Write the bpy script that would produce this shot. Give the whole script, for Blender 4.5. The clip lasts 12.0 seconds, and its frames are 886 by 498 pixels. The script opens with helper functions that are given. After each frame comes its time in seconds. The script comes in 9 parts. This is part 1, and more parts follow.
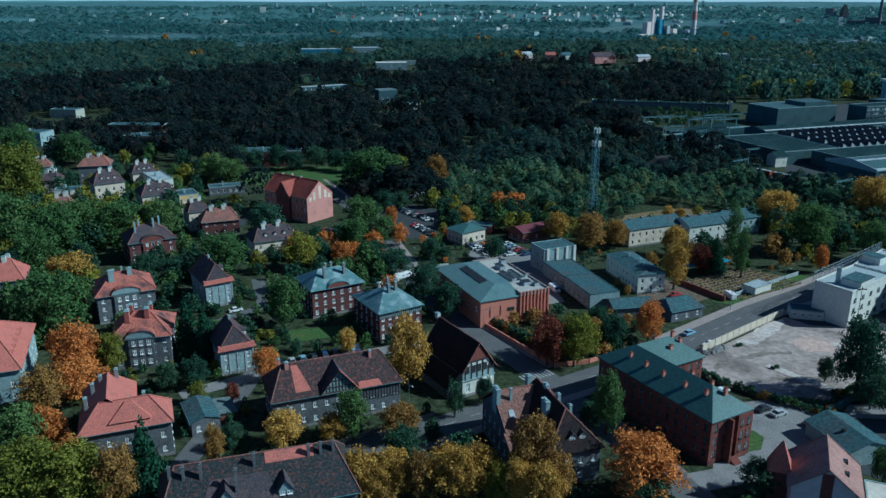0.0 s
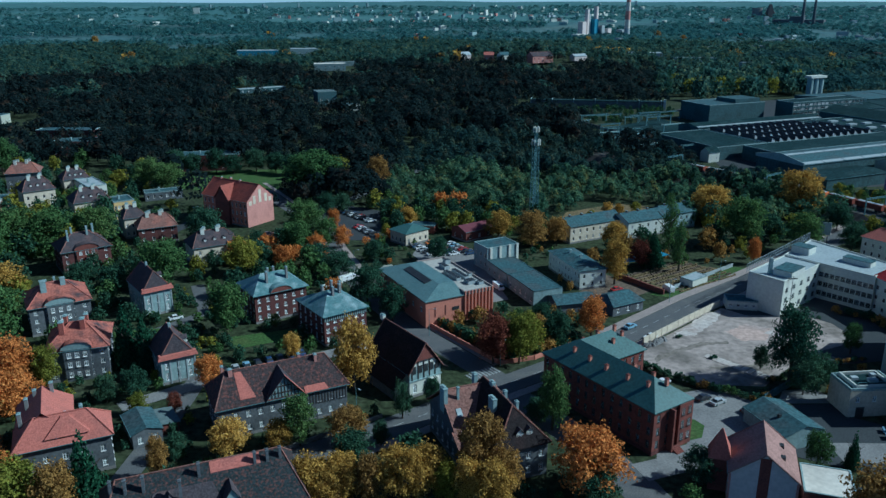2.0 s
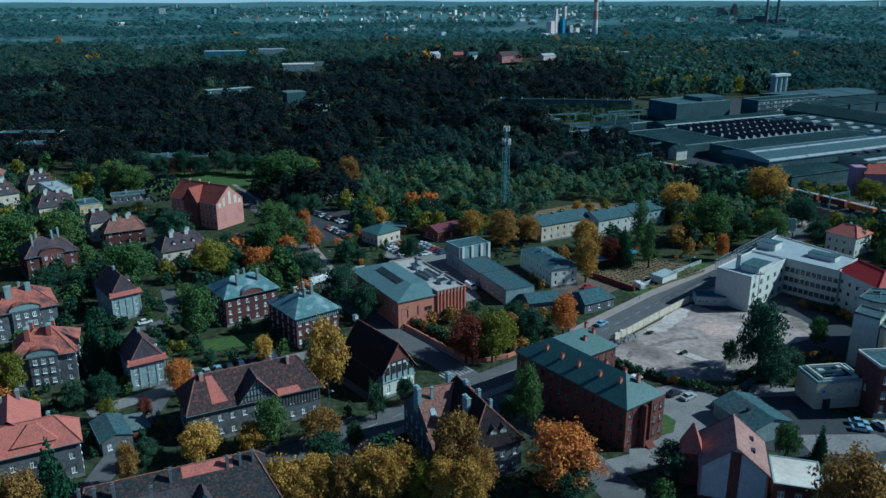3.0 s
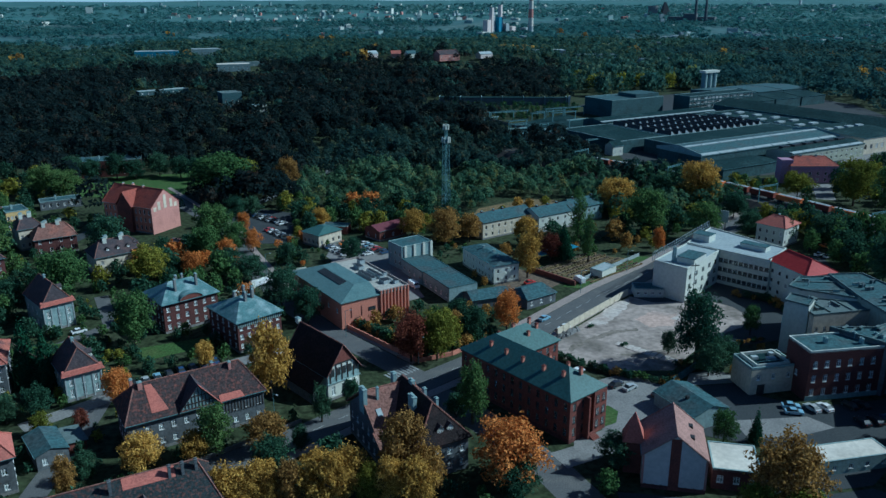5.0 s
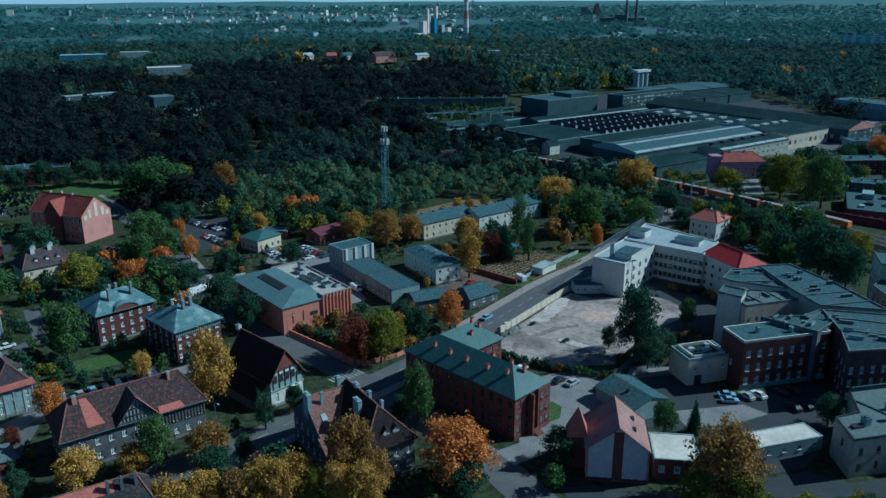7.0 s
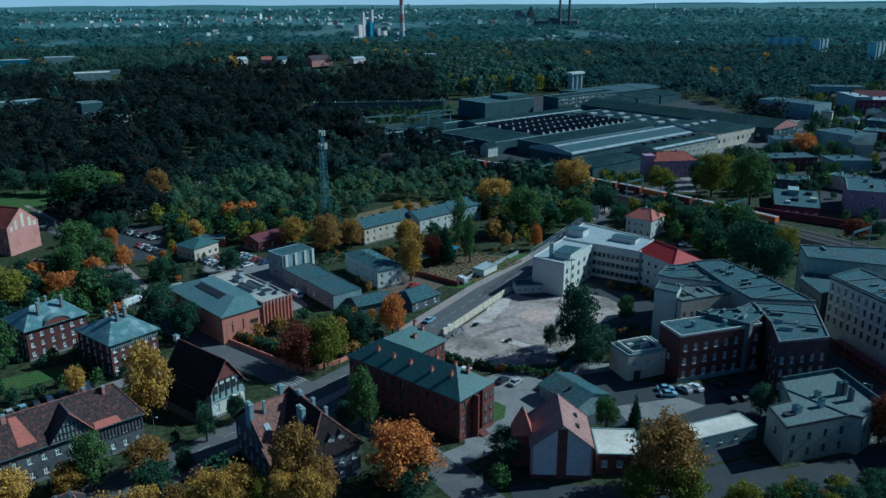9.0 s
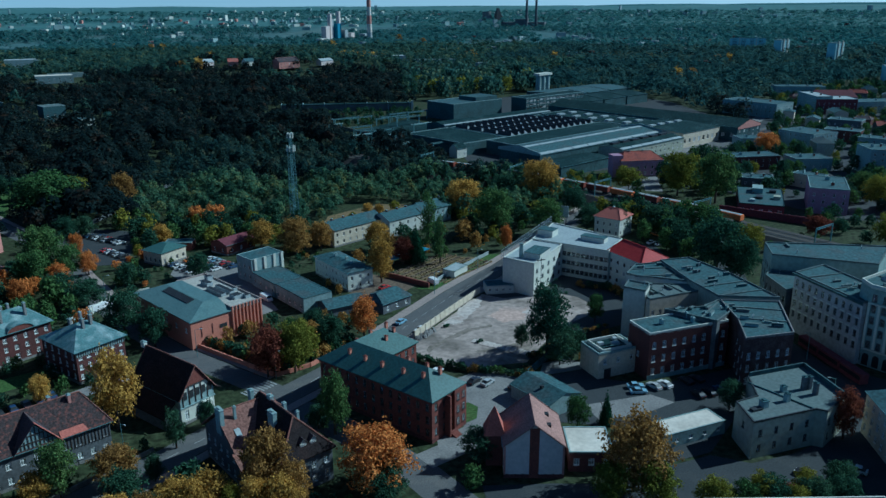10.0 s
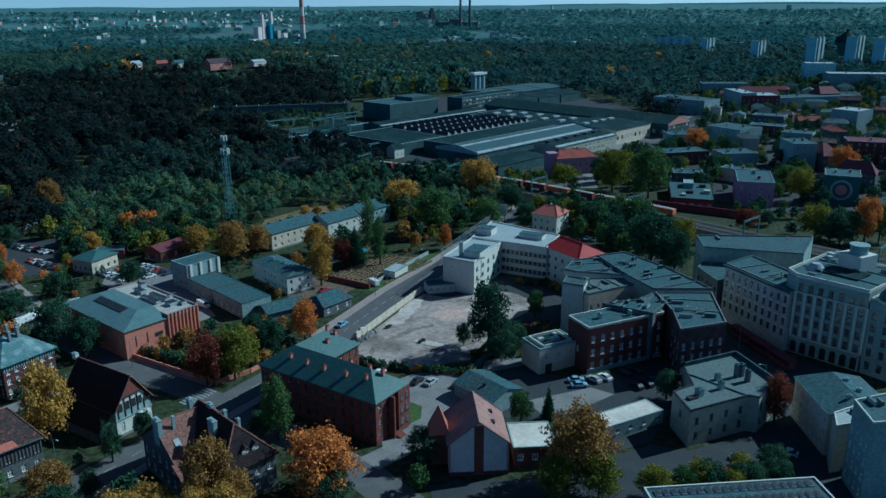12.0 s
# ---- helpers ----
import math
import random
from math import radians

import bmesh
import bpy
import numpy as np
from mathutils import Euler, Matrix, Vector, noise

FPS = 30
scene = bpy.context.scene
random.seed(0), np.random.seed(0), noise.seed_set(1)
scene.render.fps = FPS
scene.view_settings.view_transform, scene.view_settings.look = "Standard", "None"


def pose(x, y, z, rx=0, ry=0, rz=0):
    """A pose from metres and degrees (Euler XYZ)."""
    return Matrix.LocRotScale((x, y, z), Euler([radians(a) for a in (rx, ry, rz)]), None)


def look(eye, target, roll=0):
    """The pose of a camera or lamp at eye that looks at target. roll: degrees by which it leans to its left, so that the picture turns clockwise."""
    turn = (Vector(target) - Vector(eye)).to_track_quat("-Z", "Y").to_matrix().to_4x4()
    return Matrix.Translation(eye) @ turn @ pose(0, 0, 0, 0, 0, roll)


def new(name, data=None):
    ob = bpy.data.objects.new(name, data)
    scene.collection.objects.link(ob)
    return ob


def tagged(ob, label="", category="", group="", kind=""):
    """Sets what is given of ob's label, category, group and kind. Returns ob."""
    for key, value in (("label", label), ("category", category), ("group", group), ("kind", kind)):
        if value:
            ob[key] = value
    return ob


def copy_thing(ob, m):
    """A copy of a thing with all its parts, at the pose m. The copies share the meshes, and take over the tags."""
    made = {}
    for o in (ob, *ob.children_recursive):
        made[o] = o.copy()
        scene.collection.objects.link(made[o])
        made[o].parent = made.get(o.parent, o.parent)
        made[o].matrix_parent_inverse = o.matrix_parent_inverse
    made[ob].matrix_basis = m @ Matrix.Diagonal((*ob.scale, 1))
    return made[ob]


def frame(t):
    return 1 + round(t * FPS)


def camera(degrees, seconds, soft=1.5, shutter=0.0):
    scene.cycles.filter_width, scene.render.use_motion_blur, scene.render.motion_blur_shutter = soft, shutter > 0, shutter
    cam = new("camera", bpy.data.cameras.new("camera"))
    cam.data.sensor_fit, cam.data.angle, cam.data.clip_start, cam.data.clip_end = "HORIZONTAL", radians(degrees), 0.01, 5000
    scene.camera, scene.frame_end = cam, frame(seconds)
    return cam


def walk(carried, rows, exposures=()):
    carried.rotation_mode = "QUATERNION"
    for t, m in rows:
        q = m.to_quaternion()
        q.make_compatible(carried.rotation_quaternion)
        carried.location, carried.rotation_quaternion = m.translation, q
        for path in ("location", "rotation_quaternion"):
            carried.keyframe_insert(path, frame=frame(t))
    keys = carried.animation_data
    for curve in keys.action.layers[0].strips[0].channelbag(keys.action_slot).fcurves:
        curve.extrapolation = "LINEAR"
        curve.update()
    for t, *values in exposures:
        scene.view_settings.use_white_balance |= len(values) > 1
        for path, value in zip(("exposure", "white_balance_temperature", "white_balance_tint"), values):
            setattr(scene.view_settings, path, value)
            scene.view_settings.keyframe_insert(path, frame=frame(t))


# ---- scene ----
EYE = 95.0
cam = camera(59.03, 12.0)
walk(cam, [
    (0, pose(0, 0, EYE, 72.26, 0, -0.00) @ pose(0, 0, 0, 0, 0, 0.02)),
    (1, pose(0, 0, EYE, 72.30, 0, -2.20) @ pose(0, 0, 0, 0, 0, -0.04)),
    (2, pose(0, 0, EYE, 72.29, 0, -4.33) @ pose(0, 0, 0, 0, 0, -0.09)),
    (3, pose(0, 0, EYE, 72.28, 0, -6.49) @ pose(0, 0, 0, 0, 0, -0.15)),
    (5, pose(0, 0, EYE, 72.18, 0, -10.92) @ pose(0, 0, 0, 0, 0, -0.18)),
    (6, pose(0, 0, EYE, 72.18, 0, -13.18) @ pose(0, 0, 0, 0, 0, -0.22)),
    (7, pose(0, 0, EYE, 72.26, 0, -15.42) @ pose(0, 0, 0, 0, 0, -0.26)),
    (9, pose(0, 0, EYE, 72.47, 0, -19.94) @ pose(0, 0, 0, 0, 0, -0.26)),
    (10, pose(0, 0, EYE, 72.56, 0, -22.22) @ pose(0, 0, 0, 0, 0, -0.28)),
    (11, pose(0, 0, EYE, 72.55, 0, -24.51) @ pose(0, 0, 0, 0, 0, -0.31)),
    (12, pose(0, 0, EYE, 72.54, 0, -26.83) @ pose(0, 0, 0, 0, 0, -0.34)),
], exposures=[(0, -0.12, 4840, -9), (12, -0.30, 4640, -13)])

# world and sun: afternoon sun from the far right, clear sky
SUN_EL, SUN_AZ = 37.0, 94.0   # degrees; azimuth clockwise from +y
world = bpy.data.worlds.new("world")
scene.world = world
world.use_nodes = True
wn, wl = world.node_tree.nodes, world.node_tree.links
sky = wn.new("ShaderNodeTexSky")
sky.sky_type, sky.sun_disc = "NISHITA", False
sky.air_density, sky.dust_density, sky.ozone_density = 0.4, 0.2, 3.0
sky.sun_elevation, sky.sun_rotation = radians(SUN_EL), radians(SUN_AZ)
wn["Background"].inputs["Strength"].default_value = 0.105
wl.new(sky.outputs["Color"], wn["Background"].inputs["Color"])
sun = new("sun", bpy.data.lights.new("sun", "SUN"))
sun.data.energy, sun.data.angle, sun.data.color = 5.0, radians(0.5), (1.0, 0.95, 0.88)
_az, _el = radians(SUN_AZ), radians(SUN_EL)
sun.matrix_world = look((400 * math.sin(_az) * math.cos(_el), 400 * math.cos(_az) * math.cos(_el), 400 * math.sin(_el)), (0, 0, 0))

# ---- materials ----
def mat(name, base, var=0.25, rough=0.8, metal=0.0, scale=1.5, bump=0.15, stain=None, stain_amount=0.4, rows=0.0, per="", spec=0.12, blot=0.13):
    """Base colour with broad stains, fine grain, fine relief; rows: course height of tiles or sheets in metres."""
    m = bpy.data.materials.new(name)
    m.use_nodes = True
    n, l = m.node_tree.nodes, m.node_tree.links
    b = n["Principled BSDF"]
    b.inputs["Roughness"].default_value, b.inputs["Metallic"].default_value = rough, metal
    b.inputs["Specular IOR Level"].default_value = spec
    tc = n.new("ShaderNodeTexCoord")
    fine, broad = n.new("ShaderNodeTexNoise"), n.new("ShaderNodeTexNoise")
    fine.inputs["Scale"].default_value, fine.inputs["Detail"].default_value = scale, 6
    broad.inputs["Scale"].default_value, broad.inputs["Detail"].default_value = scale * blot, 4
    for t in (fine, broad):
        l.new(tc.outputs["Object"], t.inputs["Vector"])
    ramp = n.new("ShaderNodeMapRange")
    ramp.inputs["From Min"].default_value, ramp.inputs["From Max"].default_value = 0.35, 0.65
    ramp.inputs["To Min"].default_value, ramp.inputs["To Max"].default_value = 1 - var, 1 + var
    l.new(fine.outputs["Fac"], ramp.inputs["Value"])
    tint = n.new("ShaderNodeMix")
    tint.data_type = "RGBA"
    tint.inputs[6].default_value = (*base, 1)
    tint.inputs[7].default_value = (*(stain or [c * 0.6 for c in base]), 1)
    step = n.new("ShaderNodeMapRange")
    step.inputs["From Min"].default_value, step.inputs["From Max"].default_value = 0.48, 0.68
    step.inputs["To Max"].default_value = stain_amount
    l.new(broad.outputs["Fac"], step.inputs["Value"])
    l.new(step.outputs["Result"], tint.inputs[0])
    val = n.new("ShaderNodeHueSaturation")
    l.new(tint.outputs[2], val.inputs["Color"])
    value = ramp.outputs["Result"]
    if per:
        rnd = n.new("ShaderNodeObjectInfo").outputs["Random"] if per == "object" else n.new("ShaderNodeNewGeometry").outputs["Random Per Island"]
        rr = n.new("ShaderNodeMapRange")
        rr.inputs["To Min"].default_value, rr.inputs["To Max"].default_value = 0.75, 1.25
        l.new(rnd, rr.inputs["Value"])
        mul = n.new("ShaderNodeMath")
        mul.operation = "MULTIPLY"
        l.new(value, mul.inputs[0]), l.new(rr.outputs["Result"], mul.inputs[1])
        value = mul.outputs[0]
    l.new(value, val.inputs["Value"])
    l.new(val.outputs["Color"], b.inputs["Base Color"])
    height = fine.outputs["Fac"]
    if rows:
        wave = n.new("ShaderNodeTexWave")
        wave.wave_type, wave.bands_direction, wave.wave_profile = "BANDS", "Z", "SAW"
        wave.inputs["Scale"].default_value = 1.0 / rows * 0.31
        wave.inputs["Distortion"].default_value = 0.4
        l.new(tc.outputs["Object"], wave.inputs["Vector"])
        add = n.new("ShaderNodeMath")
        add.operation = "ADD"
        l.new(height, add.inputs[0]), l.new(wave.outputs["Fac"], add.inputs[1])
        height = add.outputs[0]
    if bump:
        bp = n.new("ShaderNodeBump")
        bp.inputs["Strength"].default_value, bp.inputs["Distance"].default_value = bump, 0.1
        l.new(height, bp.inputs["Height"]), l.new(bp.outputs["Normal"], b.inputs["Normal"])
    return m


def leaf_mat(name, colours, broad=0.0, thin=0.3, grain=3.5, fleck_by=0.65):
    """Foliage: each leaf clump and each tree takes its own tone from the colours; broad: size in 1/m of patches over a wood."""
    m = bpy.data.materials.new(name)
    m.use_nodes = True
    n, l = m.node_tree.nodes, m.node_tree.links
    n.remove(n["Principled BSDF"])
    ramp = n.new("ShaderNodeValToRGB")
    els = ramp.color_ramp.elements
    for i, c in enumerate(colours):
        e = els[i] if i < 2 else els.new(1.0)
        e.position, e.color = i / max(1, len(colours) - 1), (*c, 1)
    isl = n.new("ShaderNodeNewGeometry")
    mix = n.new("ShaderNodeMath")
    mix.operation = "MULTIPLY_ADD"
    mix.inputs[1].default_value = 0.25 if broad else 0.5
    if broad:
        tex, geo = n.new("ShaderNodeTexNoise"), n.new("ShaderNodeNewGeometry")
        tex.inputs["Scale"].default_value, tex.inputs["Detail"].default_value = broad, 3
        tex.inputs["Roughness"].default_value = 0.65
        l.new(geo.outputs["Position"], tex.inputs["Vector"])
        mr = n.new("ShaderNodeMapRange")
        mr.inputs["From Min"].default_value, mr.inputs["From Max"].default_value = 0.36, 0.66
        mr.inputs["To Max"].default_value = 0.75
        l.new(tex.outputs["Fac"], mr.inputs["Value"])
        base = mr.outputs["Result"]
    else:
        info, mr = n.new("ShaderNodeObjectInfo"), n.new("ShaderNodeMath")
        mr.operation, mr.inputs[1].default_value = "MULTIPLY", 0.5
        l.new(info.outputs["Random"], mr.inputs[0])
        base = mr.outputs[0]
    l.new(isl.outputs["Random Per Island"], mix.inputs[0]), l.new(base, mix.inputs[2])
    l.new(mix.outputs[0], ramp.inputs["Fac"])
    fleck, spread, tone = n.new("ShaderNodeTexNoise"), n.new("ShaderNodeMapRange"), n.new("ShaderNodeHueSaturation")
    fleck.inputs["Scale"].default_value, fleck.inputs["Detail"].default_value = grain, 3
    spread.inputs["From Min"].default_value, spread.inputs["From Max"].default_value = 0.34, 0.66
    spread.inputs["To Min"].default_value, spread.inputs["To Max"].default_value = 1 - fleck_by, 1 + fleck_by
    l.new(n.new("ShaderNodeNewGeometry").outputs["Position"], fleck.inputs["Vector"])
    l.new(fleck.outputs["Fac"], spread.inputs["Value"]), l.new(spread.outputs["Result"], tone.inputs["Value"])
    l.new(ramp.outputs["Color"], tone.inputs["Color"])
    dif, tra, out = n.new("ShaderNodeBsdfDiffuse"), n.new("ShaderNodeBsdfTranslucent"), n["Material Output"]
    sh = n.new("ShaderNodeMixShader")
    sh.inputs["Fac"].default_value = thin
    l.new(tone.outputs["Color"], dif.inputs["Color"]), l.new(tone.outputs["Color"], tra.inputs["Color"])
    l.new(dif.outputs[0], sh.inputs[1]), l.new(tra.outputs[0], sh.inputs[2])
    l.new(sh.outputs[0], out.inputs["Surface"])
    return m


def glass_mat():
    m = bpy.data.materials.new("window_glass")
    m.use_nodes = True
    b = m.node_tree.nodes["Principled BSDF"]
    b.inputs["Base Color"].default_value = (0.78, 0.86, 0.88, 1)
    b.inputs["Roughness"].default_value, b.inputs["IOR"].default_value = 0.04, 1.45
    b.inputs["Transmission Weight"].default_value = 0.9
    return m


def curtain_mat():
    """What stands behind the panes: net curtains, blinds or dark rooms, another tone for each window."""
    m = bpy.data.materials.new("net_curtain")
    m.use_nodes = True
    n, l = m.node_tree.nodes, m.node_tree.links
    b, ramp = n["Principled BSDF"], n.new("ShaderNodeValToRGB")
    els = ramp.color_ramp.elements
    for i, (p, c) in enumerate(((0.0, 0.012), (0.5, 0.025), (0.62, 0.10), (0.85, 0.30), (1.0, 0.48))):
        e = els[i] if i < 2 else els.new(1.0)
        e.position, e.color = p, (c, c * 1.02, c, 1)
    l.new(n.new("ShaderNodeObjectInfo").outputs["Random"], ramp.inputs["Fac"])
    l.new(ramp.outputs["Color"], b.inputs["Base Color"])
    b.inputs["Roughness"].default_value = 0.35
    return m


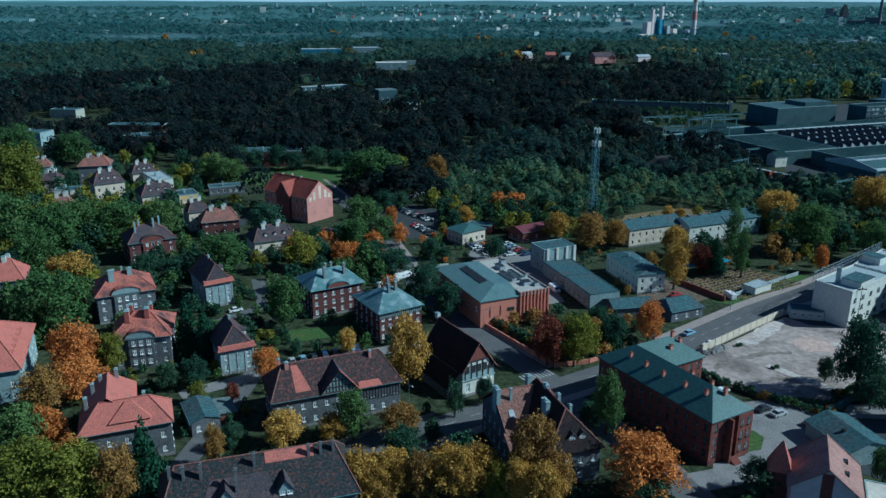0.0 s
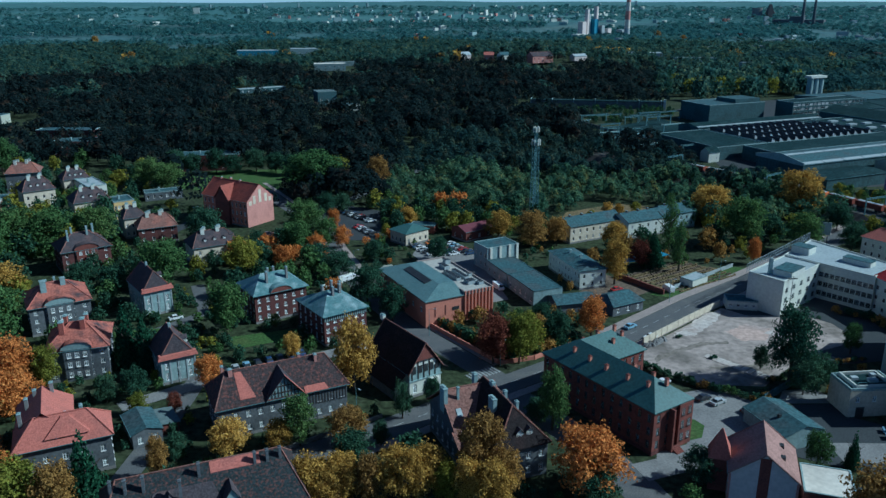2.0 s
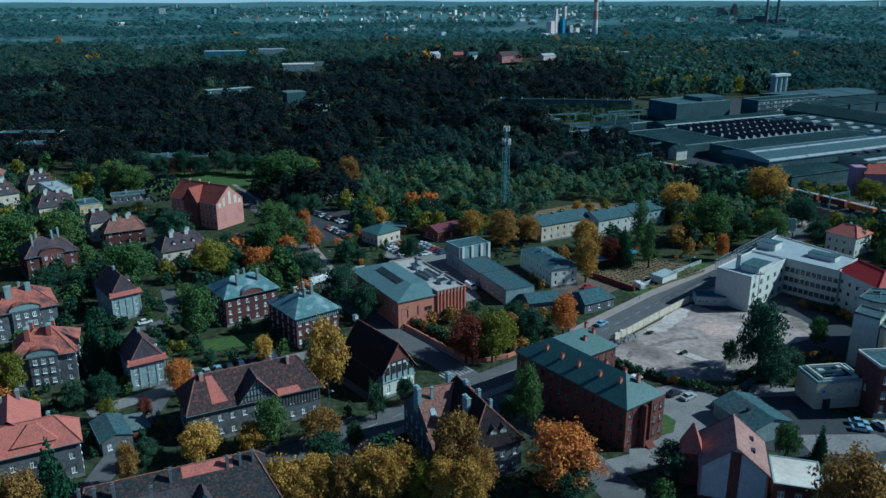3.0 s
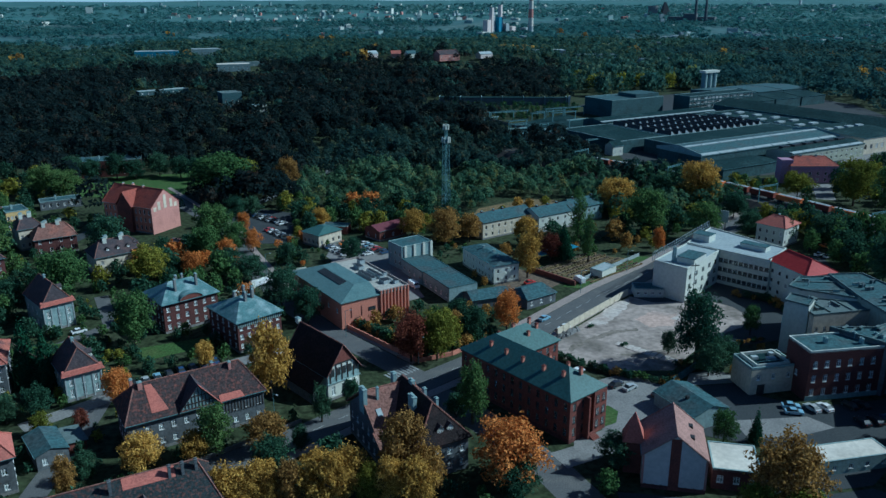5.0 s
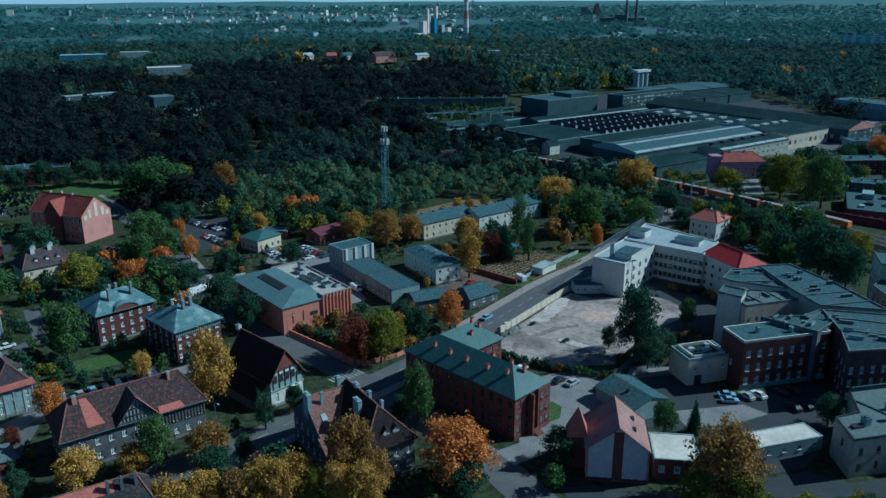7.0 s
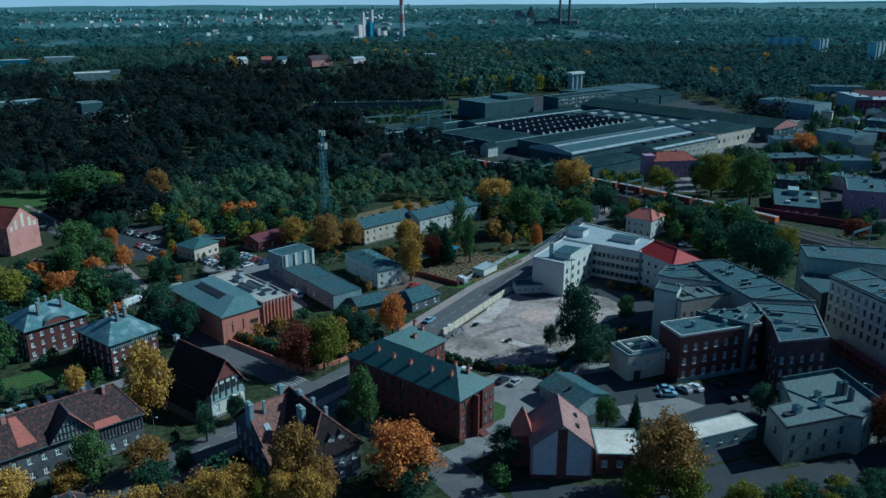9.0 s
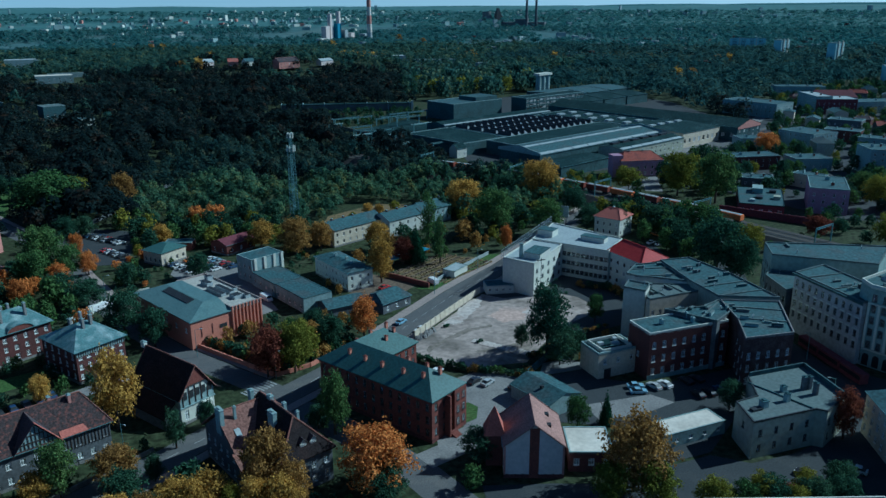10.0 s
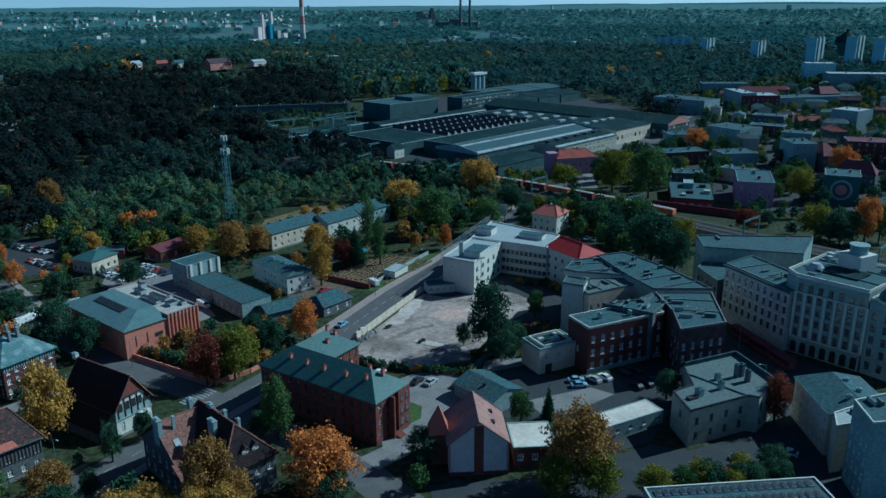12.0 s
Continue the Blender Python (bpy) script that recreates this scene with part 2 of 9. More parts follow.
M = dict(
    # asphalt darker than the roadway: shade on the yards is put into it
    asphalt=mat("asphalt", (0.046, 0.052, 0.057), 0.2, 0.85, scale=3, bump=0.1, stain=(0.07, 0.072, 0.074), blot=0.06),
    roadway=mat("worn_roadway", (0.105, 0.107, 0.11), 0.18, 0.85, scale=3, bump=0.1, stain=(0.14, 0.135, 0.13), stain_amount=0.7, blot=0.08),
    pavement=mat("paving", (0.30, 0.25, 0.23), 0.2, 0.85, scale=4, bump=0.15, stain=(0.2, 0.18, 0.17)),
    concrete=mat("concrete", (0.21, 0.205, 0.20), 0.18, 0.85, scale=2, bump=0.1, stain=(0.15, 0.148, 0.146), stain_amount=0.7, blot=0.1),
    gravel=mat("gravel_lot", (0.34, 0.285, 0.255), 0.22, 0.95, scale=0.55, bump=0.35, stain=(0.13, 0.115, 0.10), stain_amount=0.9),
    brick=mat("red_brick", (0.17, 0.062, 0.05), 0.25, 0.85, scale=3, bump=0.2, stain=(0.10, 0.047, 0.042), stain_amount=0.7),
    museum=mat("orange_brick", (0.50, 0.205, 0.145), 0.15, 0.85, scale=3, bump=0.15, stain=(0.40, 0.165, 0.125)),
    darkbrick=mat("dark_brick", (0.105, 0.046, 0.043), 0.28, 0.85, scale=3, bump=0.2, stain=(0.065, 0.038, 0.038), stain_amount=0.6),
    pinkwall=mat("pink_brick", (0.46, 0.225, 0.19), 0.15, 0.85, scale=2, bump=0.1),
    grey=mat("grey_render", (0.122, 0.132, 0.142), 0.2, 0.9, scale=1.5, bump=0.1, stain=(0.075, 0.08, 0.085), stain_amount=0.6),
    # light grey with a blue-green cast: haze over the town put into the colour
    lightgrey=mat("light_grey_render", (0.25, 0.33, 0.33), 0.15, 0.9, scale=1.5, bump=0.1, stain=(0.18, 0.25, 0.25), stain_amount=0.6),
    white=mat("white_render", (0.55, 0.56, 0.49), 0.08, 0.85, scale=1.2, bump=0.06, stain=(0.5, 0.5, 0.49), stain_amount=0.5),
    cream=mat("cream_render", (0.56, 0.49, 0.38), 0.12, 0.9, scale=1.2, bump=0.08, stain=(0.38, 0.32, 0.25)),
    yellow=mat("ochre_render", (0.62, 0.44, 0.20), 0.1, 0.9, scale=1.2, bump=0.08),
    tile=mat("red_roof_tiles", (0.40, 0.135, 0.105), 0.2, 0.75, scale=3, bump=0.5, stain=(0.28, 0.11, 0.09), stain_amount=0.6, rows=0.34),
    oldtile=mat("weathered_roof_tiles", (0.062, 0.036, 0.034), 0.4, 0.85, scale=2.5, bump=0.5, stain=(0.17, 0.065, 0.05), stain_amount=0.6, rows=0.34, blot=0.3),
    patchtile=mat("patched_roof_tiles", (0.33, 0.115, 0.085), 0.3, 0.8, scale=2.0, bump=0.5, stain=(0.05, 0.045, 0.05), stain_amount=0.95, rows=0.34),
    browntile=mat("brown_roof_tiles", (0.19, 0.10, 0.082), 0.35, 0.8, scale=2.0, bump=0.5, stain=(0.36, 0.13, 0.09), stain_amount=0.55, rows=0.34),
    redtile=mat("dark_red_roof_tiles", (0.27, 0.075, 0.055), 0.3, 0.75, scale=2.5, bump=0.5, stain=(0.15, 0.055, 0.05), stain_amount=0.7, rows=0.34),
    # dark cladding: cloud shade over the factory walls put into the colour
    slatewall=mat("darkened_grey_cladding", (0.05, 0.092, 0.10), 0.25, 0.8, scale=0.8, bump=0.08, stain=(0.036, 0.062, 0.068), stain_amount=0.7),
    palewall=mat("pale_old_render", (0.345, 0.36, 0.29), 0.12, 0.9, scale=0.9, bump=0.08, stain=(0.30, 0.30, 0.27), stain_amount=0.6),
    fadedtile=mat("faded_brown_roof_tiles", (0.30, 0.175, 0.15), 0.22, 0.8, scale=2.5, bump=0.4, stain=(0.20, 0.115, 0.10), stain_amount=0.7, rows=0.34),
    whitepaint=mat("white_painted_render", (0.62, 0.53, 0.49), 0.08, 0.8, scale=1.2, bump=0.05, stain=(0.50, 0.44, 0.41)),
    mauve=mat("mauve_render", (0.36, 0.22, 0.30), 0.12, 0.9, scale=1.2, bump=0.08, stain=(0.26, 0.17, 0.22)),
    # blue-green tint of the tower panels imitates haze
    panelblue=mat("hazed_pale_panels", (0.42, 0.62, 0.63), 0.1, 0.8, scale=0.8, bump=0.05, stain=(0.32, 0.48, 0.50), stain_amount=0.6),
    wine=mat("wine_red_roof", (0.14, 0.046, 0.058), 0.2, 0.75, scale=1.5, bump=0.2, stain=(0.09, 0.037, 0.046), rows=0.34),
    oldslab=mat("weathered_pale_concrete", (0.47, 0.42, 0.385), 0.2, 0.9, scale=0.9, bump=0.2, stain=(0.33, 0.27, 0.24), stain_amount=0.8),
    brickdust=mat("pale_brick_dust", (0.46, 0.34, 0.29), 0.2, 0.95, scale=0.7, bump=0.25, stain=(0.36, 0.29, 0.26), stain_amount=0.9),
    dirt=mat("dark_lot_dirt", (0.19, 0.165, 0.14), 0.25, 0.95, scale=0.7, bump=0.4, stain=(0.27, 0.23, 0.20), stain_amount=0.8),
    slatetile=mat("mottled_slate_tiles", (0.024, 0.032, 0.035), 0.35, 0.75, scale=2.4, bump=0.5, stain=(0.13, 0.055, 0.045), stain_amount=0.7, rows=0.34, blot=0.8),
    sootytile=mat("worn_dark_brown_tiles", (0.046, 0.036, 0.037), 0.35, 0.8, scale=2.4, bump=0.5, stain=(0.16, 0.062, 0.05), stain_amount=0.75, rows=0.34, blot=0.55),
    # dark tiles, with the shade on their left slopes put into the colour too
    blacktile=mat("shade_darkened_roof_tiles", (0.02, 0.016, 0.017), 0.4, 0.85, scale=2.5, bump=0.5, stain=(0.05, 0.028, 0.025), stain_amount=0.4, rows=0.34),
    darkroom=mat("dark_room", (0.018, 0.022, 0.026), 0.3, 0.6, scale=0.7, bump=0.0),
    darktile=mat("dark_roof_tiles", (0.06, 0.052, 0.058), 0.3, 0.8, scale=2.5, bump=0.5, stain=(0.16, 0.09, 0.08), rows=0.34),
    crimson=mat("crimson_sheet_roof", (0.36, 0.04, 0.04), 0.12, 0.55, scale=1, bump=0.1),
    verdigris=mat("green_sheet_roof", (0.052, 0.112, 0.108), 0.18, 0.55, 0.0, scale=1.6, bump=0.08, stain=(0.036, 0.084, 0.08), spec=0.25),
    patina=mat("patched_zinc_roof", (0.095, 0.175, 0.182), 0.25, 0.45, 0.0, scale=2.6, bump=0.12, stain=(0.28, 0.355, 0.36), stain_amount=0.8, spec=0.5),
    felt=mat("roofing_felt", (0.052, 0.10, 0.112), 0.3, 0.8, scale=1.2, bump=0.12, stain=(0.07, 0.085, 0.09), stain_amount=0.7),
    feltlight=mat("pale_roofing_felt", (0.33, 0.37, 0.38), 0.12, 0.8, scale=1.2, bump=0.1, stain=(0.22, 0.25, 0.26)),
    stonegrey=mat("grey_green_stone", (0.25, 0.325, 0.305), 0.12, 0.9, scale=1.0, bump=0.08, stain=(0.17, 0.22, 0.21), stain_amount=0.6),
    rosegrey=mat("rose_grey_render", (0.40, 0.39, 0.385), 0.14, 0.9, scale=1.0, bump=0.1, stain=(0.27, 0.26, 0.255), stain_amount=0.7),
    sootbrick=mat("sooty_brick", (0.075, 0.05, 0.05), 0.3, 0.9, scale=3, bump=0.2, stain=(0.13, 0.10, 0.095), stain_amount=0.7),
    terrace=mat("pale_terrace_roofing", (0.40, 0.38, 0.34), 0.15, 0.85, scale=1.2, bump=0.1, stain=(0.25, 0.26, 0.25), stain_amount=0.8),
    zincgreen=mat("pale_green_zinc_roof", (0.115, 0.185, 0.185), 0.15, 0.5, 0.0, scale=1.6, bump=0.06, stain=(0.085, 0.15, 0.155), stain_amount=0.6, spec=0.5),
    straw=mat("dry_trodden_grass", (0.17, 0.125, 0.07), 0.35, 0.95, scale=1.2, bump=0.4, stain=(0.075, 0.085, 0.04), stain_amount=0.8),
    # felt toned down between pale and dark; holds cloud shade on town roofs
    midfelt=mat("grey_roofing_felt", (0.115, 0.15, 0.15), 0.15, 0.8, scale=1.2, bump=0.1, stain=(0.11, 0.13, 0.135), stain_amount=0.7),
    # darker copy of the felt, with the factory's cloud shade in its colour
    darkfelt=mat("darkened_roofing_felt", (0.014, 0.033, 0.036), 0.35, 0.85, scale=0.6, bump=0.1, stain=(0.03, 0.055, 0.058), stain_amount=0.7, spec=0.05),
    whiteroof=mat("white_membrane", (0.60, 0.56, 0.49), 0.1, 0.7, scale=1, bump=0.06, stain=(0.42, 0.39, 0.34), stain_amount=0.6),
    timber=mat("dark_timber", (0.05, 0.04, 0.035), 0.3, 0.7, scale=4, bump=0.2),
    frame=mat("white_painted_frame", (0.75, 0.75, 0.73), 0.05, 0.5, scale=4, bump=0.0),
    steel=mat("galvanised_steel", (0.14, 0.25, 0.265), 0.15, 0.5, 0.3, scale=3, bump=0.0),
    darkmetal=mat("dark_metal", (0.05, 0.055, 0.06), 0.2, 0.5, 0.4, scale=3, bump=0.0),
    bark=mat("bark", (0.07, 0.055, 0.045), 0.3, 0.9, scale=5, bump=0.5),
    lawn=mat("lawn", (0.055, 0.10, 0.03), 0.35, 0.95, scale=1.5, bump=0.5, stain=(0.09, 0.10, 0.04)),
    hedge_soil=mat("bare_soil", (0.13, 0.10, 0.075), 0.3, 0.95, scale=1, bump=0.5),
    rust=mat("rusty_red_wagon", (0.20, 0.06, 0.045), 0.25, 0.7, scale=1, bump=0.1, stain=(0.22, 0.07, 0.045)),
    orange=mat("orange_wagon", (0.70, 0.20, 0.07), 0.12, 0.6, scale=1, bump=0.05),
    paintwhite=mat("road_paint", (0.30, 0.31, 0.31), 0.4, 0.7, scale=3, bump=0.0),
    ballast=mat("track_ballast", (0.07, 0.066, 0.062), 0.3, 0.95, scale=2, bump=0.4),
    bluecanopy=mat("blue_sheet", (0.06, 0.22, 0.32), 0.12, 0.5, scale=1, bump=0.05),
    rubber=mat("tyre_rubber", (0.02, 0.02, 0.02), 0.1, 0.8, bump=0.0),
    glass=glass_mat(),
    curtain=curtain_mat(),
)
LEAF = dict(
    # cloud shade and haze over the eastern wood put into its leaf colour
    town_wood=leaf_mat("cloud_shaded_hazed_leaves", [(0.032, 0.077, 0.080), (0.045, 0.095, 0.095), (0.060, 0.112, 0.104), (0.085, 0.11, 0.075)], broad=0.025, thin=0.5, grain=0.5, fleck_by=0.16),
    green=leaf_mat("green_leaves", [(0.049, 0.098, 0.0392), (0.084, 0.147, 0.0504), (0.147, 0.196, 0.0672)]),
    dark=leaf_mat("dark_green_leaves", [(0.027, 0.063, 0.042), (0.048, 0.099, 0.06), (0.078, 0.128, 0.072)]),
    yellow=leaf_mat("yellow_autumn_leaves", [(0.22, 0.14, 0.038), (0.43, 0.265, 0.06), (0.60, 0.39, 0.10)]),
    orange=leaf_mat("orange_autumn_leaves", [(0.31, 0.12, 0.038), (0.52, 0.20, 0.055), (0.62, 0.29, 0.085)]),
    brown=leaf_mat("brown_autumn_leaves", [(0.155, 0.092, 0.036), (0.27, 0.16, 0.05), (0.40, 0.24, 0.07)]),
    red=leaf_mat("russet_leaves", [(0.108, 0.042, 0.03), (0.18, 0.06, 0.042), (0.264, 0.096, 0.048)]),
    olive=leaf_mat("yellow_green_leaves", [(0.092, 0.115, 0.023), (0.172, 0.184, 0.0345), (0.276, 0.241, 0.0403)]),
    conifer=leaf_mat("conifer_needles", [(0.012, 0.045, 0.027), (0.027, 0.075, 0.042), (0.045, 0.105, 0.0525)]),
    # a cloud's shadow on this wood is put into the near-black leaf colours
    shade_wood=leaf_mat("cloud_shaded_leaves", [(0.0092, 0.0185, 0.0205), (0.0158, 0.0285, 0.030), (0.027, 0.040, 0.038), (0.072, 0.046, 0.032)], broad=0.075, thin=0.5, grain=1.0, fleck_by=0.35),
    # young wood in two leaf colours: lit front, and a cloud-shaded copy behind
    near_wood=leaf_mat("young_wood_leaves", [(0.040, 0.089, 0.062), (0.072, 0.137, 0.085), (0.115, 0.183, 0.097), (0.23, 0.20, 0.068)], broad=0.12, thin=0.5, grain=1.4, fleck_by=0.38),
    young_wood_shaded=leaf_mat("shaded_young_leaves", [(0.015, 0.036, 0.038), (0.027, 0.055, 0.053), (0.045, 0.075, 0.06), (0.09, 0.08, 0.045)], broad=0.1, thin=0.45, grain=1.2, fleck_by=0.4),
    # far, hazy and distant woods: haze put into the leaf colours, bluer with distance
    far_wood=leaf_mat("far_hazed_leaves", [(0.022, 0.062, 0.060), (0.046, 0.099, 0.086), (0.085, 0.142, 0.102), (0.18, 0.185, 0.085)], broad=0.07, thin=0.6, grain=0.8, fleck_by=0.35),
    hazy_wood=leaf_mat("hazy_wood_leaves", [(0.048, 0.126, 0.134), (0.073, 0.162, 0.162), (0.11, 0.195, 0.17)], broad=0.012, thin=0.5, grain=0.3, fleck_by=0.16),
    distant_wood=leaf_mat("distant_hazed_leaves", [(0.055, 0.14, 0.145), (0.076, 0.168, 0.165), (0.11, 0.20, 0.18)], broad=0.006, thin=0.5, grain=0.15, fleck_by=0.1),
)

# ---- mesh helpers ----
class Geo:
    """Collects vertices and faces for one mesh."""
    def __init__(self):
        self.v, self.f = [], []

    def poly(self, *pts):
        k = len(self.v)
        self.v += [tuple(p) for p in pts]
        self.f.append(tuple(range(k, k + len(pts))))
        return self

    def box(self, x0, y0, z0, x1, y1, z1):
        a = [(x0, y0), (x1, y0), (x1, y1), (x0, y1)]
        return self.prism(a, z0, z1)

    def prism(self, ring, z0, z1):
        """An upright prism on a ring of (x, y), anticlockwise."""
        k, n = len(self.v), len(ring)
        self.v += [(x, y, z0) for x, y in ring] + [(x, y, z1) for x, y in ring]
        self.f += [tuple(range(k + n - 1, k - 1, -1)), tuple(range(k + n, k + 2 * n))]
        self.f += [(k + i, k + (i + 1) % n, k + n + (i + 1) % n, k + n + i) for i in range(n)]
        return self

    def hull(self, low, high):
        """Two rings of 3D points with the same count, joined by sides and closed."""
        k, n = len(self.v), len(low)
        self.v += [tuple(p) for p in low] + [tuple(p) for p in high]
        self.f += [tuple(range(k + n - 1, k - 1, -1)), tuple(range(k + n, k + 2 * n))]
        self.f += [(k + i, k + (i + 1) % n, k + n + (i + 1) % n, k + n + i) for i in range(n)]
        return self

    def rod(self, a, b, r, n=5):
        a, b = Vector(a), Vector(b)
        q = (b - a).to_track_quat("Z", "Y")
        ring = [q @ Vector((r * math.cos(2 * math.pi * i / n), r * math.sin(2 * math.pi * i / n), 0)) for i in range(n)]
        return self.hull([a + p for p in ring], [b + p for p in ring])

    def tube(self, x, y, z0, z1, r0, r1, n=12):
        c = [(math.cos(2 * math.pi * i / n), math.sin(2 * math.pi * i / n)) for i in range(n)]
        return self.hull([(x + r0 * p, y + r0 * q, z0) for p, q in c], [(x + r1 * p, y + r1 * q, z1) for p, q in c])

    def mesh(self, name, material):
        me = bpy.data.meshes.new(name)
        me.from_pydata(self.v, [], self.f)
        me.materials.append(material)
        me.update()
        return me


def part(name, geo, material, parent, label="", at=None):
    me = geo.mesh(name, material) if isinstance(geo, Geo) else geo
    ob = new(name, me)
    ob.parent = parent
    if at is not None:
        ob.matrix_local = at
    if label:
        ob["label"] = label
    return ob


def thing(name, label, category, m=None, group="", kind=""):
    ob = new(name)
    ob.empty_display_size = 0.5
    if m is not None:
        ob.matrix_basis = m
    return tagged(ob, label, category, group, kind)


def slab(name, geo, material, label="", category="", kind="structure"):
    return tagged(new(name, geo.mesh(name, material)), label, category, "", kind)


# ---- windows, shared by size ----
_window_cache = {}


def lattice(xs, zs, d):
    """A window frame in one piece: a grid of bars with a sill; every second field of the grid is open."""
    g, nx = Geo(), len(xs)
    for y, rows in ((-d, zs), (0.0, zs)):
        g.v += [(x, y, z) for z in rows for x in xs]
    back = nx * len(zs)
    open_ = lambda i, j: 0 <= i < nx - 1 and 0 <= j < len(zs) - 1 and i % 2 == 1 and j % 2 == 1
    for j in range(len(zs) - 1):
        for i in range(nx - 1):
            a, b, c, e = j * nx + i, j * nx + i + 1, (j + 1) * nx + i + 1, (j + 1) * nx + i
            if not open_(i, j):
                g.f.append((a, b, c, e))
            else:
                g.f += [(p, q, q + back, p + back) for p, q in ((b, a), (c, b), (e, c), (a, e))]
    k = len(g.v)      # sill under the lowest bar
    g.v += [(x, y, z) for y, z in ((-0.28, 0.0), (-0.28, -0.09), (0.0, -0.09)) for x in (xs[0] - 0.06, xs[-1] + 0.06)]
    g.f += [(k, k + 1, nx - 1, *range(nx - 2, -1, -1)), (k + 2, k + 3, k + 1, k), (k + 4, k + 5, k + 3, k + 2)]
    return g


def window_meshes(w, h, dark=False):
    key = (round(w, 2), round(h, 2), dark)
    tone = M["darkmetal" if dark else "frame"]
    if key not in _window_cache:
        pane, t, d = Geo(), (0.07 if dark else 0.11), 0.08
        xs, zs = [-w / 2, -w / 2 + t, -0.05, 0.05, w / 2 - t, w / 2], [0, t, h - t, h]
        if h > 1.3:
            zs[2:2] = [h * 0.66, h * 0.66 + 0.07]
        fr = lattice(xs, zs, d)
        pane.box(-w / 2 + t, -0.045, t, w / 2 - t, -0.03, h - t)
        pane.poly((-w / 2 + t, 0.03, t), (w / 2 - t, 0.03, t), (w / 2 - t, 0.03, h - t), (-w / 2 + t, 0.03, h - t))
        both = Geo()
        xs, zs = (-w / 2, -w / 2 + t, w / 2 - t, w / 2), (0, t, h - t, h)
        both.v = [(x, -d if i in (0, 3) or j in (0, 3) else -0.04, z) for j, z in enumerate(zs) for i, x in enumerate(xs)]
        both.f = [(4 * j + i, 4 * j + i + 1, 4 * j + i + 5, 4 * j + i + 4) for j in range(3) for i in range(3)]
        one = both.mesh("window", tone)
        one.materials.append(M["darkroom" if dark else "curtain"])
        one.polygons[4].material_index = 1
        glazed = pane.mesh("pane", M["glass"])
        glazed.materials.append(M["darkroom" if dark else "curtain"])
        glazed.polygons[6].material_index = 1      # the curtain behind the glass
        _window_cache[key] = (fr.mesh("window", tone), glazed, one)
    return _window_cache[key]


def add_window(parent, w, h, m, sill=True, dark=False):
    fr, pane, one = window_meshes(w, h, dark)
    if parent.location.length > 255:      # far windows: frame and glass in one
        return part("window", one, None, parent, at=m)
    ob = part("window", fr, None, parent, at=m)
    part("pane", pane, None, ob).visible_shadow = False
    return ob


REVEAL = 0.16


def facade(geo, p, ang, length, z0, z1, opens):
    """One wall face from p along ang (degrees), its outside to the right of that way, with openings (x0, x1, za, zb) set in by a reveal."""
    c, s = math.cos(radians(ang)), math.sin(radians(ang))

    def at(x, z, d=0.0):
        return (p[0] + c * x - s * d, p[1] + s * x + c * d, z)
    xs = sorted({0.0, length, *[round(o[0], 4) for o in opens], *[round(o[1], 4) for o in opens]})
    zs = sorted({z0, z1, *[round(o[2], 4) for o in opens], *[round(o[3], 4) for o in opens]})
    for xa, xb in zip(xs, xs[1:]):
        for za, zb in zip(zs, zs[1:]):
            xm, zm = (xa + xb) / 2, (za + zb) / 2
            if not any(o[0] < xm < o[1] and o[2] < zm < o[3] for o in opens):
                geo.poly(at(xa, za), at(xb, za), at(xb, zb), at(xa, zb))
    for xa, xb, za, zb in opens:
        r = REVEAL
        geo.poly(at(xa, za), at(xb, za), at(xb, za, r), at(xa, za, r))
        geo.poly(at(xa, zb, r), at(xb, zb, r), at(xb, zb), at(xa, zb))
        geo.poly(at(xa, za), at(xa, za, r), at(xa, zb, r), at(xa, zb))
        geo.poly(at(xb, za, r), at(xb, za), at(xb, zb), at(xb, zb, r))


def wall_ring(house, geo, ring, z0, z1, wins, w=1.05, h=1.6, sill=True, dark=False):
    """Walls round a ring of (x, y), anticlockwise; wins: per side (columns, list of sill heights) or None."""
    for i, p in enumerate(ring):
        q = ring[(i + 1) % len(ring)]
        length, ang = math.hypot(q[0] - p[0], q[1] - p[1]), math.degrees(math.atan2(q[1] - p[1], q[0] - p[0]))
        spec, opens = (wins[i] if i < len(wins) else None), []
        mid = house.matrix_basis @ Vector(((p[0] + q[0]) / 2, (p[1] + q[1]) / 2, 0))
        out = house.matrix_basis.to_3x3() @ Vector((q[1] - p[1], p[0] - q[0], 0))
        if mid.length > 150 and out.normalized().dot(mid.normalized()) > 0.25:
            spec = None      # plain backs that nobody sees
        if spec:
            cols, sills = spec[0], spec[1]
            ww, wh = (spec[2], spec[3]) if len(spec) > 2 else (w, h)
            for zz in sills:
                for k in range(cols):
                    x = length * (k + 0.5) / cols
                    opens.append((x - ww / 2, x + ww / 2, zz, zz + wh))
                    c, s = math.cos(radians(ang)), math.sin(radians(ang))
                    m = pose(p[0] + c * x - s * REVEAL, p[1] + s * x + c * REVEAL, zz, 0, 0, ang)
                    add_window(house, ww, wh, m, sill, dark)
        facade(geo, p, ang, length, z0, z1, opens)


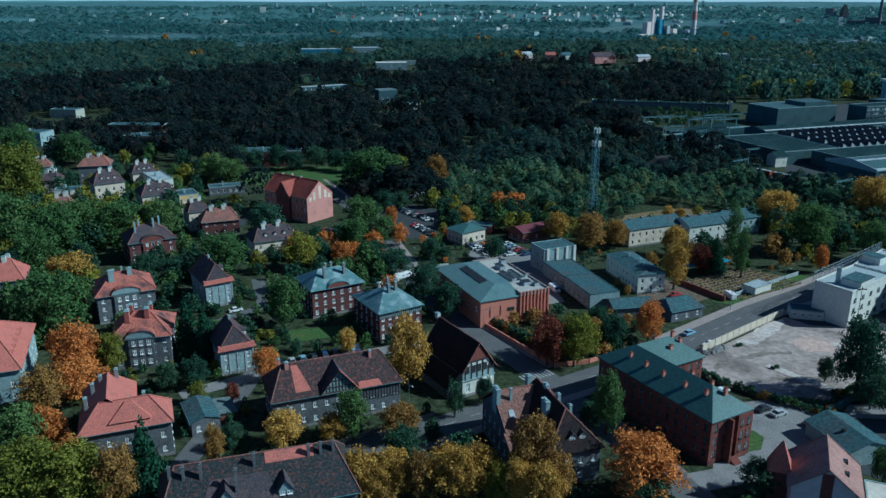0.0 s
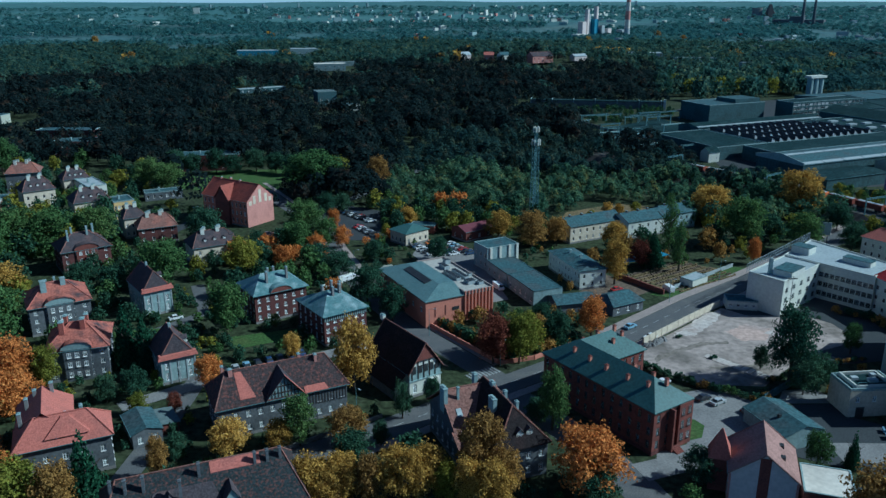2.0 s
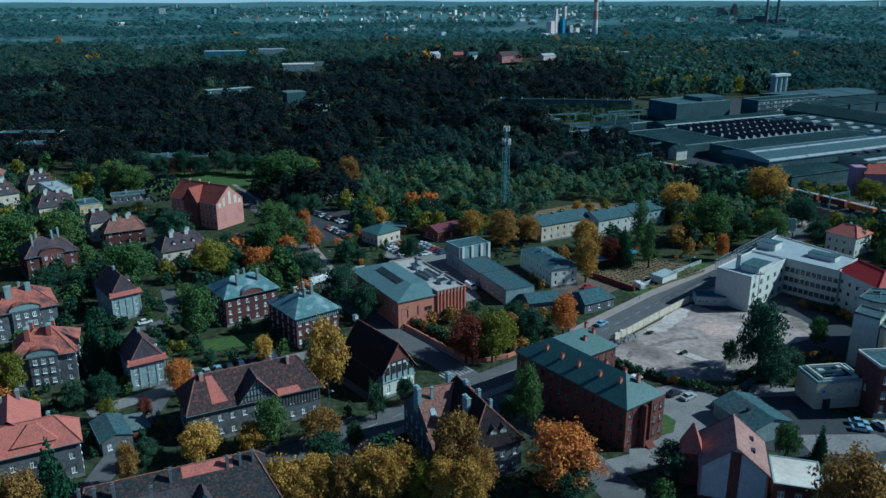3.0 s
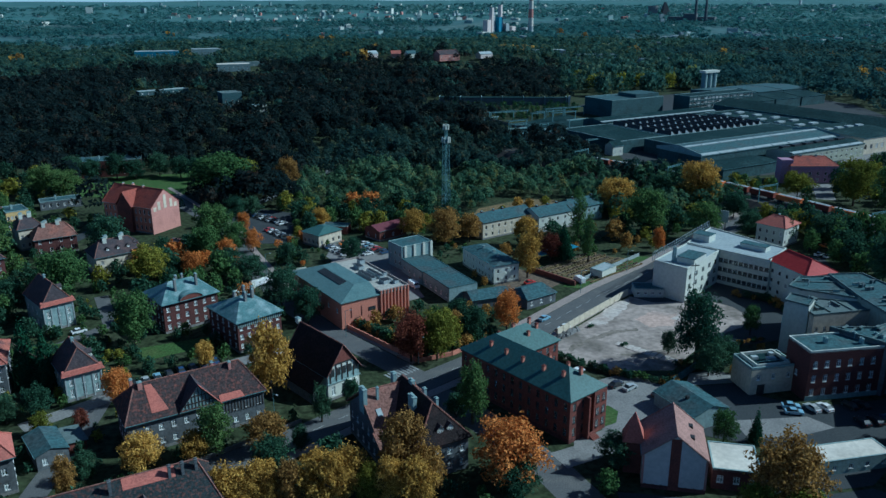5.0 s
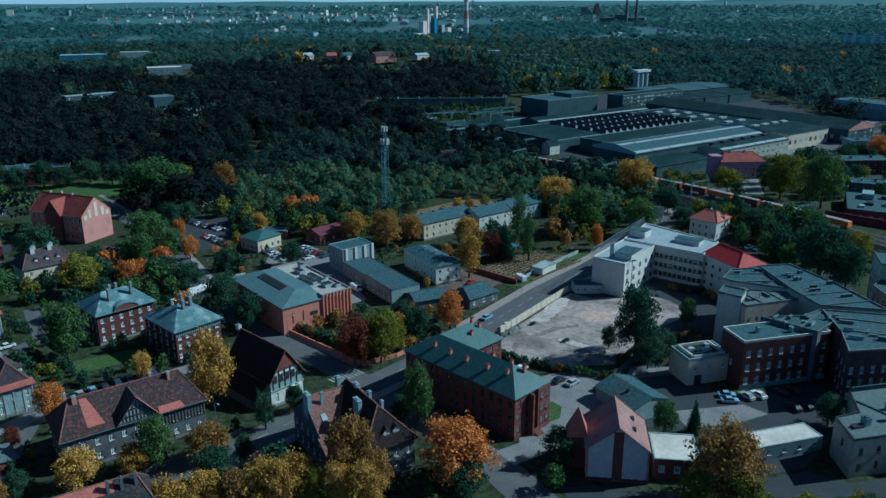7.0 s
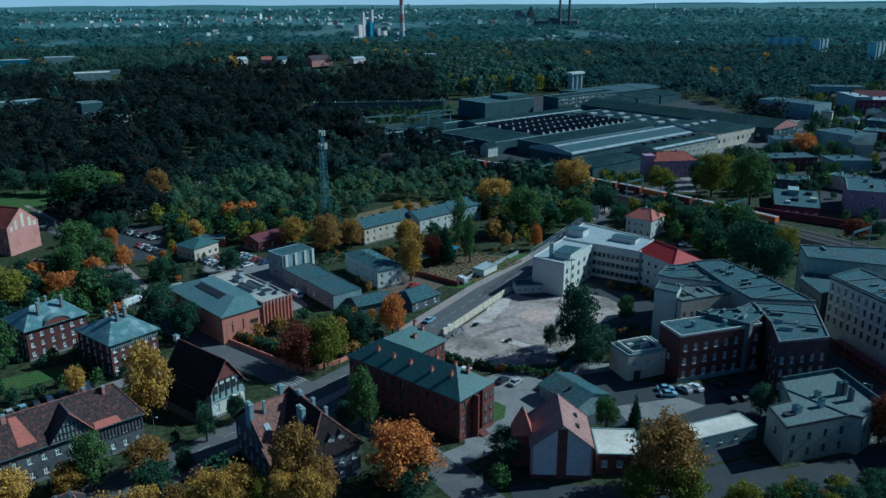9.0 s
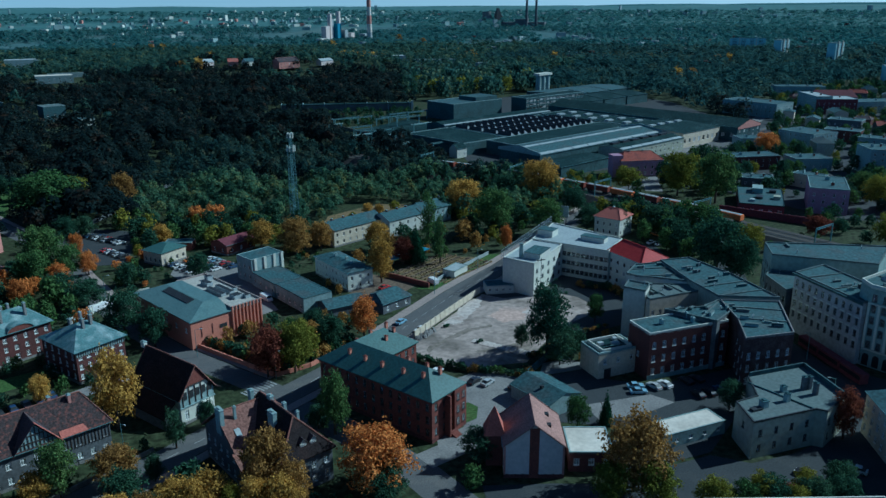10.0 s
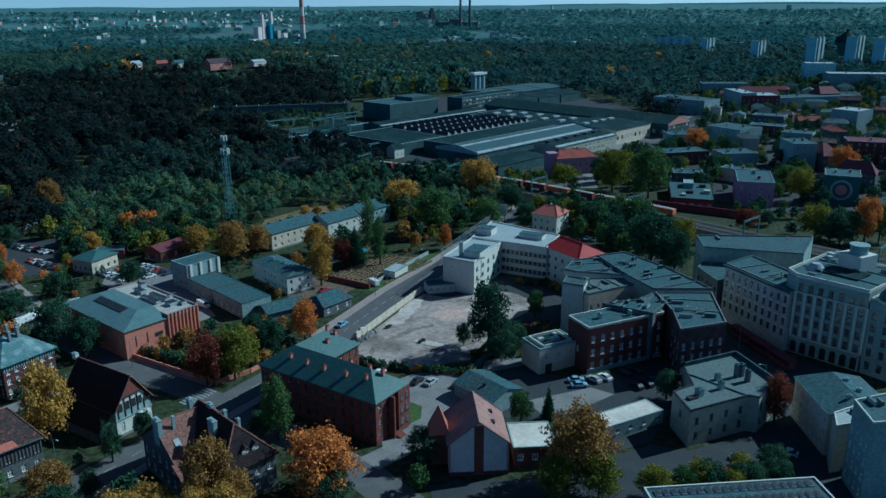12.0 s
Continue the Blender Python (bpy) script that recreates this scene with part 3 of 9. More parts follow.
# ---- roofs ----
def hip_roof(L, W, z, rise, inset=None, o=0.0, fascia=0.22):
    """Hipped roof over 0..L, 0..W; inset: run of the hips at both ends (0: gables), ridge along x."""
    g = Geo()
    a, b = (inset if isinstance(inset, tuple) else (inset, inset)) if inset is not None else (W / 2, W / 2)
    r = [(-o, -o), (L + o, -o), (L + o, W + o), (-o, W + o)]
    k = len(g.v)
    g.v += [(x, y, z - fascia) for x, y in r] + [(x, y, z) for x, y in r] + [(a - o, W / 2, z + rise), (L - b + o, W / 2, z + rise)]
    g.f += [(0, 1, 5, 4), (2, 3, 7, 6)] + ([(3, 2, 1, 0)] if min(a, b) > 0.1 else [])
    g.f += [f for f, run in (((1, 2, 6, 5), b), ((3, 0, 4, 7), a)) if run > 0.1]
    g.f += [(4, 5, 9, 8), (6, 7, 8, 9)]
    g.f += [f for f, run in (((5, 6, 9), b), ((7, 4, 8), a)) if run > 0.1]      # gable ends stay open
    return g


def swap(g, L):
    """Turn a roof built along x into one along y, so that it covers 0..L across."""
    g.v = [(L - y, x, z) for x, y, z in g.v]
    return g


def flat_roof(geo_roof, geo_parapet, ring, z, rim=0.5, t=0.3):
    geo_roof.poly(*[(x, y, z) for x, y in ring])
    n = len(ring)
    cx, cy = sum(p[0] for p in ring) / n, sum(p[1] for p in ring) / n
    inner = []
    for i, p in enumerate(ring):
        a, b = Vector(ring[i - 1]) - Vector(p), Vector(ring[(i + 1) % n]) - Vector(p)
        a.normalize(), b.normalize()
        cr = b.x * a.y - b.y * a.x
        bis = (a + b)
        k = t / max(0.3, abs(cr)) * (1 if cr > 0 else -1)
        inner.append((p[0] + bis.x * k, p[1] + bis.y * k))
    for i in range(n):
        j = (i + 1) % n
        geo_parapet.hull([(*ring[i], z - 0.3), (*ring[j], z - 0.3), (*inner[j], z - 0.3), (*inner[i], z - 0.3)],
                         [(*ring[i], z + rim), (*ring[j], z + rim), (*inner[j], z + rim), (*inner[i], z + rim)])


def chimney(parent, x, y, z0, z1, w=0.6, d=0.9, material="brick", cap="lightgrey", label=""):
    ob = part("chimney", Geo().box(-w / 2, -d / 2, 0, w / 2, d / 2, z1 - z0), M[material], parent, label, pose(x, y, z0))
    g = Geo().box(-w / 2 - 0.08, -d / 2 - 0.08, z1 - z0, w / 2 + 0.08, d / 2 + 0.08, z1 - z0 + 0.12)
    g.box(-w / 4, -d / 4, z1 - z0 + 0.12, w / 4, d / 4, z1 - z0 + 0.32)
    part("cap", g, M[cap], ob)
    return ob


def arch_cap(line, y0, y1, t):
    """A curved sheet of thickness t over an arch of (x, z), from y0 to y1, in one piece."""
    g = Geo()
    for x, z in line:
        g.v += [(x, y0, z), (x, y1, z), (x, y1, z + t), (x, y0, z + t)]
    for k in range(len(line) - 1):
        a, b = 4 * k, 4 * k + 4
        g.f += [(a + i, a + (i + 1) % 4, b + (i + 1) % 4, b + i) for i in range(4)]
    e = 4 * len(line) - 4
    g.f += [(3, 2, 1, 0), (e, e + 1, e + 2, e + 3)]
    return g


def rect_ring(x0, y0, x1, y1):
    return [(x0, y0), (x1, y0), (x1, y1), (x0, y1)]


def house(label, at, L, W, h, rise, wall="grey", roof="darktile", wins=(), hips=None, axis="x", over=0.5, chimneys=(), name="house",
          category="house", group="", win=(1.05, 1.6), chim="lightgrey", plinth=True, sill=True):
    """A house on an eaves rectangle: at = (x, y, turn) of its near left eaves corner."""
    ob = thing(name, label, category, pose(at[0], at[1], 0, 0, 0, at[2]), group)
    ring = rect_ring(over, over, L - over, W - over)
    g = Geo()
    wall_ring(ob, g, ring, 0, h, wins, *win, sill=sill)
    span = (W if axis == "x" else L)
    ends = hips if hips is not None else span / 2
    ends = ends if isinstance(ends, tuple) else (ends, ends)
    # gable triangles close the walls under the roof
    ww = span / 2 - over
    top = h + rise * (ww / (span / 2))
    if axis == "x":
        if ends[0] < 0.1:
            g.poly((over, W - over, h), (over, over, h), (over, W / 2, top))
        if ends[1] < 0.1:
            g.poly((L - over, over, h), (L - over, W - over, h), (L - over, W / 2, top))
    else:
        if ends[0] < 0.1:
            g.poly((over, over, h), (L - over, over, h), (L / 2, over, top))
        if ends[1] < 0.1:
            g.poly((L - over, W - over, h), (over, W - over, h), (L / 2, W - over, top))
    part("wall", g, M[wall], ob)
    if plinth:
        p = Geo()
        e = 0.06
        p.box(over - e, over - e, 0, L - over + e, over, 0.7).box(over - e, W - over, 0, L - over + e, W - over + e, 0.7)
        p.box(over - e, over, 0, over, W - over, 0.7).box(L - over, over, 0, L - over + e, W - over, 0.7)
        part("plinth", p, M["concrete"], ob)
    rg = hip_roof(L, W, h + 0.1, rise, ends) if axis == "x" else swap(hip_roof(W, L, h + 0.1, rise, ends), L)
    rf = part("roof", rg, M[roof], ob)
    if roof in ("fadedtile", "sootytile", "slatetile", "blacktile", "browntile", "redtile", "darktile", "oldtile", "patchtile", "tile", "crimson"):
        caps = Geo()
        k = len(rg.v) - 2
        for a, b in ((k, k + 1), (4, k), (7, k), (5, k + 1), (6, k + 1)):
            if (Vector(rg.v[a]) - Vector(rg.v[b])).length > 0.5:
                caps.rod(Vector(rg.v[a]) + Vector((0, 0, 0.05)), Vector(rg.v[b]) + Vector((0, 0, 0.05)), 0.16, 5)
        part("ridge_tiles", caps, M[{"crimson": "crimson", "tile": "tile", "redtile": "redtile", "patchtile": "tile", "fadedtile": "fadedtile"}.get(roof, "browntile")], rf)
    # gutters along the long eaves
    mid = lambda x, y: (ob.matrix_basis @ Vector((x, y, 0))).length
    if axis == "x":
        y = 0 if mid(L / 2, 0) < mid(L / 2, W) else W + 0.12
        gut = Geo().box(0, y - 0.12, h - 0.05, L, y, h + 0.08)
    else:
        x = 0 if mid(0, W / 2) < mid(L, W / 2) else L + 0.12
        gut = Geo().box(x - 0.12, 0, h - 0.05, x, W, h + 0.08)
    part("gutter", gut, M["steel"], rf)
    for c in chimneys:
        x, y, tall = c[:3]
        across = abs((y - W / 2) / (W / 2)) if axis == "x" else abs((x - L / 2) / (L / 2))
        zr = h + rise * (1 - across)
        chimney(rf, x, y, zr - 0.6, h + rise + tall, *(c[3:5] if len(c) > 4 else (0.6, 1.0)), material=chim)
    return ob


def flat_block(label, at, ring, h, wall="white", roof="felt", wins=(), rim=0.5, win=(1.05, 1.6), name="building", category="building", group="",
               coping="lightgrey", sill=True, dark=False):
    ob = thing(name, label, category, pose(at[0], at[1], 0, 0, 0, at[2]), group)
    g, r, c = Geo(), Geo(), Geo()
    wall_ring(ob, g, ring, 0, h, wins, *win, sill=sill, dark=dark)
    flat_roof(r, c, ring, h + 0.004, rim)
    part("wall", g, M[wall], ob)
    part("roof", r, M[roof], ob)
    if math.hypot(at[0], at[1]) > 255:
        part("parapet", c, M[coping], ob)
    else:      # one parapet a side
        for k in range(len(ring)):
            p = Geo()
            p.v, p.f = c.v[8 * k:8 * k + 8], [tuple(i - 8 * k for i in f) for f in c.f[6 * k:6 * k + 6]]
            part("parapet", p, M[coping], ob)
    return ob


def dormer(parent, x, y, z, w, h, d, rise, turn=0, wall="grey", roof="oldtile", glazed=2):
    """A gabled dormer: front at (x, y, z) looking along -y of the house, turned by degrees."""
    ob = part("dormer", Geo().box(-w / 2, 0, -0.6, w / 2, d, h), M[wall], parent, "", pose(x, y, z, 0, 0, turn))
    g = Geo()
    o = 0.25
    ridge0, ridge1 = (0, -o, h + rise), (0, d, h + rise)
    for s in (-1, 1):
        e0, e1 = (s * (w / 2 + o), -o, h - 0.1), (s * (w / 2 + o), d, h - 0.1)
        up = Vector((0, 0, 0.14))
        q = [e0, e1, ridge1, ridge0] if s > 0 else [ridge0, ridge1, e1, e0]
        g.hull([Vector(p) for p in q], [Vector(p) + up for p in q])
    part("dormer_roof", g, M[roof], ob)
    part("dormer_gable", Geo().hull([(-w / 2, 0, h), (w / 2, 0, h), (0, 0, h + rise)], [(-w / 2, 0.2, h), (w / 2, 0.2, h), (0, 0.2, h + rise)]), M[wall], ob)
    for k in range(glazed):
        xx = w * ((k + 0.5) / glazed - 0.5)
        fr, pane, _ = window_meshes(min(0.9, w / glazed * 0.75), min(1.2, h * 0.8))
        wd = part("dormer_window", fr, None, ob, at=pose(xx, -0.01, 0.15))
        part("pane", pane, None, wd, at=pose(0, -0.005, 0))
    return ob

# ---- ground, roads, yards ----
def rise(x, y):
    """Height of the land: level round the quarter, hills towards the horizon."""
    r = math.hypot(x, y)
    t = min(1.0, max(0.0, (r - 1500) / 3350))
    h = 78.0 * t * t * (3 - 2 * t) * (0.5 + 0.5 * t)
    if 800 < y < 1500:
        h += 15.0 * math.exp(-((x - 200) / 260) ** 2 - (max(0, 1090 - y) / 90) ** 2 - (max(0, y - 1130) / 160) ** 2)
    if r > 900:
        h += 9 * min(1, (r - 900) / 1500) * (noise.noise((x * 0.0016, y * 0.0016, 3.1)))
    return h


def ground_sheet():
    g = Geo()
    radii = [0, 30, 60, 100, 150, 220, 320, 450, 620, 850, 1000, 1150, 1300, 1500, 1700, 1950, 2200, 2500, 2800, 3100, 3400, 3700, 4000, 4300, 4600, 4850, 4960]
    n = 180
    for r in radii[1:]:
        for k in range(n):
            a = 2 * math.pi * k / n
            x, y = r * math.sin(a), r * math.cos(a)
            g.v.append((x, y, rise(x, y)))
    g.v.append((0, 0, 0))
    c = len(g.v) - 1
    for k in range(n):
        g.f.append((c, (k + 1) % n, k))
    for i in range(len(radii) - 2):
        for k in range(n):
            a, b = i * n + k, i * n + (k + 1) % n
            g.f.append((a, b, b + n, a + n))
    m = mat("land", (0.034, 0.045, 0.022), 0.5, 0.95, scale=0.6, bump=0.6, stain=(0.05, 0.058, 0.034), stain_amount=0.8)
    ob = slab("ground", g, m, "dark grass and leaf-strewn soil of the whole district", "ground")
    # haze put into the ground colour: two paler, bluer steps with distance
    ob.data.materials.append(mat("hazed_far_meadows", (0.066, 0.125, 0.13), 0.25, 0.95, scale=0.05, bump=0.0, stain=(0.12, 0.165, 0.15), stain_amount=0.7, blot=0.1))
    ob.data.materials.append(mat("hazed_far_fields", (0.068, 0.145, 0.145), 0.15, 0.95, scale=0.02, bump=0.0, stain=(0.10, 0.17, 0.16), stain_amount=0.6, blot=0.2))
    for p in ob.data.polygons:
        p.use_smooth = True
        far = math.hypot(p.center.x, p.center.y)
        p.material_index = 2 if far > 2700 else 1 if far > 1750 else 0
    return ob


ground_sheet()


def strip(name, pts, width, z, material, label, category, thick=0.0):
    """A band along a polyline of (x, y), or a flat slab with sides where thick is given."""
    g = Geo()
    left, right = [], []
    for i, p in enumerate(pts):
        a = Vector(pts[max(0, i - 1)])
        b = Vector(pts[min(len(pts) - 1, i + 1)])
        d = (b - a).normalized()
        nrm = Vector((-d.y, d.x)) * width / 2
        left.append((p[0] + nrm.x, p[1] + nrm.y)), right.append((p[0] - nrm.x, p[1] - nrm.y))
    for i in range(len(pts) - 1):
        q = [right[i], right[i + 1], left[i + 1], left[i]]
        g.hull([(x, y, z - max(thick, 0.02)) for x, y in q], [(x, y, z) for x, y in q])
    return slab(name, g, material, label, category)


def shifted(pts, d):
    out = []
    for i, p in enumerate(pts):
        a, b = Vector(pts[max(0, i - 1)]), Vector(pts[min(len(pts) - 1, i + 1)])
        t = (b - a).normalized()
        out.append((p[0] - t.y * d, p[1] + t.x * d))
    return out


def plate(name, ring, z, material, label, category="yard"):
    g = Geo().poly(*[(x, y, z) for x, y in ring])
    for i, p in enumerate(ring):
        q = ring[(i + 1) % len(ring)]
        g.poly((p[0], p[1], 0), (q[0], q[1], 0), (q[0], q[1], z), (p[0], p[1], z))
    return slab(name, g, material, label, category)


MAIN = [(-130, 85), (-60, 128), (0, 161.5), (24, 177), (44, 189.3), (67, 205.5), (100, 232), (126, 250), (160, 276), (205, 312), (260, 350), (330, 385)]
strip("road", MAIN, 8.5, 0.03, M["roadway"], "worn grey asphalt main road with pale lane marks", "road")
strip("pavement", shifted(MAIN[5:10], 6.0), 3.2, 0.15, M["pavement"], "pinkish paved footway beside the main road", "pavement", 0.15)
strip("pavement", shifted(MAIN[:9], -6.0), 2.6, 0.15, M["pavement"], "grey paved footway beside the main road", "pavement", 0.15)
STREET = [(29, 181.5), (24.8, 189.3), (16, 203.6), (6.3, 219.5), (-3, 239), (-12, 265), (-22, 300), (-30, 335), (-48, 372), (-70, 420)]
strip("road", STREET, 7.5, 0.026, M["roadway"], "narrow asphalt side street along the brick hall", "road")
strip("pavement", shifted(STREET[1:], -5.2), 2.2, 0.13, M["pavement"], "narrow paved footway along the side street", "pavement", 0.13)
LANE = [(28, 178), (36, 166), (44, 150), (50, 134), (56, 110), (62, 80)]
strip("road", LANE, 9.0, 0.022, M["roadway"], "asphalt lane beside the long brick barracks", "road")
strip("road", [(52, 139), (66, 143), (76, 150), (84, 160), (84, 172)], 6.5, 0.045, M["concrete"], "pale concrete drive round the barracks end", "road")
for k in range(9):
    x, y = 21.2 + k * 0.9, 184.9 + k * 0.55
    g = Geo().box(-0.28, -2.0, 0, 0.28, 2.0, 0.012)
    ob = slab("crossing_stripe", g, M["paintwhite"], "white painted stripe of a zebra crossing", "road marking")
    ob.matrix_basis = pose(x, y, 0.034, 0, 0, 32)
for i in range(2, len(MAIN) - 2):
    a, b = Vector(MAIN[i]), Vector(MAIN[i + 1])
    n = int((b - a).length / 6)
    for k in range(n):
        p = a.lerp(b, (k + 0.3) / n)
        ob = slab("lane_mark", Geo().box(-1.5, -0.09, 0, 1.5, 0.09, 0.01), M["paintwhite"], "white dashed centre line on asphalt", "road marking")
        ob.matrix_basis = pose(p.x, p.y, 0.034, 0, 0, math.degrees(math.atan2(b.y - a.y, b.x - a.x)))

plate("yard", [(71, 198.5), (83, 208), (107, 227), (112, 220.6), (126, 218.6), (132.4, 216.7), (135.6, 211.6), (136, 206.5), (133.5, 201), (129.8, 196.5), (122.5, 193.6), (117, 187), (110, 186), (96, 174), (78, 177), (69, 188)], 0.05, M["gravel"], "pale rubble lot of bare gravel and broken concrete")
plate("yard", [(107, 227), (126, 227.5), (148, 218), (150, 200), (136, 186), (116, 184), (118, 206)], 0.03, M["asphalt"], "dark asphalt court behind the office building")
plate("yard", [(95, 165.2), (111, 164.2), (108, 172), (99.5, 171.5)], 0.062, M["concrete"], "pale concrete apron inside the courtyard gate")
plate("yard", [(97.5, 147), (116, 145.2), (119, 139.5), (108, 137.5), (97, 139.5)], 0.062, M["concrete"], "pale concrete strip along the courtyard")
plate("yard", [(92, 164.5), (110, 164), (110, 157), (120, 149), (146, 149), (150, 138), (128, 128), (104, 132), (88, 142)], 0.05, M["asphalt"], "asphalt courtyard behind the brick tenement")
plate("yard", [(84, 128), (104, 133), (128, 128), (112, 118), (90, 118)], 0.056, M["asphalt"], "dark asphalt yard beside low sheds")
plate("yard", [(128, 232), (140, 262), (180, 262), (196, 250), (176, 200), (152, 205)], 0.04, M["asphalt"], "asphalt car park behind the office building")
plate("yard", [(14, 306), (34, 296), (40, 240), (30, 236), (20, 262), (10, 290)], 0.04, M["concrete"], "pale worn concrete yard between low sheds")
plate("yard", [(-28, 376), (0, 356), (-4, 310), (-16, 312), (-30, 345)], 0.044, M["asphalt"], "asphalt car park below the wood")
plate("yard", [(48, 262), (60, 240), (56, 222), (48, 226), (46, 245)], 0.04, M["asphalt"], "asphalt yard beside a low grey shed")
plate("yard", [(60, 240), (84, 240), (92, 246), (78, 262), (70, 250)], 0.04, M["hedge_soil"], "bare trodden soil beside the white house")
plate("yard", [(144, 132), (172, 140), (182, 118), (160, 86), (120, 60), (96, 78), (110, 108), (140, 112)], 0.04, M["asphalt"], "dark asphalt street and yard between tenements")
plate("yard", [(82, 117), (111, 117), (117, 111), (140, 110), (136, 100), (118, 86), (98, 92), (80, 104)], 0.036, M["asphalt"], "dark asphalt yard below the white house")
plate("yard", [(56, 112), (82, 103), (82, 117.5), (74, 121), (60, 126)], 0.034, M["asphalt"], "dark asphalt yard before the striped house")
strip("road", [(240, 262), (215, 232), (186, 190), (170, 160), (166, 140), (158, 118), (140, 92), (120, 60)], 9, 0.05, M["asphalt"], "dark asphalt town street between tall tenements", "road")
strip("road", [(255, 330), (290, 385), (360, 430), (440, 470), (560, 560)], 9, 0.05, M["concrete"], "pale road behind the factory", "road")
# roadway in place of pale concrete: the lane's shade is put into the colour
strip("road", [(-66, 100), (-58, 128), (-55, 150), (-52, 172), (-50, 192)], 5.5, 0.04, M["roadway"], "lane between the houses, shade put into its grey", "road")
strip("road", [(-66, 176), (-48, 188), (-26, 198), (-6, 208)], 5.0, 0.05, M["concrete"], "pale parking lane behind villas", "road")
strip("road", [(-92, 330), (-84, 352), (-80, 380), (-86, 420)], 6.0, 0.05, M["asphalt"], "park road towards the wood", "road")
# same darker surface paints the shade on this drive
strip("road", [(-90, 210), (-70, 222), (-58, 236), (-66, 262)], 4.5, 0.05, M["roadway"], "drive beside the grey house, shade put into its grey", "road")
plate("yard", [(56, 140), (66, 140), (79, 150), (86, 160), (92, 165), (80, 174), (72, 172), (70, 160), (66, 149), (58, 146)], 0.048, M["concrete"], "pale concrete court round the barracks end")
slabs = tagged(new("slab_row"), "broken row of old pale concrete slabs on the lot", "paving", "", "structure")
for k in range(11):
    rr = random.Random(k + 90)
    x, y = 88.6 + k * 1.08, 192.5 - k * 1.42
    w, d = rr.uniform(0.7, 0.85), rr.uniform(1.3, 1.9)
    me = Geo().hull([(-w, -d, 0), (w, -d, 0), (w, d, 0), (-w, d * 0.9, 0)], [(-w, -d, 0.1), (w, -d, 0.12), (w * 0.95, d, 0.1), (-w, d * 0.88, 0.08)]).mesh("slab", M["oldslab"])
    ob = new("slab", me)
    ob.parent, ob.matrix_basis = slabs, pose(x, y, 0.05, 0, 0, -52 + rr.uniform(-5, 5))
def patch(ring, z, material, label, seed):
    """A worn patch with a ragged edge on the lot."""
    rng, out = random.Random(seed), []
    for (xa, ya), (xb, yb) in zip(ring, ring[1:] + ring[:1]):
        n = max(2, int(math.hypot(xb - xa, yb - ya) / 0.9))
        out += [(xa + (xb - xa) * k / n + rng.uniform(-0.5, 0.5), ya + (yb - ya) * k / n + rng.uniform(-0.5, 0.5)) for k in range(n)]
    plate("worn_patch", out, z, material, label)


patch([(100.5, 208.5), (109.5, 214), (115, 210), (110, 201.5), (102.5, 202)], 0.058, M["brickdust"], "pale patch of brick dust on the lot", 1)
patch([(111, 206.5), (118, 210.5), (123, 206), (117, 202)], 0.062, M["oldslab"], "worn pale concrete patch on the lot", 2)
patch([(84, 207), (98, 221), (107, 226.4), (101.5, 217), (90, 206.5)], 0.058, M["oldslab"], "pale concrete remains beside the lot wall", 3)
patch([(73.5, 190.5), (82, 196), (91, 199.8), (98, 200.4), (98.3, 201.8), (90, 201.6), (81, 197.8), (73, 192.6)], 0.06, M["dirt"], "dark trodden track across the lot", 4)
patch([(84, 186), (98, 179.5), (110, 187), (124, 189), (112, 193), (98, 186)], 0.058, M["dirt"], "dark bare soil at the lot's edge", 5)
for ring, lab in (([(-108, 412), (-84, 402), (-55, 406), (-58, 458), (-112, 454)], "mown park lawn under trees"),
                  ([(-44, 207.5), (-14, 219.5), (-16, 224), (-48, 216)], "mown lawn in front of the brick villa"),
                  ([(-90, 208), (-66, 214), (-60, 226), (-86, 222)], "mown lawn beside grey houses"),
                  ([(67.2, 150.4), (70.4, 151.4), (73, 156.4), (71.6, 159.5), (69.2, 158.5)], "small round lawn at the barracks end"),
                  ([(88, 240.5), (128, 266), (134, 264), (96, 236)], "grass verge along the main road")):
    plate("lawn", ring, 0.07, M["lawn"], lab, "lawn")

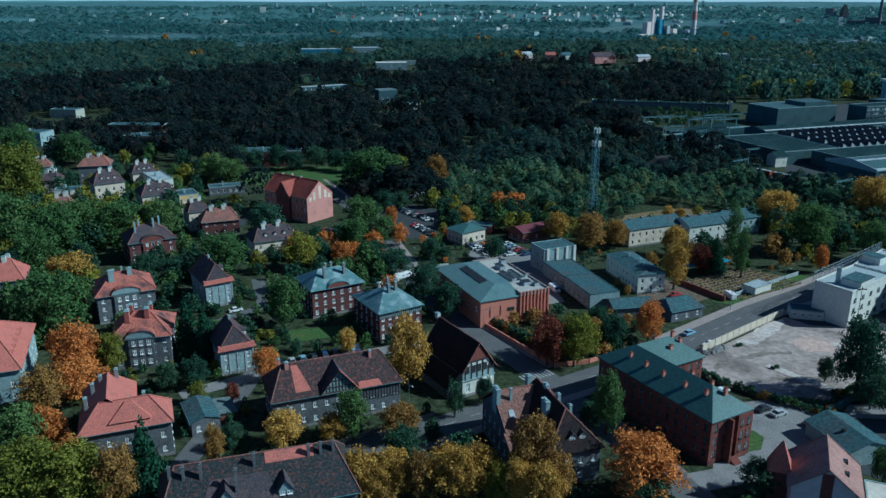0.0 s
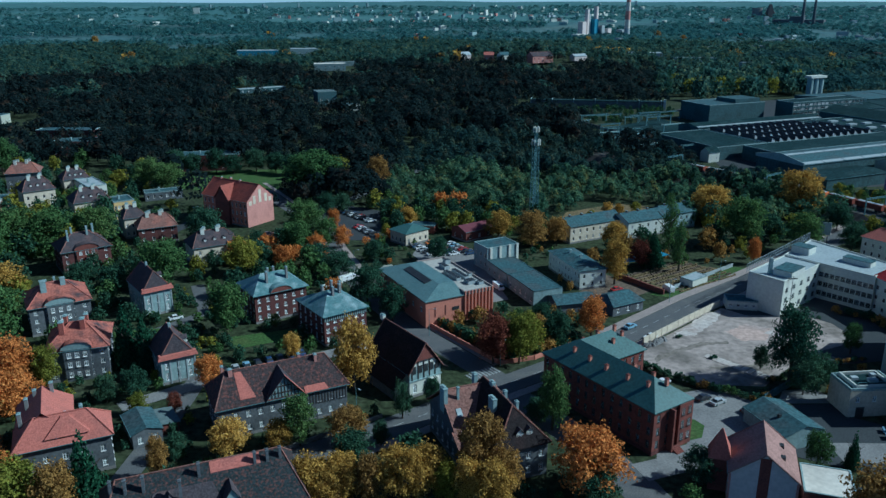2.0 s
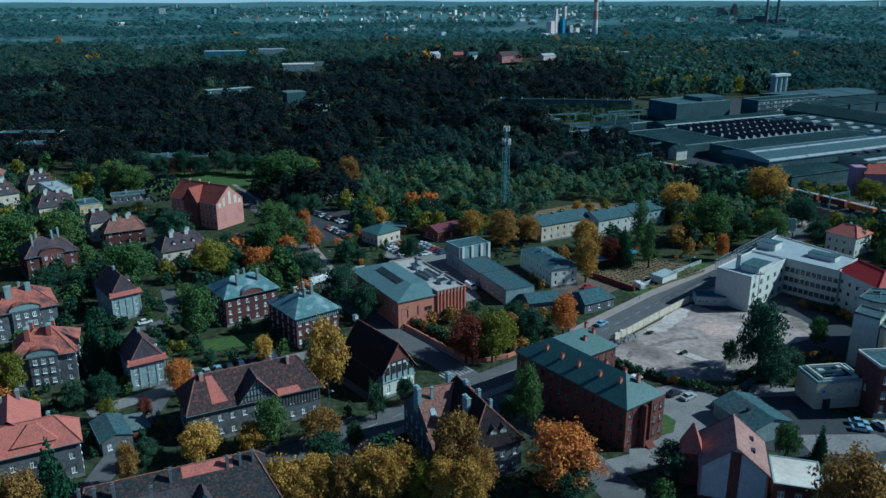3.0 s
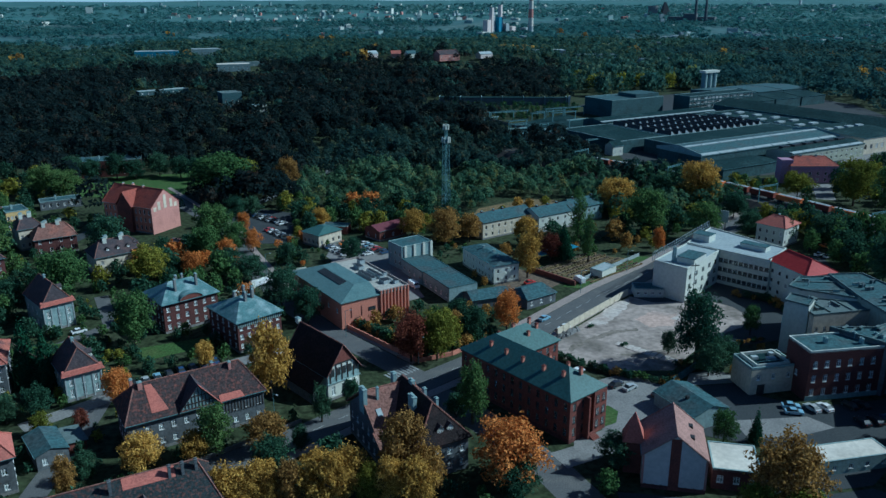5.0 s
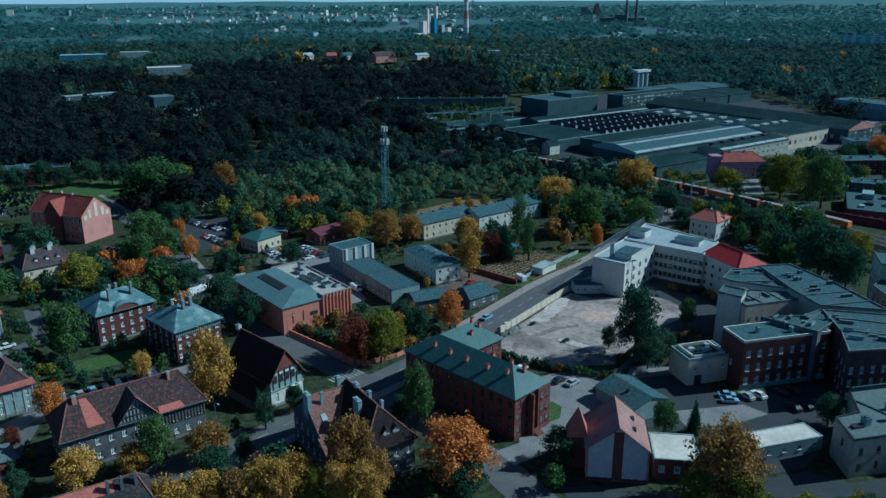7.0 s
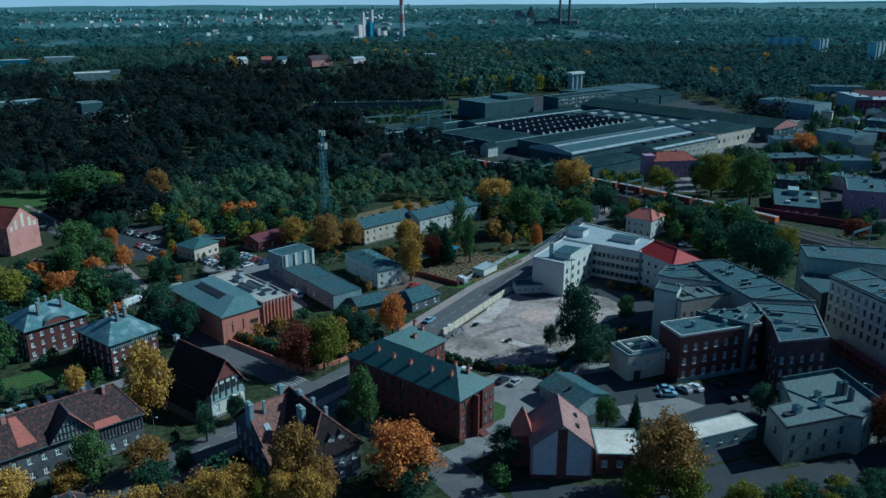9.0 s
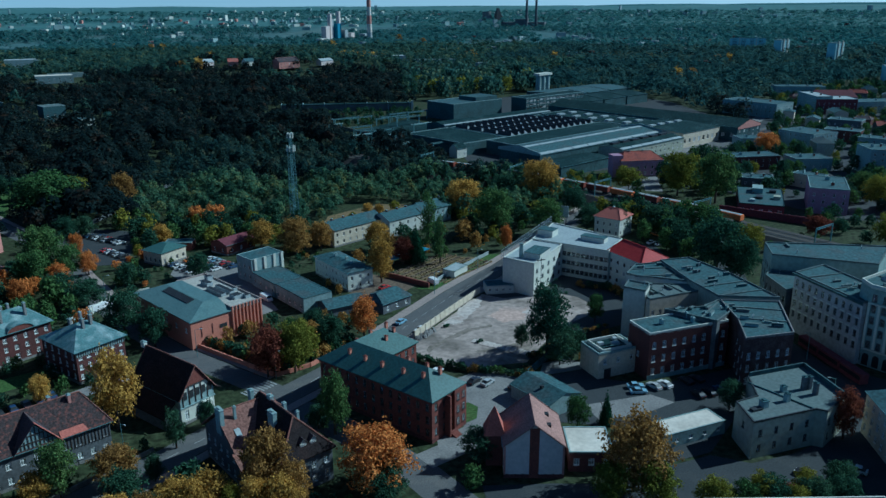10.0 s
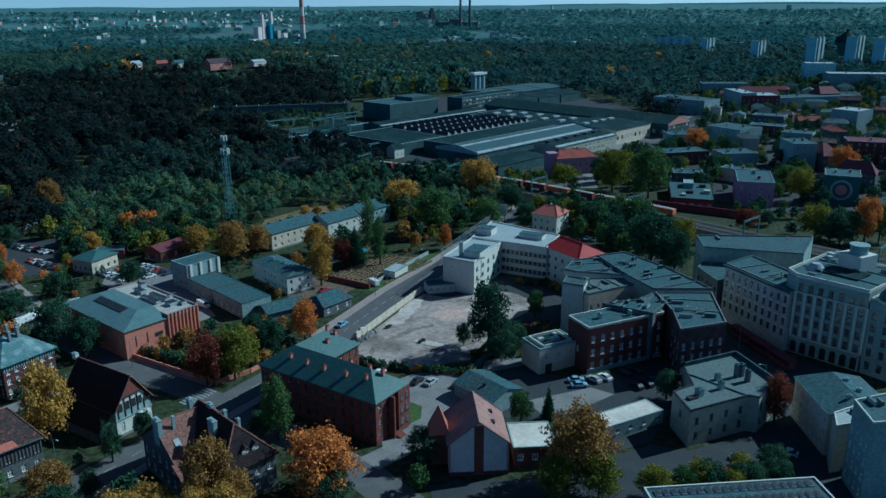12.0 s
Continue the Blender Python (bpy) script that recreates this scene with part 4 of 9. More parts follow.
# ---- long brick barracks with a rear wing ----
def barracks():
    ob = thing("barracks", "long red-brick barracks with a green sheet-metal hipped roof", "building", pose(38.1, 176.5, 0, 0, 0, -60.8))
    L, W, h, o = 37.0, 12.8, 10.6, 0.5
    WX, WL = 13.4, 10.6      # rear wing: width along x, reach behind
    g = Geo()
    sills = [1.6, 4.7, 7.8]
    ring = [(o, o), (L - o, o), (L - o, W - o), (WX - o, W - o), (WX - o, W + WL - o), (o, W + WL - o)]
    wall_ring(ob, g, ring, 0, h, [(13, sills), (4, sills), (8, sills), (4, sills), (5, sills), (8, sills)], 1.0, 1.8, dark=True)
    part("wall", g, M["brick"], ob)
    rf = part("roof", hip_roof(L, W, h + 0.1, 4.4, (W / 2, W / 2)), M["verdigris"], ob)
    wing = swap(hip_roof(WL + W / 2, WX, h + 0.104, 4.38, (0.0, WX / 2 - 0.4)), WX)
    wing.v = [(x, y + W / 2, z) for x, y, z in wing.v]
    part("wing_roof", wing, M["verdigris"], ob)
    cor = Geo()
    cor.box(o - 0.15, o - 0.15, h - 0.7, L - o + 0.15, o, h - 0.15).box(L - o, o, h - 0.7, L - o + 0.15, W - o + 0.15, h - 0.15)
    part("cornice", cor, M["brick"], ob)
    band = Geo().box(o - 0.06, o - 0.06, 0, L - o + 0.06, o, 1.0).box(L - o, o, 0, L - o + 0.06, W - o, 1.0)
    part("plinth", band, M["darkbrick"], ob)
    # stair bay of the end wall, with its steps
    bay = Geo().box(L - o, W * 0.40, 0, L - o + 1.6, W * 0.40 + 0.5, h - 0.2).box(L - o, W * 0.62, 0, L - o + 0.7, W - o, h - 0.2)
    part("stair_bay", bay, M["brick"], ob)
    st = Geo()
    for k in range(5):
        st.box(L + 0.3, W * 0.45, 0.0 if k == 0 else 0.18 * k, L + 2.3 - k * 0.35, W * 0.45 + 2.2, 0.18 * (k + 1))
    part("entrance_steps", st, M["brick"], ob)
    for y in (W * 0.71, W * 0.87):
        for z in sills:
            add_window(ob, 1.0, 1.8, pose(L - o + 0.72, y, z, 0, 0, 90), dark=True)
    part("door", Geo().box(L - o + 0.02, W * 0.47, 0.9, L - o + 0.08, W * 0.47 + 1.2, 3.0), M["timber"], ob)
    for x, y in ((8, 3.6), (13.5, 3.4), (19, 3.4), (25.5, 3.6), (31, 4.2), (22, 9.4), (28, 9.2), (33, 7.8), (3.6, 10.5), (3.6, 15.5), (9.6, 15), (8.6, 19), (5.0, 20)):
        across = min(abs(y - W / 2) / (W / 2), 1) if y < W else abs(x - WX / 2) / (WX / 2)
        z = h + 4.4 * (1 - across)
        chimney(rf, x, y, z - 0.5, z + 1.1, 0.7, 0.7, "museum", "brick")
    sign = part("sign_panel", Geo().box(o - 0.05, 1.0, 6.2, o - 0.11, 4.0, 8.8), M["bluecanopy"], ob, "pale blue banner on the brick wall")
    return ob


barracks()


# ---- brick hall with a green hipped roof and a flat, ribbed part ----
def brick_hall():
    ob = thing("brick_hall", "orange-brick hall with a green metal roof and roof lights", "building", pose(-3.1, 250.0, 0, 0, 0, -66.4))
    L, W, h, D = 35.4, 24.0, 8.7, 13.5
    g = Geo()
    wall_ring(ob, g, [(0.4, 0.4), (L - 0.4, 0.4), (L - 0.4, W), (0.4, W)], 0, h - 0.1,
              [(6, [4.6], 1.2, 1.5), None, None, (4, [4.6], 1.2, 1.5)], sill=False)
    part("wall", g, M["museum"], ob)
    r = Geo()
    # hipped front strip: slopes rise from the street eaves to the flat terrace
    top = h + 2.2
    A0, A1, A2, A3 = (0, 0, h), (L, 0, h), (L, D, h), (0, D, h)
    B0, B1, B2, B3 = (6.0, D * 0.62, top), (L - 7.0, D * 0.62, top), (L - 7.0, D, top), (6.0, D, top)
    r.hull([(0, 0, h - 0.25), (L, 0, h - 0.25), (L, D, h - 0.25), (0, D, h - 0.25)], [A0, A1, A2, A3])
    for q in ((A0, A1, B1, B0), (A1, A2, B2, B1), (A3, A0, B0, B3), (B0, B1, B2, B3), (A2, A3, B3, B2)):
        r.poly(*q)
    roof = part("roof", r, M["zincgreen"], ob)
    part("skylight", Geo().hull([(9, D * 0.40, h + 1.35), (L - 11, D * 0.40, h + 1.35), (L - 11, D * 0.58, h + 2.0), (9, D * 0.58, h + 2.0)],
                                [(9, D * 0.40, h + 1.6), (L - 11, D * 0.40, h + 1.6), (L - 11, D * 0.58, h + 2.25), (9, D * 0.58, h + 2.25)]), M["darkmetal"], roof, "dark strip skylight")
    t, c = Geo(), Geo()
    ring = rect_ring(2.0, D + 0.02, L - 0.1, W)
    flat_roof(t, c, ring, h + 0.6, 0.5, 0.35)
    t.box(2.0, D + 0.02, h - 0.2, L - 0.1, W, h + 0.58)
    part("terrace_roof", t, M["terrace"], ob)
    part("parapet", c, M["pavement"], ob)
    ribs = 9
    for k in range(ribs):
        y = D + 0.4 + k * (W - D - 0.8) / (ribs - 1)
        part("rib", Geo().box(L - 0.4, y - 0.22, 0.8, L + 0.15, y + 0.22, h + 1.05), M["museum"], ob)
    part("window_band", Geo().box(L - 0.35, D - 4.0, 4.2, L - 0.3, D - 1.6, 5.4), M["darkmetal"], ob)
    for y in (3.5, 7.0):
        part("blind_panel", Geo().box(L - 0.4, y, 3.2, L - 0.3, y + 0.25, 6.4), M["darkbrick"], ob)
    # roof plant
    for x, y, w, d, hh in ((10, 18, 4, 2, 1.2), (16, 16.5, 9, 1.6, 0.9), (16, 19.5, 9, 1.6, 0.9), (27, 18, 3, 3, 1.1), (7, 21, 2, 2, 1.4), (30, 21, 1.6, 1.6, 1.0), (22, 22, 1.2, 1.2, 0.9)):
        b = part("roof_unit", Geo().box(x, y, h + 0.6, x + w, y + d, h + 0.6 + hh), M["feltlight"], ob)
        part("grille", Geo().box(x + 0.15, y + 0.15, h + 0.6 + hh, x + w - 0.15, y + d - 0.15, h + 0.68 + hh), M["darkmetal"], b)
    return ob


brick_hall()

S2, S3 = [1.3, 4.6], [1.1, 4.1, 7.0]
# villas with patched zinc roofs
def villa(label, at, L, W, h, wall, roof, chims, arch):
    ob = house(label, at, L, W, h, 4.2, wall, roof, [(6, [1.2, 3.9, 6.6], 1.0, 1.5), (5, [1.2, 3.9, 6.6], 1.0, 1.5), (6, [1.2, 3.9, 6.6]), (5, [1.2, 3.9, 6.6])],
               hips=W * 0.36, chimneys=chims, over=0.7, chim="concrete")
    if arch:
        g = Geo()
        n, cx, r = 10, L * 0.5, 3.6
        arcp = [(cx + r * math.cos(math.pi * k / n), h + 0.1 + 1.7 * math.sin(math.pi * k / n)) for k in range(n + 1)]
        g.hull([(x, 0.05, z) for x, z in arcp][::-1], [(x, 0.75, z) for x, z in arcp][::-1])
        ga = part("arched_gable", g, M["brick"], ob)
        cap = arch_cap(arcp, -0.15, 3.2, 0.2)
        part("arched_cap", cap, M["patina"], ga)
    else:
        t = Geo().box(0.62, 0.62, h - 1.7, L - 0.62, 0.7, h - 0.15)
        fr = part("timber_band", t, M["lightgrey"], ob)
        p = Geo()
        for k in range(22):
            x = 0.7 + k * (L - 1.6) / 21
            p.box(x, 0.52, h - 1.7, x + 0.16, 0.62, h - 0.15)
        part("timber_studs", p, M["timber"], fr)
    return ob


villa("brick villa with a pale patched zinc roof and arched gable", (-40.6, 224.5, 29.8), 18.4, 15.4, 9.2, "darkbrick", "patina",
      [(6.2, 4.2, 1.6), (13.0, 4.6, 1.8), (8.5, 9, 1.0), (11, 10.5, 0.6)], True)
villa("brick and half-timbered villa with a pale patched zinc roof", (-18.4, 206.5, 31.5), 15.2, 18.4, 9.2, "darkbrick", "patina",
      [(7, 7, 1.6), (9.5, 7.5, 1.8), (9, 11.5, 1.8), (11.5, 11, 1.2), (6, 11.5, 0.8)], False)


# foreground red-roofed house with a rear wing
def red_house():
    ob = house("grey house with a bright red tiled hipped roof", (-75.8, 142.3, 21.0), 19.2, 10.5, 8.2, 4.6, "grey", "tile",
               [(5, [1.2, 4.6], 1.0, 1.5), (3, [1.2, 4.6], 1.0, 1.5), None, (3, [1.2, 4.6])], hips=(4.6, 4.6), chimneys=[(13.6, 6.6, 0.4)], over=0.6)
    w = swap(hip_roof(16.5, 11.5, 8.9, 5.0, (0, 3.0)), 11.5)
    w.v = [(x + 0.4, y + 4.8, z) for x, y, z in w.v]
    wing = part("wing_roof", w, M["tile"], ob)
    g = Geo()
    wall_ring(ob, g, rect_ring(1.0, 10.0, 11.4, 20.8), 0, 8.8, [None, (3, [1.2, 4.6]), (3, [1.2, 4.6]), (3, [1.2, 4.6])])
    part("wing_wall", g, M["grey"], ob)
    d = Geo()
    d.box(6.6, 1.2, 8.8, 14.4, 4.6, 9.7)
    dm = part("wide_dormer", d, M["grey"], ob)
    dr = Geo().hull([(6.2, 0.8, 9.7), (14.8, 0.8, 9.7), (14.8, 5.0, 9.7), (6.2, 5.0, 9.7)], [(9.6, 4.0, 12.6), (11.2, 4.0, 12.6), (11.2, 5.0, 12.6), (9.6, 5.0, 12.6)])
    part("dormer_roof", dr, M["tile"], dm)
    for k in range(4):
        part("dormer_pane", Geo().box(7.4 + k * 1.7, 1.12, 8.95, 8.6 + k * 1.7, 1.17, 9.5), M["glass"], dm)
    for x, y in ((1.8, 8), (3.0, 14), (4.6, 17), (8.0, 18)):
        chimney(wing, x, y, 10.0, 12.8 + 0.2 * x, 0.7, 1.0, "concrete")
    part("skylight", Geo().box(9.0, 9.5, 10.45, 10.4, 10.8, 10.55), M["feltlight"], wing) 
    return ob


red_house()

# left-hand large red roof at the edge of the quarter
def big_red():
    ob = house("large grey house under a red tiled roof with small dormers", (-130.5, 161.8, 20.5), 30.0, 30.0, 9.0, 8.5, "lightgrey", "tile",
               [(8, S2), (7, S2), None, None], hips=9.0, over=0.7)
    for k in range(5):
        y = 6.0 + k * 3.6
        dormer(ob, 27.6, y, 10.9, 1.1, 0.5, 1.6, 0.7, 90, "tile", "tile", 0)
    return ob


big_red()


def pediment_house(label, at, L, W, h, wall, roof, chim, chims, seg=True):
    ob = house(label, at, L, W, h, 4.8, wall, roof, [(5, [1.2, 4.0, 6.6], 1.0, 1.4), (4, [1.2, 4.0, 6.6], 1.0, 1.4), None, (4, [1.2, 4.0, 6.6], 1.0, 1.4)],
               hips=W * 0.38, chimneys=chims, over=0.6, chim=chim)
    bay = Geo().box(L * 0.30, 0.0, 0, L * 0.70, 0.7, h + 0.3)
    part("bay", bay, M[wall if seg else "brick"], ob)
    n, cx, r = 8, L * 0.5, L * 0.24
    a = [(cx + r * math.cos(math.pi * k / n), h + 0.3 + 1.9 * math.sin(math.pi * k / n)) for k in range(n + 1)]
    pd = part("pediment", Geo().hull([(x, 0.0, z) for x, z in a][::-1], [(x, 2.6, z) for x, z in a][::-1]), M["lightgrey" if seg else "brick"], ob)
    rim = arch_cap(a, -0.2, 2.8, 0.18)
    part("pediment_cap", rim, M[roof], pd)
    for k in range(3):
        for z in (1.3, 4.1, 6.7):
            add_window(ob, 1.0, 1.4, pose(L * (0.38 + 0.12 * k), -0.003, z), True)
    return ob


pediment_house("grey-rendered house with red roof patches and pale chimneys", (-104.9, 220.0, 27.0), 17.9, 16.2, 8.8, "grey", "patchtile", "lightgrey",
               [(5.5, 5.5, 1.6, 1.6, 1.6), (11, 7, 1.2, 1.4, 1.4), (9, 10, 0.8), (6.5, 9, 0.6)])
pediment_house("dark grey house with stacked red brick chimneys", (-88.4, 189.5, 14.0), 16.0, 16.2, 8.6, "grey", "patchtile", "tile",
               [(4.5, 5.5, 1.4, 1.2, 2.0), (9.5, 6.5, 1.4, 1.2, 2.0), (5, 10, 1.4, 1.0, 1.6), (10, 10.5, 1.0, 1.0, 1.6)])
pediment_house("brick house with a dark roof and tall chimney stacks", (-116.2, 275.0, 32.0), 17.9, 15.5, 8.5, "darkbrick", "darktile", "lightgrey",
               [(4, 5, 2.0), (6, 8, 2.0), (11, 6.5, 2.2), (13.5, 8.5, 2.2)], False)

# steep grey gable houses
def steep_house(label, at, L, W, h, strip_roof):
    ob = house(label, at, L, W, h, 6.0, "lightgrey", "darktile", [(3, [1.2, 4.2], 0.8, 2.0), (4, [1.2, 4.2]), None, (4, [1.2, 4.2])], hips=(2.2, 2.2), axis="y",
               chimneys=[(L / 2, W * 0.55, 1.0)], over=0.4)
    part("skirt_roof", Geo().hull([(-0.3, -0.5, h + 0.12), (L + 0.3, -0.5, h + 0.12), (L + 0.3, 0.6, h + 0.12), (-0.3, 0.6, h + 0.12)],
                                  [(0.1, -0.1, h + 1.2), (L - 0.1, -0.1, h + 1.2), (L - 0.1, 0.9, h + 1.4), (0.1, 0.9, h + 1.4)]), M["tile"], ob, "red tiled skirt roof")
    for k in range(5):
        x = 0.5 + k * (L - 1.2) / 4
        part("pilaster", Geo().box(x, 0.25, 0, x + 0.3, 0.4, h), M["feltlight"], ob)
    dormer(ob, L - 1.2, W * 0.45, h + 1.8, 1.6, 1.2, 2.2, 0.7, 90, "white", "darktile", 1)
    return ob


steep_house("tall grey house with a dark hipped roof over pilasters", (-75.9, 233.1, 33.0), 9.6, 16.5, 8.0, True)
steep_house("tall grey house with a steep dark tent roof", (-58.6, 186.2, 27.0), 9.6, 12.5, 7.0, True)


# long half-timbered house
def timbered():
    L, W, h = 31.5, 14.0, 7.6
    ob = house("long half-timbered house with a worn dark tile roof", (-38.9, 157.7, 21.2), L, W, h, 6.0, "grey", "sootytile",
               [(11, [1.3, 4.6], 1.0, 1.5), (5, [1.3, 4.6]), None, (5, [1.3, 4.6])], hips=(4.0, 4.0), chimneys=[(5.0, 6.2, 0.8, 0.9, 0.9), (3.6, 8.5, 0.8), (21.5, 8.0, 0.6), (25, 6, 0.6)], over=0.6, chim="pinkwall")
    # timber-framed cross gable
    cx, w, z = 16.0, 8.6, h
    gb = part("cross_gable", Geo().hull([(cx - w / 2, 0.3, z), (cx + w / 2, 0.3, z), (cx, 0.3, z + 5.2)], [(cx - w / 2, 0.5, z), (cx + w / 2, 0.5, z), (cx, 0.5, z + 5.2)]), M["lightgrey"], ob, "pale plaster gable with dark timber studs")
    st = Geo()
    for k in range(11):
        x = cx - w / 2 + 0.5 + k * (w - 1.0) / 10
        top = z + 5.2 * (1 - abs(x - cx) / (w / 2)) - 0.3
        if top > z + 0.6:
            st.box(x - 0.09, 0.2, z, x + 0.09, 0.3, top)
    st.box(cx - w / 2 + 0.4, 0.18, z + 1.4, cx + w / 2 - 0.4, 0.29, z + 1.6).box(cx - 1.6, 0.18, z + 3.0, cx + 1.6, 0.29, z + 3.2)
    part("timber_studs", st, M["timber"], gb)
    g = Geo()
    up = Vector((0, 0, 0.2))
    for s in (-1, 1):
        q = [(cx + s * (w / 2 + 0.7), -0.3, z - 0.5), (cx + s * (w / 2 + 0.7), 3.2, z - 0.5), (cx, 7.0, z + 5.6), (cx, -0.3, z + 5.6)]
        q = q if s > 0 else q[::-1]
        g.hull([Vector(p) for p in q], [Vector(p) + up for p in q])
    part("gable_roof", g, M["darktile"], gb)
    e = [(cx + w / 2 + 0.7, -0.36, z - 0.27), (cx + w / 2 + 0.7, 0.5, z - 0.27), (cx, 0.5, z + 5.83), (cx, -0.36, z + 5.83)]
    part("verge_tiles", Geo().hull([Vector(p) for p in e], [Vector(p) + Vector((0, 0, 0.12)) for p in e]), M["tile"], gb, "bright red verge tiles")
    sk = [(cx + w / 2 + 0.4, -0.1, h + 0.12), (cx + w / 2 + 6.0, -0.1, h + 0.12), (cx + w / 2 + 5.4, 1.2, h + 1.24), (cx + w / 2 + 0.4, 1.2, h + 1.24)]
    part("eaves_patch", Geo().hull([Vector(p) for p in sk], [Vector(p) + Vector((0, 0, 0.1)) for p in sk]), M["tile"], ob, "patch of new red tiles at the eaves")
    rfo = [c for c in ob.children if c.name.startswith("roof")][0]
    k0, k1 = h + 0.1 + 6.0 * (1.2 / 7), h + 0.1 + 6.0 * (6.4 / 7)
    part("new_tile_patch", Geo().hull([(6.0, 1.2, k0), (9.6, 1.2, k0), (7.4, 6.4, k1), (5.9, 6.4, k1)], [(6.0, 1.2, k0 + 0.1), (9.6, 1.2, k0 + 0.1), (7.4, 6.4, k1 + 0.1), (5.9, 6.4, k1 + 0.1)]), M["tile"], rfo, "strip of bright new tiles")
    band = part("timber_storey", Geo().box(19.5, 0.52, 4.2, L - 0.62, 0.6, h - 0.1), M["grey"], ob)
    s2 = Geo()
    for k in range(16):
        x = 19.6 + k * (L - 20.6) / 15
        s2.box(x, 0.42, 4.2, x + 0.14, 0.52, h - 0.1)
    part("timber_studs", s2, M["timber"], band)
    return ob


timbered()


# dark gabled house with pale arched windows
def gable_house():
    L, W, h = 10.4, 19.5, 6.6
    ob = house("house with a steep dark tiled roof and pale ornate gable front", (4.7, 174.1, 31.0), L, W, h, 7.4, "white", "blacktile",
               [(3, [1.2], 1.1, 2.4), (5, [1.2, 3.9]), None, None], hips=(0, 0), axis="y", over=0.5, chimneys=[(5.2, 20.5, 0.8, 0.9, 1.4)], chim="white")
    part("gable_cladding", Geo().hull([(2.2, 0.26, 9.6), (8.2, 0.26, 9.6), (5.2, 0.26, 13.5)], [(2.2, 0.46, 9.6), (8.2, 0.46, 9.6), (5.2, 0.46, 13.5)]), M["brick"], ob, "rust-brown slate gable cladding")
    part("upper_band", Geo().box(0.52, 0.46, 4.7, L - 0.52, 0.49, 7.3), M["lightgrey"], ob)
    part("cladding_rail", Geo().box(2.0, 0.16, 9.4, 8.4, 0.48, 9.62), M["timber"], ob)
    for x in (1.5, 3.3, 5.0, 6.7, 8.4):
        part("upper_window", Geo().box(x - 0.1, 0.36, 6.3, x + 0.95, 0.44, 8.3), M["darkmetal"], ob, "dark glazed window")
        part("timber_post", Geo().box(x - 0.34, 0.3, 4.4, x - 0.14, 0.46, 9.3 if 2.5 < x < 8 else 7.4), M["timber"], ob)
    part("cornice", Geo().box(0.3, 0.2, 4.4, L - 0.3, 0.48, 4.7), M["lightgrey"], ob)
    bay = part("round_bay", Geo().tube(7.4, 0.3, 0, 4.4, 1.5, 1.5, 12), M["white"], ob)
    for t in (-140, -90, -40):
        c, s_ = math.cos(radians(t)), math.sin(radians(t))
        part("bay_window", Geo().box(-0.32, -0.04, 1.3, 0.32, 0.04, 3.5), M["darkmetal"], bay, at=pose(7.4 + 1.5 * c, 0.3 + 1.5 * s_, 0, 0, 0, t + 90))
    # low side aisle under the long left slope, and the flared right eaves
    aisle = Geo().hull([(-3.6, 1.2, 2.9), (0.2, 1.2, 6.6), (0.2, W, 6.6), (-3.6, W, 2.9)], [(-3.6, 1.2, 3.2), (0.2, 1.2, 6.95), (0.2, W, 6.95), (-3.6, W, 3.2)])
    part("aisle_roof", aisle, M["blacktile"], ob)
    part("aisle_wall", Geo().box(-3.2, 1.6, 0, 0.45, W - 0.4, 2.95), M["grey"], ob)
    part("flared_eave", Geo().hull([(L - 0.2, -0.1, 6.6), (L + 1.5, -0.1, 5.8), (L + 1.5, W, 5.8), (L - 0.2, W, 6.6)], [(L - 0.2, -0.1, 6.9), (L + 1.5, -0.1, 6.0), (L + 1.5, W, 6.0), (L - 0.2, W, 6.9)]), M["blacktile"], ob)
    return ob


gable_house()


# nearest brown roof with chimneys and pointed dormers
def near_roof():
    ob = house("long house with a mottled slate and brown tile roof", (-49.5, 113.8, 17.5), 36.0, 17.0, 7.6, 6.6, "grey", "slatetile",
               [(10, S2), (5, S2), (9, S2), (5, S2)], hips=(3.5, 3.5), over=0.6)
    roof = [c for c in ob.children if c.name.startswith("roof")][0]
    patch = Geo().hull([(19.5, 6.7, 12.85), (28.5, 6.7, 12.85), (28.5, 8.5, 14.33), (19.5, 8.5, 14.33)],
                       [(19.5, 6.7, 12.97), (28.5, 6.7, 12.97), (28.5, 8.5, 14.45), (19.5, 8.5, 14.45)])
    part("new_tile_patch", patch, M["tile"], roof, "bright red band of new tiles")
    part("slate_patch", Geo().hull([(7.5, 1.2, 8.72), (21.5, 1.2, 8.72), (19.5, 5.5, 12.0), (9.5, 5.5, 12.0)],
                                   [(7.5, 1.2, 8.8), (21.5, 1.2, 8.8), (19.5, 5.5, 12.1), (9.5, 5.5, 12.1)]), M["darktile"], roof, "dark blue-grey slate field")
    for x, y, t in ((5.0, 6.5, 1.0), (8.0, 6.2, 1.2), (14.0, 3.4, 0.6), (27.5, 7.0, 1.0), (29.8, 7.0, 1.0), (32.2, 7.2, 0.9), (17.5, 6.8, 1.2), (2.6, 7.0, 0.9)):
        zr = 7.6 + 6.6 * (1 - abs(y - 8.5) / 8.5)
        chimney(roof, x, y, zr - 0.6, 14.2 + t, 0.5, 0.75, "grey", "grey")
    for x in (12.0, 22.5):
        dormer(ob, x, 1.6, 9.0, 2.6, 0.9, 3.6, 2.2, 0, "lightgrey", "darktile", 2)
    return ob


near_roof()


